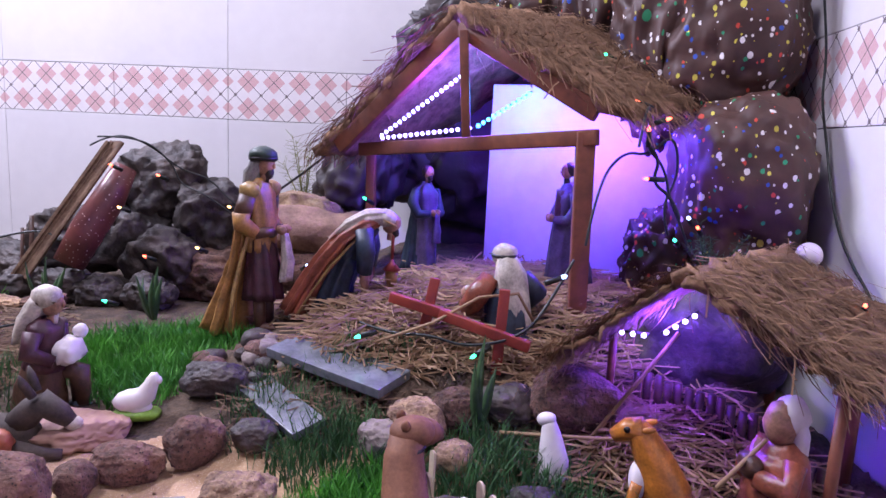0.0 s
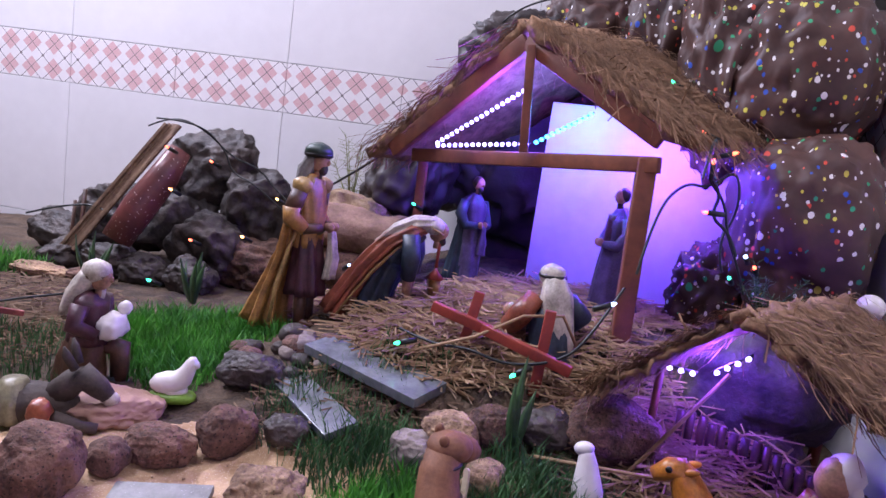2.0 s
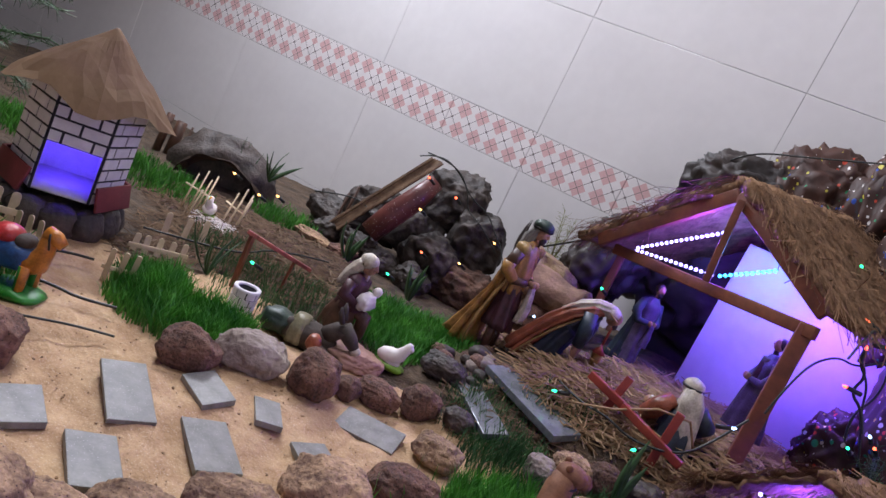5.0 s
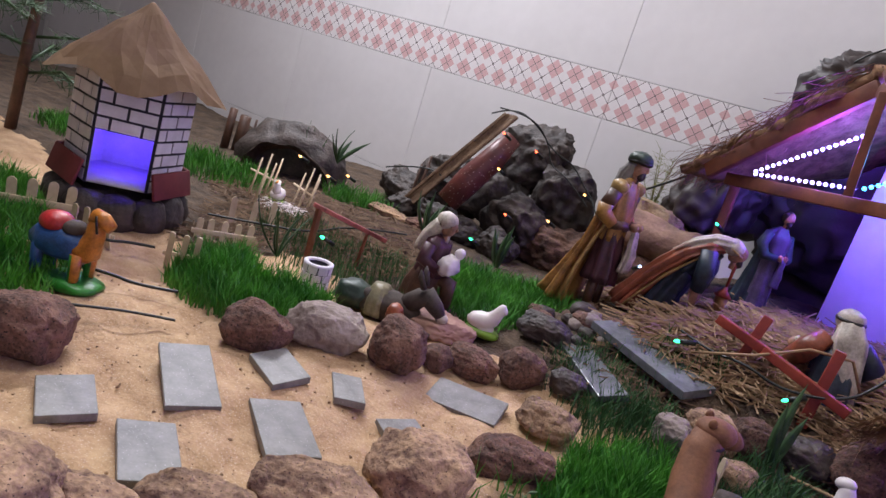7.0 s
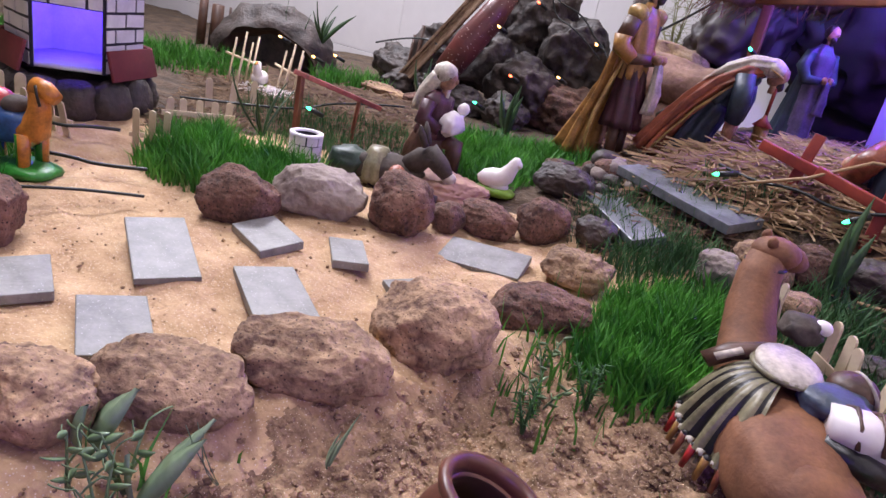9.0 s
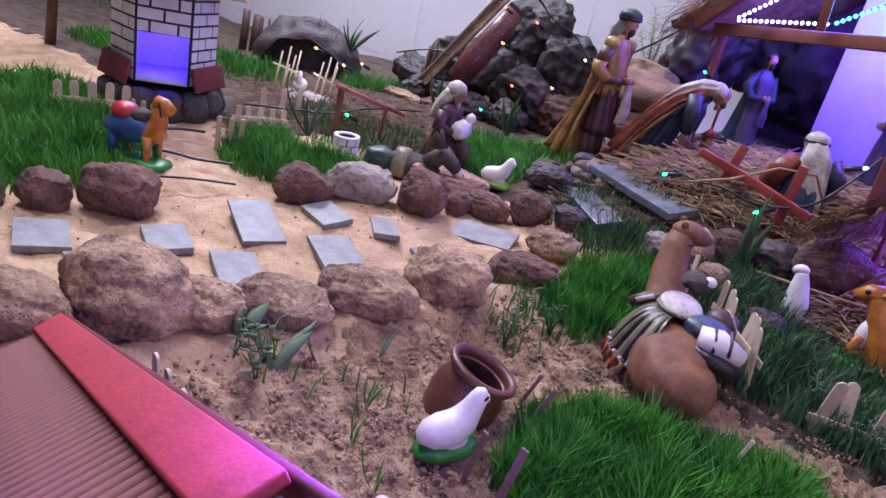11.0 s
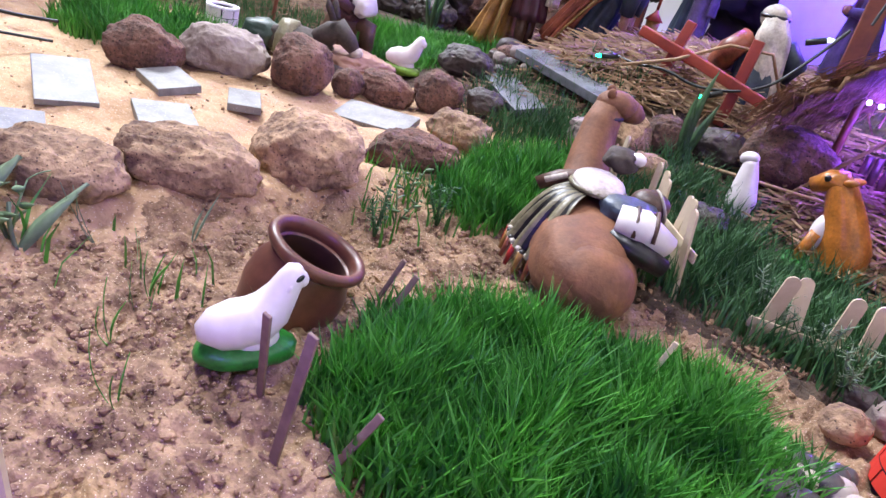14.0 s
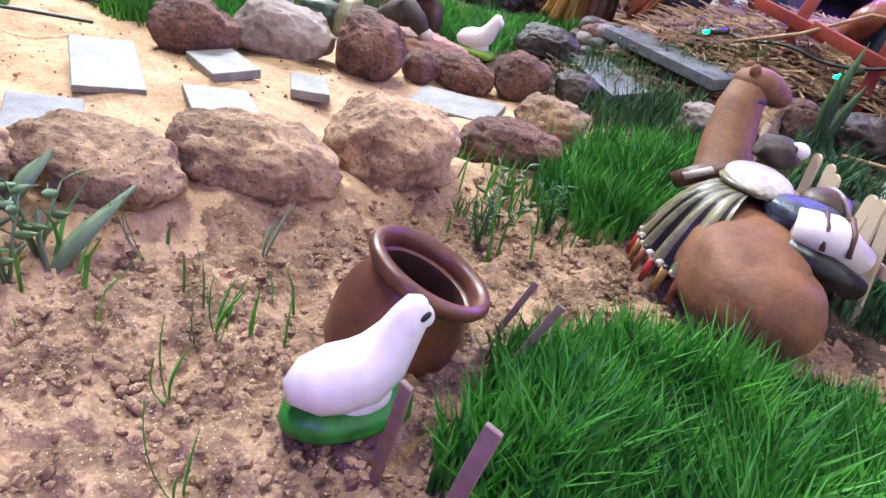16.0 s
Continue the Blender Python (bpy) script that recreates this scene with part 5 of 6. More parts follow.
for x, y, z, w in ((0.120, 0.612, 0.150, 0.004), (0.268, 0.490, 0.142, 0.005), (0.30, 0.70, 0.20, 0.006), (0.355, 0.640, 0.145, 0.006)):
    part("post", rod(bmesh.new(), sh(x, y, height(x, y) - 0.02), sh(x, y, z), w, w * 0.9), WOOD, shed)
fence0, fence1 = Vector((0.150, 0.632)), Vector((0.335, 0.555))
for k in range(22):
    p = fence0.lerp(fence1, k / 21)
    z = height(p.x, p.y)
    part("fence_stick", rod(bmesh.new(), sh(p.x, p.y, z - 0.01), sh(p.x + rnd.uniform(-0.001, 0.001), p.y, z + 0.036 + rnd.uniform(-0.003, 0.003)), 0.0042, 0.004, 7), BROWNP, shed)
strip(shed, "led_strip", [tuple(sh(0.112, 0.615, 0.140)), tuple(sh(0.150, 0.605, 0.140))], 0.009, LED_W, 0.0024)
strip(shed, "led_strip", [tuple(sh(0.160, 0.602, 0.143)), tuple(sh(0.188, 0.592, 0.168))], 0.009, LED_W, 0.0024)
bm = lump(bmesh.new(), 0.075, 0.05, 0.060, None, 0.25, 1.6, 4.0, 4, 0.1)
ob = part("rock", bm, ROCK_D)
ob.matrix_world = pose(0.235, 0.70, 0.115)
tagged(ob, "large dark rock inside the small shed", "stone")

# ---- rocks round the stable and the rock pile ----
PINKSTONE = mat("pink_stone", (0.42, 0.25, 0.19), (0.28, 0.155, 0.115), 22, 0.8, 0.4, 0.002)
for x, y, rx, ry, rz, m, turn, label in (
    (0.025, 0.610, 0.030, 0.022, 0.017, ROCK_D, -15, "dark bluish stone below the crosses"), (0.092, 0.612, 0.044, 0.030, 0.030, ROCK_R, 5, "brown rough stone beside the shed"),
    (-0.020, 0.600, 0.024, 0.020, 0.018, ROCK_R, 30, "brown rough stone below the crosses"), (-0.055, 0.575, 0.028, 0.022, 0.022, ROCK_P, 0, "pale crumbly stone in the grass"),
    (-0.085, 0.555, 0.022, 0.020, 0.018, ROCK_G, 0, "grey stone in the grass"), (-0.020, 0.548, 0.020, 0.016, 0.016, ROCK_P, 40, "pale crumbly stone in the grass"),
    (-0.278, 0.635, 0.036, 0.022, 0.020, ROCK_D, 10, "dark mossy stone by the mound"), (-0.382, 0.552, 0.050, 0.038, 0.016, PINKSTONE, 20, "flat smooth pinkish stone beside the shepherd"),
    (-0.205, 0.555, 0.022, 0.018, 0.016, ROCK_D, 20, "dark rough stone in thin grass"), (0.050, 0.510, 0.022, 0.018, 0.015, ROCK_D, 0, "dark rough stone in thin grass"), (0.205, 0.335, 0.014, 0.012, 0.010, ROCK_G, 0, "small grey pebble by the cup"),
    (0.190, 0.345, 0.012, 0.010, 0.009, ROCK_D, 0, "small dark pebble by the cup"), (0.182, 0.310, 0.013, 0.012, 0.010, ROCK_P, 0, "small pale pebble by the cup"),
):
    rock((x, y, gz(x, y)), rx, ry, rz, m, x * 41 + y * 13, turn, label=label, group="loose stones")
for k in range(22):
    a, d = rnd.uniform(0, 6.283), math.sqrt(rnd.random())
    x, y = -0.262 + 0.062 * d * math.cos(a), 0.680 + 0.045 * d * math.sin(a)
    r = rnd.uniform(0.008, 0.015)
    rock((x, y, gz(x, y)), r * 1.25, r, r * 0.85, (ROCK_R, ROCK_D, ROCK_G)[k % 3], k * 3.1, rnd.uniform(0, 180), "pebble", "rounded pebble heaped at the foot of the mound", "pebbles", 3)
for x, y, z, rx, ry, rz, m, turn in (
    (-0.610, 1.14, 0.205, 0.075, 0.060, 0.070, ROCK_D, 10), (-0.515, 1.12, 0.150, 0.062, 0.055, 0.065, ROCK_D, 30), (-0.560, 1.05, 0.085, 0.060, 0.05, 0.050, ROCK_D, -10),
    (-0.470, 1.06, 0.060, 0.070, 0.045, 0.045, ROCK_R, 10), (-0.660, 1.10, 0.110, 0.065, 0.055, 0.065, ROCK_D, 0), (-0.760, 1.10, 0.095, 0.075, 0.055, 0.060, ROCK_D, 20),
    (-0.850, 1.08, 0.050, 0.070, 0.050, 0.040, ROCK_D, -10), (-0.700, 0.98, 0.040, 0.045, 0.035, 0.030, ROCK_D, 0), (-0.790, 0.99, 0.035, 0.040, 0.035, 0.028, ROCK_D, 40),
    (-0.630, 0.97, 0.040, 0.040, 0.030, 0.028, ROCK_D, 0), (-0.545, 0.96, 0.045, 0.036, 0.028, 0.028, ROCK_D, 0), (-0.410, 1.05, 0.045, 0.035, 0.030, 0.030, ROCK_R, 0),
    (-0.690, 0.92, 0.030, 0.032, 0.022, 0.012, ROCK_R, 0), (-0.760, 0.90, 0.030, 0.040, 0.022, 0.010, ROCK_P, 20),
):
    bm = lump(bmesh.new(), rx, ry, rz, None, 0.30, 1.4, x * 19 + z * 50, 4, 0.25)
    weather(bm, abs(x * 19 + z * 50))
    ob = part("rock", bm, m)
    ob.matrix_world = pose(x, y, z, 0, rnd.uniform(-15, 15), turn)
    tagged(ob, "dark angular rock heaped against the tiled wall" if m is ROCK_D else "brown rock at the foot of the rock pile", "stone", "rock pile")

PEBBLE_W, PEBBLE_K = mat("pale_pebble", (0.62, 0.55, 0.47), (0.42, 0.35, 0.29), 40, 0.45, 0.2, 0.001, vary=0.15), mat("dark_pebble", (0.11, 0.10, 0.095), (0.05, 0.045, 0.042), 40, 0.4, 0.2, 0.001, vary=0.2)
for k in range(34):
    x, y = 0.142 + 0.056 * rnd.random(), 0.180 + 0.085 * rnd.random()
    r = rnd.uniform(0.0050, 0.0088)
    rock((x, y, gz(x, y) + 0.003 * (k % 3)), r * 1.25, r, r * 0.8, (PEBBLE_W, PEBBLE_W, PEBBLE_K)[k % 3], k * 1.7, rnd.uniform(0, 180), "pebble", ("smooth dark" if k % 3 == 2 else "smooth pale") + " pebble heaped beside the red cup", "cup pebbles", 3, 0.2, 0.08)

BARK = mat("wet_bark", (0.30, 0.20, 0.13), (0.10, 0.06, 0.04), 25, 0.25, 0.8, 0.003)
SPECK = mat("speckled_brown_bark", (0.16, 0.045, 0.035), (0.08, 0.022, 0.02), 20, 0.35, 0.5, 0.003, spots=((0.7, 0.6, 0.5), 160, 0.14))
a, b = Vector((-0.765, 0.965, 0.055)), Vector((-0.640, 1.040, 0.278))
gutter = thing("bark_gutter", tuple(a), "wet hollow strip of pale bark leaning on the rocks", "bark")
for k in range(-3, 4):
    off = Vector((0.0052 * k, -0.0052 * k * 0.3 - 0.0012 * k * k + 0.008, 0.0))
    part("bark_strip", bar(bmesh.new(), off, b - a + off, 0.0056, 0.006, 0.0008, (0, 1, 0)), BARK, gutter)
tagged(part("bark_roll", tube(bmesh.new(), [(-0.672, 0.955, 0.085), (-0.650, 0.975, 0.140), (-0.628, 1.000, 0.190), (-0.612, 1.020, 0.238)], [(0.024, 0.020), (0.027, 0.022), (0.025, 0.020), (0.018, 0.016)], 18), SPECK), "reddish bark roll with white speckles leaning on the rocks", "bark")
bm = bmesh.new()
logs = [(-0.375 + 0.010 * k, 1.02 - 0.0019 * k, 0.158 + 0.002 * math.sin(k * 0.4)) for k in range(17)]
tube(bm, logs, [(0.034 + 0.003 * math.sin(k * 0.35), 0.031) for k in range(17)], 40)
bm.normal_update()
for v in bm.verts:
    v.co += v.normal * (0.005 * noise.noise((v.co.x * 14, v.co.y * 60, v.co.z * 60)) + 0.003 * noise.noise((v.co.x * 50, v.co.y * 160, v.co.z * 160)))
tagged(part("log", bm, mat("pale_log", (0.33, 0.19, 0.13), (0.14, 0.075, 0.05), 30, 0.8, 0.9, 0.003)), "short thick brown log lying behind the statuettes", "log")
rock((-0.32, 1.06, 0.115), 0.075, 0.05, 0.060, mat("dry_moss", (0.40, 0.28, 0.16), (0.18, 0.11, 0.06), 60, 0.95, 1.0, 0.004), 3.3, 0, "moss_clump", "clump of dry yellowish moss behind the log", "", 4)
rock((-0.31, 1.03, 0.06), 0.09, 0.05, 0.045, ROCK_R, 5.3, 0, "rock", "brown rock lying under the log", "")


def leafy(bm, a, b, w, bend=0.0, seg=5):
    """A blade-shaped leaf with thickness, from a to b."""
    a, b = Vector(a), Vector(b)
    d = b - a
    side = d.cross(Vector((0.3, 1, 0.2))).normalized()
    n = d.cross(side).normalized()
    prev = None
    for k in range(seg + 1):
        u = k / seg
        ww = w * math.sin(math.pi * min(0.97, 0.18 + 0.8 * u)) if k < seg else w * 0.05
        c = a + d * u + n * bend * 4 * u * (1 - u)
        row = [bm.verts.new(c - side * ww), bm.verts.new(c + n * w * 0.25), bm.verts.new(c + side * ww), bm.verts.new(c - n * w * 0.12)]
        if prev:
            for j in range(4):
                bm.faces.new((prev[j], prev[(j + 1) % 4], row[(j + 1) % 4], row[j]))
        prev = row
    return bm


def tuft(name, x, y, n, h, w, material, label, spread=0.5, z=None, seed=1):
    r = random.Random(seed)
    z = gz(x, y) if z is None else z
    t = thing(name, (x, y, z), label, "plant")
    for _ in range(n):
        a, l = r.uniform(0, 6.283), h * r.uniform(0.6, 1.1)
        s = spread * r.uniform(0.2, 1.0) * l
        part("leaf", leafy(bmesh.new(), (0, 0, -0.004), (s * math.cos(a), s * math.sin(a), l), w, l * r.uniform(0.02, 0.14)), material, t)


tuft("agave", -0.500, 0.900, 5, 0.075, 0.007, LEAF, "stiff dark green pointed leaves by the rocks", 0.5, seed=2)
tuft("agave", -0.640, 0.520, 5, 0.075, 0.005, LEAF, "arching dark green leaves by the well", 0.9, seed=3)
tuft("agave", -0.920, 0.900, 8, 0.070, 0.005, LEAF, "stiff dark green pointed leaves beside the cave", 1.1, 0.085, seed=4)
tuft("agave", -0.660, 0.900, 6, 0.080, 0.006, LEAF, "stiff dark green pointed leaves by the rocks", 0.5, seed=5)
tuft("agave", -0.425, 1.14, 3, 0.10, 0.006, HAIR, "dark dry pointed leaf standing by the wall", 0.2, 0.15, seed=6)
tuft("agave", 0.000, 0.590, 3, 0.085, 0.005, LEAF, "dark green pointed leaves below the crosses", 0.25, seed=8)
tuft("agave", -1.02, 0.93, 6, 0.12, 0.003, LEAF, "thin upright green leaves behind the cave", 0.35, seed=9)
tuft("sprout", -0.225, 0.085, 3, 0.032, 0.0065, PALELEAF, "young sprout with pale broad leaves", 1.3, seed=21)
tuft("sprout", -0.262, 0.082, 2, 0.040, 0.0095, PALELEAF, "young sprout with pale broad leaves", 1.2, seed=22)
for k, (x, y) in enumerate(((-0.150, 0.110), (-0.185, 0.165), (-0.130, 0.075), (-0.210, 0.120), (-0.090, 0.050))):
    tuft("sprout", x, y, 3, 0.034, 0.0013, PALELEAF if k % 2 else GRASS, "few thin young shoots in bare sand", 0.55, seed=30 + k)


def feather(name, at, h, n, material, label, seed, spread=0.6):
    """A feathery sprig: a stem with many fine side needles."""
    r = random.Random(seed)
    t = thing(name, at, label, "plant")
    for _ in range(n):
        a, l = r.uniform(0, 6.283), h * r.uniform(0.6, 1.0)
        d = Vector((spread * math.cos(a) * r.random(), spread * math.sin(a) * r.random(), 1)).normalized() * l
        bm = tube(bmesh.new(), [(0, 0, 0), tuple(d * 0.5), tuple(d)], [0.0012, 0.0010, 0.0004], 5)
        for j in range(26):
            u = 0.2 + 0.8 * j / 26
            p = d * u
            b = Vector((r.gauss(0, 1), r.gauss(0, 1), r.gauss(0.4, 0.6))).normalized() * h * 0.16
            rod(bm, p, p + b, 0.0006, 0.0002, 3)
        part("sprig", bm, material, t)


feather("sprig_plant", (-0.338, 1.10, 0.18), 0.125, 6, mat("yellow_green_needles", (0.30, 0.30, 0.10), (0.15, 0.16, 0.05), 40, 0.7), "yellowish feathery sprig behind the log", 3)
feather("sprig_plant", (0.245, 0.775, 0.165), 0.075, 10, LEAF, "dark green fir sprig below the paper mountain", 4, 1.6)
for k, (x, y) in enumerate(((0.135, 0.385), (0.160, 0.375), (0.120, 0.402), (0.180, 0.352))):
    feather("sprig_plant", (x, y, gz(x, y)), 0.040, 4, PALELEAF, "pale bushy sprig growing round the fence", 40 + k, 0.9)
for k, (x, y) in enumerate(((-0.125, 0.270), (-0.105, 0.320))):
    feather("sprig_plant", (x, y, gz(x, y)), 0.040, 3, DRYGRASS, "small weedy sprig in the sand", 50 + k, 0.5)
blades("thin_grass", [(-0.20, 0.62, 0.07, 0.05), (-0.56, 0.60, 0.13, 0.12), (-0.70, 0.62, 0.10, 0.08)], 2000, 0.036, 0.0007, DRYGRASS, "sparse thin grass", 15)

WEED = mat("weed_leaf", (0.15, 0.24, 0.10), (0.07, 0.12, 0.05), 50, 0.5, 0.3, 0.0006)


def weed(x, y, stems, h, seed):
    """A low weed: leaning stems, each with pairs of small oval leaves."""
    r = random.Random(seed)
    t = thing("weed", (x, y, gz(x, y)), "low weed with small oval leaves in the sand", "plant", "weeds")
    for _ in range(stems):
        a, lean = r.uniform(0, 6.283), r.uniform(0.2, 0.7)
        top = Vector((math.cos(a) * lean, math.sin(a) * lean, 1)).normalized() * h * r.uniform(0.6, 1.1)
        stem = part("stem", tube(bmesh.new(), [(0, 0, -0.003), tuple(top * 0.5 + Vector((0, 0, h * 0.06))), tuple(top)], [0.0009, 0.0007, 0.0004], 6), WEED, t)
        for j in range(6):
            p = top * (0.25 + 0.15 * j)
            b = a + 2.4 * j
            q = p + Vector((math.cos(b), math.sin(b), 0.35)) * h * r.uniform(0.16, 0.28)
            part("leaf", leafy(bmesh.new(), tuple(p), tuple(q), h * 0.05, h * 0.02, 4), WEED, stem)


for k, (x, y, n, h) in enumerate(((-0.232, 0.084, 3, 0.044), (-0.220, 0.066, 3, 0.040), (-0.246, 0.066, 2, 0.036), (-0.128, 0.300, 3, 0.030), (-0.145, 0.335, 3, 0.028))):
    weed(x, y, n, h, 60 + k)
blades("thin_grass", [(-0.150, 0.345, 0.05, 0.045), (-0.120, 0.300, 0.045, 0.045), (-0.165, 0.400, 0.03, 0.03)], 110, 0.044, 0.0009, GRASS, "few tall green blades in the sand", 19, 0.4)
blades("thin_grass", [(-0.235, 0.080, 0.035, 0.03), (-0.15, 0.10, 0.09, 0.06)], 26, 0.046, 0.0010, GRASS, "few tall green blades in the sand", 20, 0.5)

# ---- craft-stick fences ----


def stick_mesh(w, h, t=0.0018):
    """A craft stick with rounded ends."""
    bm = bmesh.new()
    n = 7
    outline = [(w / 2 * math.cos(math.pi * k / n), h - w / 2 + w / 2 * math.sin(math.pi * k / n)) for k in range(n + 1)]
    outline = [(w / 2, 0.0)] + outline + [(-w / 2, 0.0)]
    f = [bm.verts.new((x, -t / 2, z)) for x, z in outline]
    b = [bm.verts.new((x, t / 2, z)) for x, z in outline]
    bm.faces.new(f)
    bm.faces.new(b[::-1])
    for k in range(len(f)):
        j = (k + 1) % len(f)
        bm.faces.new((f[j], f[k], b[k], b[j]))
    me = bpy.data.meshes.new("picket")
    bm.to_mesh(me)
    bm.free()
    me.materials.append(STICK)
    return me


def picket_fence(a, b, n, w, h, label, rails=(0.35,), lean=0.0, jitter=4.0, seed=1):
    r = random.Random(seed)
    a, b = Vector(a), Vector(b)
    t = thing("picket_fence", (*a, gz(*a)), label, "fence", "craft stick fences")
    me = stick_mesh(w, h)
    turn = math.degrees(math.atan2(b.y - a.y, b.x - a.x))
    for k in range(n):
        p = a.lerp(b, k / max(1, n - 1))
        ob = new("picket", me)
        ob.parent = t
        ob.matrix_basis = pose(p.x - a.x, p.y - a.y, gz(*p) - gz(*a) - 0.006, lean + r.uniform(-jitter, jitter), r.uniform(-jitter, jitter), turn)
    for z in rails:
        z0, z1 = z * h, gz(*b) - gz(*a) + z * h
        e = (b - a).normalized() * w
        off = Vector((math.sin(math.radians(turn)), -math.cos(math.radians(turn)))) * 0.0022
        part("rail", bar(bmesh.new(), (-e.x + off.x, -e.y + off.y, z0), (b.x - a.x + e.x + off.x, b.y - a.y + e.y + off.y, z1), 0.0018, w * 0.8, 0.0004), STICK, t)


picket_fence((-0.205, -0.022), (-0.150, -0.034), 4, 0.0075, 0.072, "low picket fence of craft sticks by the red hut", (0.35,), 4, 4, 16)
picket_fence((-0.086, -0.042), (-0.036, -0.018), 5, 0.0080, 0.084, "low picket fence of craft sticks by the red hut", (0.3,), 6, 4, 1)
picket_fence((0.122, 0.372), (0.186, 0.388), 4, 0.0100, 0.056, "low picket fence of craft sticks in the bushes", (0.2,), -6, 7, 2)
picket_fence((0.010, 0.450), (0.064, 0.374), 6, 0.0090, 0.070, "low picket fence of craft sticks behind the camel", (0.45,), 4, 5, 3)
picket_fence((-0.050, 0.505), (-0.022, 0.470), 4, 0.0070, 0.072, "few craft sticks stuck in the grass", (), 6, 9, 4)
picket_fence((-0.635, 0.345), (-0.615, 0.365), 3, 0.0065, 0.055, "low picket fence of craft sticks by the tower path", (0.3,), 14, 5, 5)
picket_fence((-0.690, 0.420), (-0.660, 0.480), 5, 0.0080, 0.040, "low picket fence of craft sticks by the tower", (0.4,), 0, 4, 6)
picket_fence((-0.835, 0.240), (-0.775, 0.300), 5, 0.0110, 0.048, "low picket fence of craft sticks by the tower", (0.35,), 0, 3, 7)
picket_fence((-0.735, 0.285), (-0.690, 0.305), 4, 0.0070, 0.045, "low picket fence of craft sticks by the tower path", (0.35,), 8, 4, 8)
picket_fence((-0.760, 0.530), (-0.730, 0.580), 3, 0.0090, 0.050, "low picket fence of craft sticks behind the tower", (), 0, 5, 9)
picket_fence((0.215, 0.415), (0.262, 0.405), 3, 0.0085, 0.060, "few craft sticks behind the red cup", (), -5, 6, 14)
TWIG = mat("weathered_stick", (0.26, 0.17, 0.14), (0.14, 0.085, 0.07), 40, 0.7, 0.3, 0.0005)
for x, y, h, lx, ly, w, m in ((-0.057, 0.098, 0.060, 0.016, -0.022, 0.0040, TWIG), (-0.026, 0.074, 0.070, 0.012, -0.004, 0.0046, TWIG), (-0.008, 0.082, 0.034, 0.016, 0.010, 0.0036, TWIG), (-0.058, 0.186, 0.036, 0.014, 0.006, 0.0036, TWIG), (0.075, 0.245, 0.040, 0.010, 0.004, 0.0030, STICK), (-0.075, 0.205, 0.030, 0.012, 0.004, 0.0030, TWIG)):
    ob = part("stick", bar(bmesh.new(), (0, 0, -0.008), (lx, ly, h), w, 0.0016, 0.0004, (0, 1, 0)), m)
    ob.location = (x, y, gz(x, y))
    tagged(ob, "single leaning craft stick stuck in the sand", "stick", "single sticks")

# the pen of thin sticks with a goose
pen = thing("stick_pen", (-0.835, 0.670, gz(-0.835, 0.670)), "pen of thin pale skewers lit from within", "fence")
for dx, dy, h in ((-0.040, -0.02, 0.075), (-0.034, -0.006, 0.085), (-0.030, 0.004, 0.070), (-0.026, 0.012, 0.080), (0.012, 0.035, 0.068), (0.020, 0.045, 0.080), (0.028, 0.055, 0.072), (0.036, 0.048, 0.066), (0.030, 0.030, 0.060), (0.002, -0.040, 0.060)):
    part("skewer", rod(bmesh.new(), (dx, dy, -0.01), (dx + 0.012, dy + 0.004, h), 0.0020, 0.0017, 6), STICK, pen)
part("skewer", rod(bmesh.new(), (0.010, 0.030, 0.045), (0.042, 0.056, 0.030), 0.0018, 0.0018, 6), STICK, pen)
part("skewer", rod(bmesh.new(), (-0.044, -0.022, 0.050), (-0.016, 0.016, 0.038), 0.0018, 0.0018, 6), STICK, pen)
s = Sculpt()
s.add(CHALK, lump, 0.018, 0.012, 0.012, pose(0, 0, 0.016), 0.1, 1.5, 1.0, 3)
s.add(CHALK, tube, [(0.010, 0, 0.020), (0.015, 0, 0.032), (0.018, 0, 0.042)], [0.008, 0.006, 0.006], 12)
s.add(ORANGE, rod, (0.020, 0, 0.042), (0.030, 0, 0.040), 0.003, 0.001, 8)
s.add(LIME, lump, 0.022, 0.016, 0.006, pose(0, 0, 0.003), 0.1, 1.5, 2.0, 3)
s.done("goose_figurine", (-0.845, 0.690, gz(-0.845, 0.69)), "white goose figurine on a green base in the pen", "goose figurine", -60)
straw("wood_wool", [(-0.815, 0.680, 0.040, 0.030)], 260, 0.030, "pale wood wool in the goose pen", 17, 0.010).data.materials[0] = CHALK
point("pen_light", (-0.815, 0.675, 0.085), 0.035, (1.0, 0.97, 0.85), 0.008)

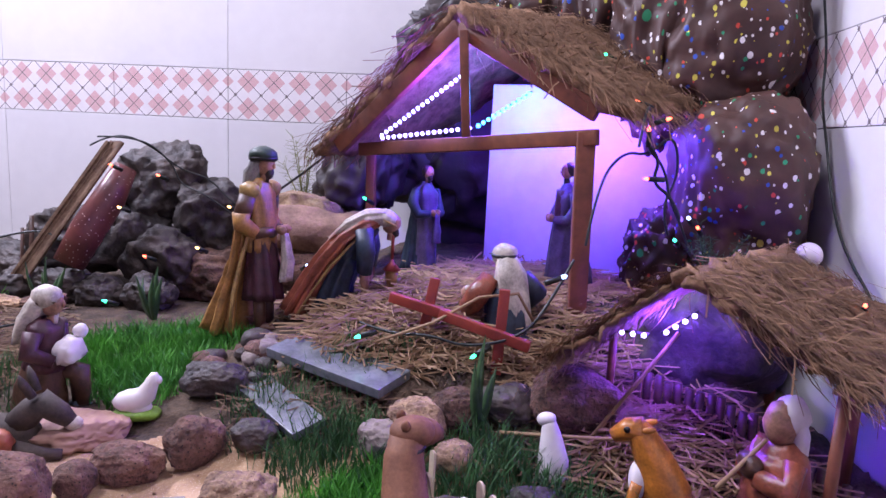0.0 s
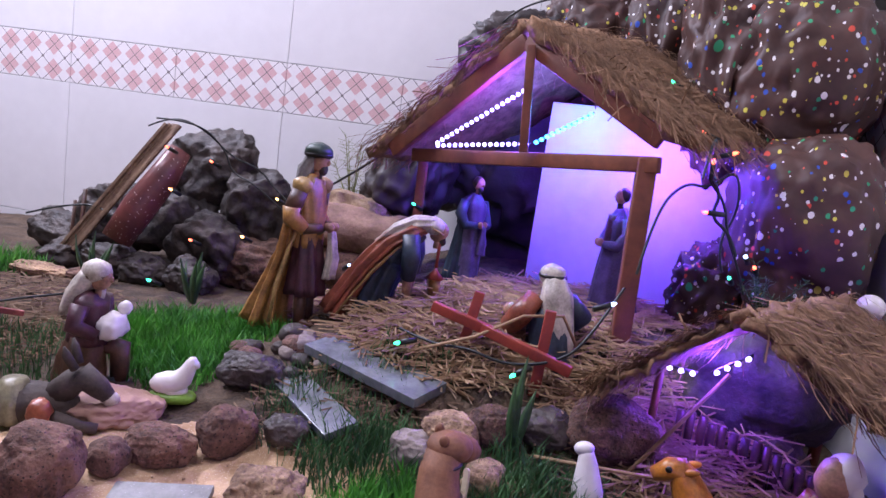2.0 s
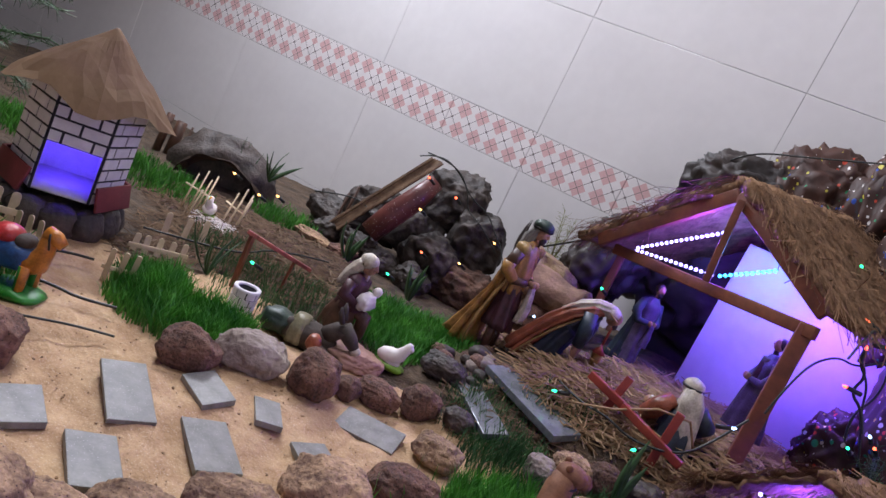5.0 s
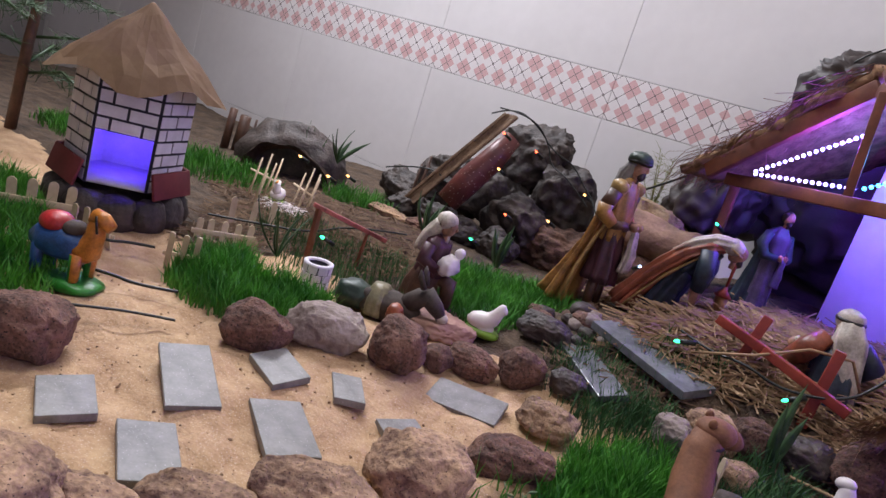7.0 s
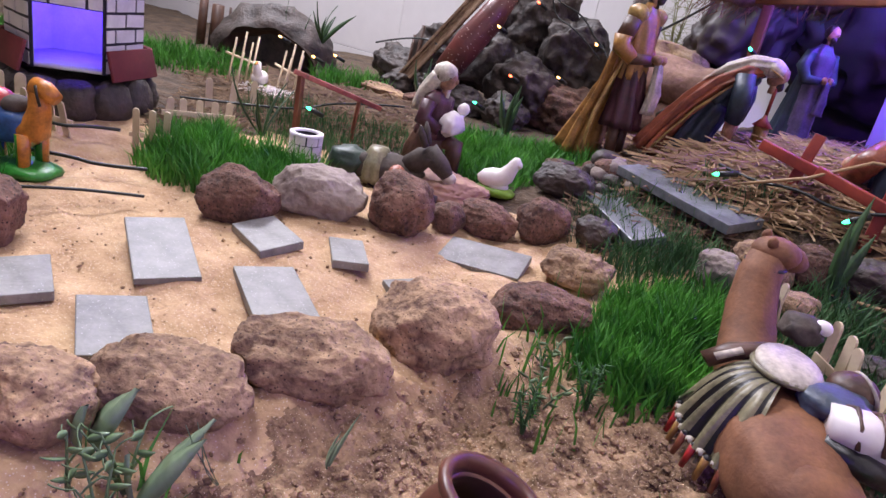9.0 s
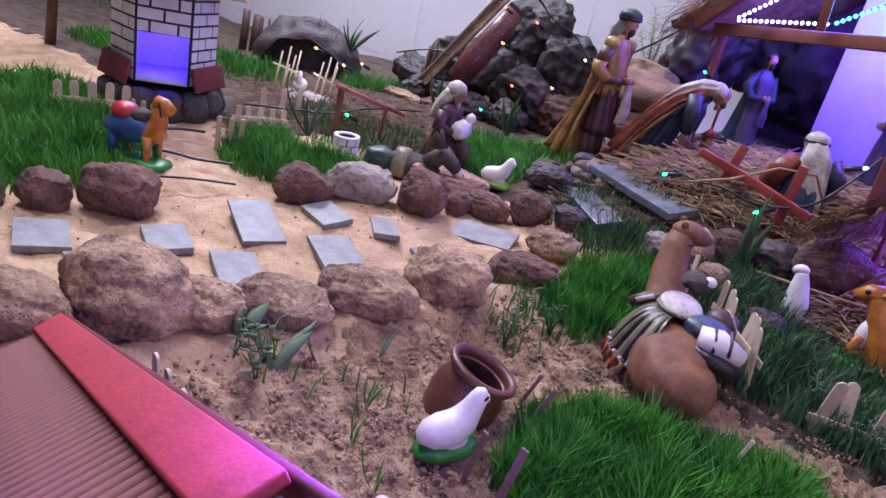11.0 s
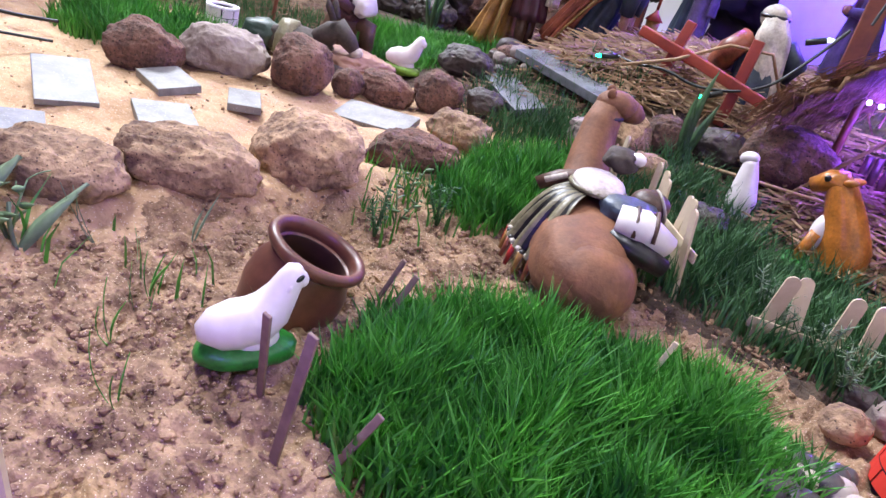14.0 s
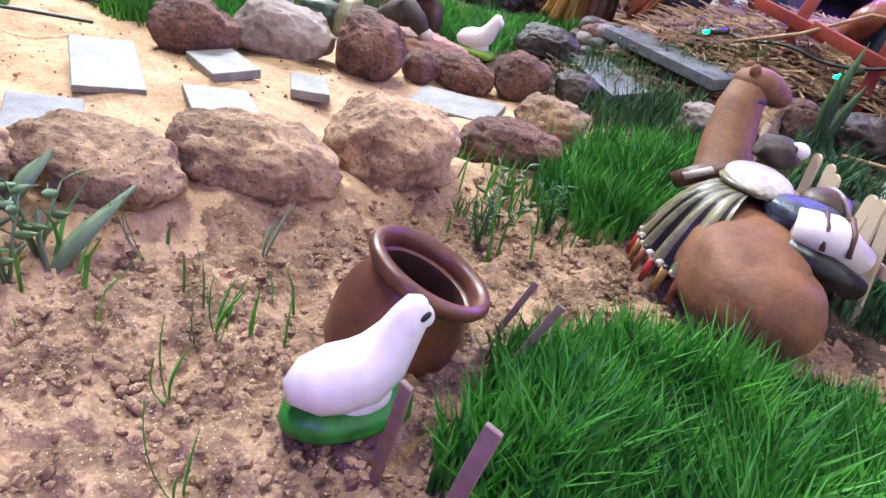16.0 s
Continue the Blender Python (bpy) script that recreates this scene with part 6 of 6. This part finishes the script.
# ---- loose clods and grit on the soil ----
def grit(name, count, region, r0, r1, m, label, seed):
    """Scattered crumbs, each a low uneven lump."""
    r = random.Random(seed)
    seed_bm = bmesh.new()
    bmesh.ops.create_icosphere(seed_bm, subdivisions=1, radius=1)
    base = [v.co.copy() for v in seed_bm.verts]
    faces = [[v.index for v in f.verts] for f in seed_bm.faces]
    seed_bm.free()
    vs, fs = [], []
    x0, x1, y0, y1 = region
    for _ in range(count):
        x, y = r.uniform(x0, x1), r.uniform(y0, y1)
        right = (x + 0.33) * 0.949 - (y - 0.03) * 0.316
        if m is SOIL and right < 0.05 + r.random() * 0.05:
            continue
        if m is SOIL and r.random() > 0.35 + 0.8 * noise.noise((x * 22, y * 22, 4.0)) + 0.3:
            continue
        k = r0 + (r1 - r0) * r.random() ** 3
        z = height(x, y) + 0.001
        n = len(vs)
        sx, sy, sz = k * r.uniform(0.7, 1.3), k * r.uniform(0.7, 1.3), k * r.uniform(0.5, 1.0)
        for c in base:
            j = 1 + r.uniform(-0.25, 0.25)
            vs.append((x + c.x * sx * j, y + c.y * sy * j, z + c.z * sz * j))
        fs += [[n + i for i in f] for f in faces]
    me = bpy.data.meshes.new(name)
    me.from_pydata(vs, [], fs)
    me.materials.append(m)
    tagged(new(name, me), label, "soil", "", "stuff")


grit("soil_clods", 15000, (-0.30, 0.16, -0.06, 0.36), 0.0006, 0.0030, SOIL, "loose crumbly clods of brown soil", 3)
grit("sand_grit", 1500, (-0.62, -0.05, 0.0, 0.52), 0.0005, 0.0016, ROCK_P, "coarse grit lying on the sand", 4)

# ---- the well ----
WX, WY = -0.535, 0.487
well = thing("well", (WX, WY, gz(WX, WY)), "small white round well with drawn black bricks", "well")
part("core", lathe(bmesh.new(), [(0.0165, 0.0), (0.0175, 0.030), (0.0140, 0.030), (0.0130, 0.010), (0.002, 0.009)], 30), INK, well)
for j in range(3):
    for k in range(8):
        a0, a1 = 2 * math.pi * (k + 0.5 * (j % 2)) / 8 + 0.05, 2 * math.pi * (k + 1 + 0.5 * (j % 2)) / 8 - 0.05
        bm = bmesh.new()
        rows = []
        for u in range(5):
            a = a0 + (a1 - a0) * u / 4
            rows.append([bm.verts.new((r * math.cos(a), r * math.sin(a), z)) for r, z in ((0.0172, 0.001 + j * 0.010), (0.0184, 0.001 + j * 0.010), (0.0188, 0.010 + j * 0.010), (0.0174, 0.010 + j * 0.010))])
        for r0, r1 in zip(rows, rows[1:]):
            for q in range(4):
                bm.faces.new((r0[q], r0[(q + 1) % 4], r1[(q + 1) % 4], r1[q]))
        bm.faces.new(rows[0])
        bm.faces.new(rows[-1][::-1])
        part("brick", bm, CARDWHITE, well, "", False)
part("rim", lathe(bmesh.new(), [(0.0190, 0.0305), (0.0190, 0.033), (0.0135, 0.033), (0.0135, 0.0305)], 30, cap=False), CARDWHITE, well)
frame_ = thing("hoist", (-0.602, 0.536, gz(-0.602, 0.536)), "red-brown post frame with a pink beam over the well", "hoist")
part("post", bar(bmesh.new(), (0, 0, -0.01), (-0.002, 0.002, 0.082), 0.007, 0.007, 0.0008, (1, 0, 0)), WOOD, frame_)
part("post", bar(bmesh.new(), (0.030, 0.070, -0.01), (0.034, 0.072, 0.058), 0.004, 0.004, 0.0006, (1, 0, 0)), WOOD, frame_)
part("beam", bar(bmesh.new(), (-0.006, -0.006, 0.086), (0.050, 0.098, 0.052), 0.006, 0.006, 0.0008), paint("pink_red_paint", (0.50, 0.13, 0.11)), frame_, "pinkish red beam")

# ---- under the tower, the cave and the back posts ----
for k in range(12):
    a = 2 * math.pi * k / 12
    x, y = HX + 0.070 * math.cos(a), HY + 0.070 * math.sin(a)
    rock((x, y, gz(x, y) - 0.004), 0.026, 0.020, 0.026, ROCK_D, k * 2.3, math.degrees(a) + 90, "rock", "dark stone in the plinth under the tower", "tower plinth", 3)
rock((HX, HY, gz(HX, HY) - 0.014), 0.066, 0.066, 0.026, ROCK_D, 9.9, 0, "rock", "flat dark stone under the tower", "tower plinth", 4, 0.2, 0.05)
bm = bmesh.new()
rows = []
for j in range(15):
    v = j / 14
    row = []
    for i in range(25):
        a = math.pi * i / 24
        k = 1 + 0.16 * noise.noise((math.cos(a) * 2, math.sin(a) * 2, v * 3 + 2))
        r = 0.068 * k * (1 - 0.65 * v ** 3)
        row.append(bm.verts.new((1.25 * r * math.cos(a), v * 0.13, r * math.sin(a) * 1.0 * (1 - 0.25 * v))))
    rows.append(row)
for r0, r1 in zip(rows, rows[1:]):
    for i in range(24):
        bm.faces.new((r0[i], r0[i + 1], r1[i + 1], r1[i]))
bmesh.ops.solidify(bm, geom=bm.faces[:], thickness=0.012)
cave = part("bark_cave", bm, mat("cave_bark", (0.085, 0.044, 0.024), (0.022, 0.012, 0.008), 22, 0.9, 1.0, 0.004))
cave.matrix_world = pose(-0.975, 0.815, gz(-0.975, 0.815) + 0.004, 0, 0, 40)
tagged(cave, "hollow brown bark cave on the grass", "cave")
bm = lump(bmesh.new(), 0.11, 0.06, 0.10, None, 0.2, 1.5, 3.0, 4)
ob = part("rock", bm, ROCK_D)
ob.matrix_world = pose(-1.06, 0.915, 0.02, 0, 0, 40)
tagged(ob, "dark rock behind the bark cave", "stone")
for x, y, h, w in ((-1.235, 0.870, 0.095, 0.010), (-1.215, 0.890, 0.085, 0.014), (-1.19, 0.90, 0.08, 0.003), (-0.790, 1.02, 0.125, 0.004), (-0.800, 1.01, 0.105, 0.003), (-1.34, 0.75, 0.08, 0.004)):
    ob = part("stake", rod(bmesh.new(), (0, 0, -0.02), (0.008, 0.0, h), w, w * 0.9, 7), BROWNP)
    ob.location = (x, y, gz(x, y))
    tagged(ob, "dark wooden stake standing at the back", "stake", "stakes")
fir = thing("fir_branch", (-1.22, 0.42, gz(-1.22, 0.42)), "dark green artificial fir branch behind the tower", "plant")
part("stem", tube(bmesh.new(), [(0, 0, -0.01), (0.02, 0, 0.15), (0.01, 0.02, 0.30), (0.03, 0.03, 0.42)], [0.010, 0.009, 0.007, 0.004], 8), BROWNP, fir)
r = random.Random(5)
for k in range(16):
    a, z = 2.4 * k, 0.10 + 0.020 * k
    l = 0.17 - 0.004 * k
    d = Vector((math.cos(a), math.sin(a), 0.25)) * l
    bm = tube(bmesh.new(), [(0.015, 0.01, z), tuple(Vector((0.015, 0.01, z)) + d * 0.6), tuple(Vector((0.015, 0.01, z)) + d + Vector((0, 0, -0.03)))], [0.003, 0.002, 0.001], 5)
    for j in range(60):
        p = Vector((0.015, 0.01, z)) + d * (0.15 + 0.85 * j / 60) + Vector((0, 0, -0.03 * (j / 60) ** 2))
        q = Vector((r.gauss(0, 1), r.gauss(0, 1), r.gauss(0, 0.7))).normalized() * 0.026
        rod(bm, p, p + q, 0.0010, 0.0004, 3)
    part("branch", bm, LEAF, fir)

# ---- the red brick cup ----
cup = thing("brick_cup", (0.226, 0.290, gz(0.226, 0.29)), "red paper cup with drawn black brick lines and green lining", "cup")
CUPRED = mat("red_card", (0.68, 0.045, 0.02), (0.55, 0.03, 0.015), 25, 0.6, 0.1, vary=0.06)
tilt = pose(0, 0, 0, 0, 5, 0)
part("wall", lathe(bmesh.new(), [(0.029, 0.0), (0.029, 0.064), (0.0275, 0.064), (0.0275, 0.004), (0.002, 0.003)], 36, tilt), INK, cup)
for j in range(6):
    for k in range(9):
        a0, a1 = 2 * math.pi * (k + 0.5 * (j % 2)) / 9 + 0.025, 2 * math.pi * (k + 1 + 0.5 * (j % 2)) / 9 - 0.025
        bm = bmesh.new()
        rows = []
        for u in range(6):
            a = a0 + (a1 - a0) * u / 5
            rows.append([bm.verts.new(tilt @ Vector((q * math.cos(a), q * math.sin(a), z))) for q, z in ((0.0289, 0.0006 + j * 0.0107), (0.0295, 0.0006 + j * 0.0107), (0.0295, 0.0100 + j * 0.0107), (0.0289, 0.0100 + j * 0.0107))])
        for r0, r1 in zip(rows, rows[1:]):
            for q in range(4):
                bm.faces.new((r0[q], r0[(q + 1) % 4], r1[(q + 1) % 4], r1[q]))
        bm.faces.new(rows[0])
        bm.faces.new(rows[-1][::-1])
        part("brick", bm, CUPRED, cup, "", False)
part("lining", lathe(bmesh.new(), [(0.0272, 0.010), (0.0272, 0.050), (0.0262, 0.050), (0.0255, 0.012)], 30, tilt), MEADOW, cup, "bright green lining")
picket_fence((0.262, 0.272), (0.285, 0.290), 2, 0.0100, 0.100, "tall craft sticks leaning on the red cup", (), -14, 5, 15)

# ---- the red-roofed hut in front ----
RIB = mat("corrugated_card", (0.22, 0.075, 0.055), (0.14, 0.045, 0.036), 40, 0.75, 0.2)
# the same card, much darker: shade between the ribs put into the colour
RIBSHADE = mat("card_groove_shade", (0.05, 0.016, 0.013), (0.03, 0.010, 0.009), 40, 0.8, 0.2)
REDTRIM = mat("red_felt", (0.46, 0.035, 0.05), (0.34, 0.025, 0.04), 70, 0.7, 0.3)
HP, HE, HG = Vector((-0.100, -0.097, 0.117)), Vector((0.859, -0.306, 0.411)), Vector((-0.30, -0.85, -0.35))
HE.normalize()
HN = HG.cross(HE).normalized()
HS = HN.cross(HE).normalized()
if HN.z < 0:
    HN = -HN
if HS.y < 0:
    HS = -HS
base = Vector((-0.16, -0.12, gz(-0.16, -0.12)))
hut = thing("red_hut", tuple(base), "small hut with corrugated brown card roof and red felt edge", "hut")


def hp(along, in_, up):
    """A point on the hut's roof: along the red edge, up the slope, above the card."""
    return HP + HE * along + HS * in_ + HN * up - base


# dark sheet under the ribs, so that the gaps look shaded
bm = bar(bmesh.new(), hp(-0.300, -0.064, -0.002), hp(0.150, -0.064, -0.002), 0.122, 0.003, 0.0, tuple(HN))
roof = part("roof", bm, RIBSHADE, hut, "ribbed brown card roof", False)
bm = rod(bmesh.new(), tuple(HS * -0.062), tuple(HS * 0.060), 0.0027, 0.0027, 8)
rib = bpy.data.meshes.new("rib")
bm.to_mesh(rib)
bm.free()
rib.materials.append(RIB)
rib.shade_smooth()
for k in range(66):
    ob = new("rib", rib)
    ob.parent = roof
    ob.location = hp(-0.296 + 0.0068 * k, -0.064, 0.0)
part("edge_trim", bar(bmesh.new(), hp(-0.305, -0.0095, 0.0042), hp(0.122, -0.0095, 0.0042), 0.019, 0.004, 0.001, tuple(HN)), REDTRIM, hut, "red felt edge")
part("front_trim", bar(bmesh.new(), hp(-0.305, 0.002, -0.004), hp(0.152, 0.002, -0.004), 0.003, 0.014, 0.001, tuple(HN)), MAROON, hut)
for x, in_ in ((-0.17, -0.02), (0.10, -0.02), (-0.17, -0.11), (0.10, -0.11)):
    top = hp(x, in_, -0.004)
    part("post", bar(bmesh.new(), (top.x, top.y, gz(top.x + base.x, top.y + base.y) - base.z - 0.01), tuple(top), 0.007, 0.007, 0.0008, (1, 0, 0)), WOOD, hut)
for k in range(3):
    strip(hut, "led_strip", [tuple(hp(0.128, -0.008 - 0.011 * k, 0.005)), tuple(hp(0.149, -0.007 - 0.011 * k, 0.005))], 0.007, LED_C, 0.0026)

# ---- strings of lights ----


def cable(pts, label, r=0.0016):
    d = bpy.data.curves.new("light_cable", "CURVE")
    d.dimensions, d.bevel_depth, d.bevel_resolution, d.resolution_u = "3D", r, 2, 8
    sp_ = d.splines.new("NURBS")
    sp_.points.add(len(pts) - 1)
    for q, c in zip(sp_.points, pts):
        q.co = (*c, 1)
    sp_.use_endpoint_u, sp_.order_u = True, 3
    d.materials.append(CABLE)
    tmp = bpy.data.objects.new("tmp", d)
    me = bpy.data.meshes.new_from_object(tmp)
    me.name = "light_cable"
    bpy.data.objects.remove(tmp)
    return tagged(new("light_cable", me), label, "cable", "light strings")


def bulb(at, to, m, label):
    t = thing("light_bulb", at, label, "bulb", "string bulbs")
    d = (Vector(to) - Vector(at)).normalized()
    part("socket", rod(bmesh.new(), (0, 0, 0), tuple(d * 0.018), 0.0032, 0.0030, 8), CABLE, t)
    part("lamp", tube(bmesh.new(), [tuple(d * 0.017), tuple(d * 0.021), tuple(d * 0.024)], [0.0018, 0.0020, 0.0006], 8), m, t)


cable([(0.145, 0.72, 0.31), (0.155, 0.75, 0.36), (0.17, 0.80, 0.345), (0.165, 0.79, 0.31), (0.19, 0.80, 0.29), (0.20, 0.80, 0.25), (0.215, 0.79, 0.22), (0.225, 0.78, 0.19)], "tangled dark green light cable hanging from the roof")
cable([(0.10, 0.73, 0.20), (0.11, 0.75, 0.27), (0.14, 0.78, 0.305), (0.17, 0.80, 0.30), (0.20, 0.81, 0.33), (0.21, 0.81, 0.28), (0.19, 0.80, 0.24), (0.20, 0.79, 0.21)], "tangled dark green light cable hanging from the roof")
cable([(0.165, 0.79, 0.315), (0.185, 0.795, 0.30), (0.175, 0.79, 0.27), (0.20, 0.79, 0.255), (0.21, 0.785, 0.23)], "tangled dark green light cable hanging from the roof", 0.002)
cable([(0.365, 0.90, 0.60), (0.378, 0.89, 0.50), (0.386, 0.88, 0.43), (0.382, 0.87, 0.38), (0.390, 0.86, 0.33), (0.388, 0.82, 0.26), (0.380, 0.76, 0.21), (0.385, 0.68, 0.16), (0.39, 0.64, 0.10)], "dark light cable down the edge of the paper mountain")
cable([(0.085, 0.69, 0.19), (0.06, 0.66, 0.145), (0.035, 0.645, 0.115), (-0.02, 0.645, 0.10), (-0.06, 0.65, 0.11), (-0.10, 0.67, 0.10), (-0.14, 0.69, 0.105)], "dark light cable trailing over the straw")
cable([(-0.68, 1.03, 0.27), (-0.635, 1.03, 0.295), (-0.585, 1.05, 0.275), (-0.545, 1.07, 0.235), (-0.50, 1.08, 0.225), (-0.465, 1.08, 0.19), (-0.44, 1.08, 0.175), (-0.40, 1.05, 0.13)], "dark light cable looped over the rock pile", 0.0014)
cable([(-0.66, 1.02, 0.285), (-0.60, 1.04, 0.29), (-0.555, 1.06, 0.25), (-0.54, 1.06, 0.21), (-0.49, 1.05, 0.20), (-0.44, 1.06, 0.16)], "dark light cable looped over the rock pile", 0.0014)
cable([(-0.36, 1.04, 0.215), (-0.30, 1.02, 0.255), (-0.25, 0.98, 0.29)], "dark stick-like cable beside the roof", 0.002)
cable([(-0.24, 1.20, 0.33), (-0.22, 1.20, 0.41), (-0.17, 1.20, 0.47), (-0.12, 1.16, 0.55), (0.0, 1.15, 0.585), (0.12, 1.12, 0.62)], "dark light cable along the mountain top")
cable([(-0.85, 0.97, 0.10), (-0.80, 0.98, 0.12), (-0.74, 1.0, 0.13), (-0.70, 0.98, 0.11), (-0.66, 0.97, 0.12)], "dark light cable on the rocks")
cable([(-0.74, 0.47, 0.03), (-0.70, 0.53, 0.03), (-0.66, 0.60, 0.03), (-0.68, 0.70, 0.035), (-0.62, 0.78, 0.04)], "dark light cable lying on the ground")
cable([(-0.72, 0.27, 0.022), (-0.68, 0.29, 0.018), (-0.67, 0.315, 0.020), (-0.655, 0.34, 0.018)], "dark light cable half buried in the sand", 0.0018)
cable([(-0.62, 0.235, 0.016), (-0.59, 0.255, 0.017), (-0.57, 0.265, 0.014), (-0.54, 0.295, 0.016)], "dark light cable half buried in the sand", 0.0018)
cable([(-0.55, 0.18, 0.012), (-0.53, 0.205, 0.014), (-0.515, 0.235, 0.012), (-0.49, 0.26, 0.012)], "dark light cable half buried in the sand", 0.0014)
bulb((0.165, 0.775, 0.335), (0.19, 0.765, 0.345), LED_R, "string bulb with a black socket glowing red")
bulb((0.165, 0.775, 0.31), (0.162, 0.77, 0.345), LED_R, "string bulb with a black socket glowing red")
bulb((0.185, 0.77, 0.275), (0.145, 0.765, 0.275), LED_R, "string bulb with a black socket glowing red")
bulb((0.17, 0.80, 0.355), (0.14, 0.79, 0.365), LED_R, "string bulb with a black socket glowing red")
bulb((0.14, 0.93, 0.425), (0.12, 0.91, 0.43), LED_G, "string bulb with a black socket glowing green")
bulb((-0.115, 0.66, 0.105), (-0.135, 0.65, 0.10), LED_G, "string bulb with a black socket glowing green")
bulb((0.005, 0.640, 0.105), (-0.008, 0.632, 0.098), LED_G, "string bulb with a black socket glowing green")
bulb((0.055, 0.655, 0.17), (0.075, 0.66, 0.178), LED_B, "string bulb with a black socket glowing ice blue")
bulb((-0.275, 0.90, 0.115), (-0.262, 0.885, 0.125), LED_B, "string bulb with a black socket glowing ice blue")
for x, y, z, m, word in ((-0.60, 0.99, 0.235, LED_R, "red"), (-0.545, 1.03, 0.22, LED_R, "red"), (-0.585, 0.985, 0.17, LED_A, "amber"), (-0.53, 0.96, 0.10, LED_R, "red"), (-0.455, 0.98, 0.115, LED_A, "amber"), (-0.43, 1.04, 0.175, LED_A, "amber"),
                         (-0.505, 0.82, 0.065, LED_G, "green"), (-0.578, 0.555, 0.045, LED_G, "green"), (-0.865, 0.85, 0.055, LED_A, "amber"), (-0.90, 0.80, 0.08, LED_A, "amber"), (-0.86, 0.90, 0.06, LED_A, "amber"),
                         (0.225, 0.79, 0.225, LED_B, "ice blue"), (0.235, 0.785, 0.215, LED_R, "red"), (0.21, 0.78, 0.20, LED_G, "green"), (-0.175, 0.90, 0.215, LED_G, "green"), (0.30, 0.62, 0.125, LED_B, "ice blue"), (0.36, 0.66, 0.165, LED_R, "red")):
    bulb((x, y, z), (x - 0.006, y - 0.012, z + 0.006), m, "string bulb with a black socket glowing " + word)
bm = bmesh.new()
bmesh.ops.create_uvsphere(bm, u_segments=24, v_segments=16, radius=0.0135)
ob = part("bauble", bm, CHALK)
ob.location = (0.335, 0.735, 0.205)
tagged(ob, "pearly white bauble at the mountain foot", "bauble")
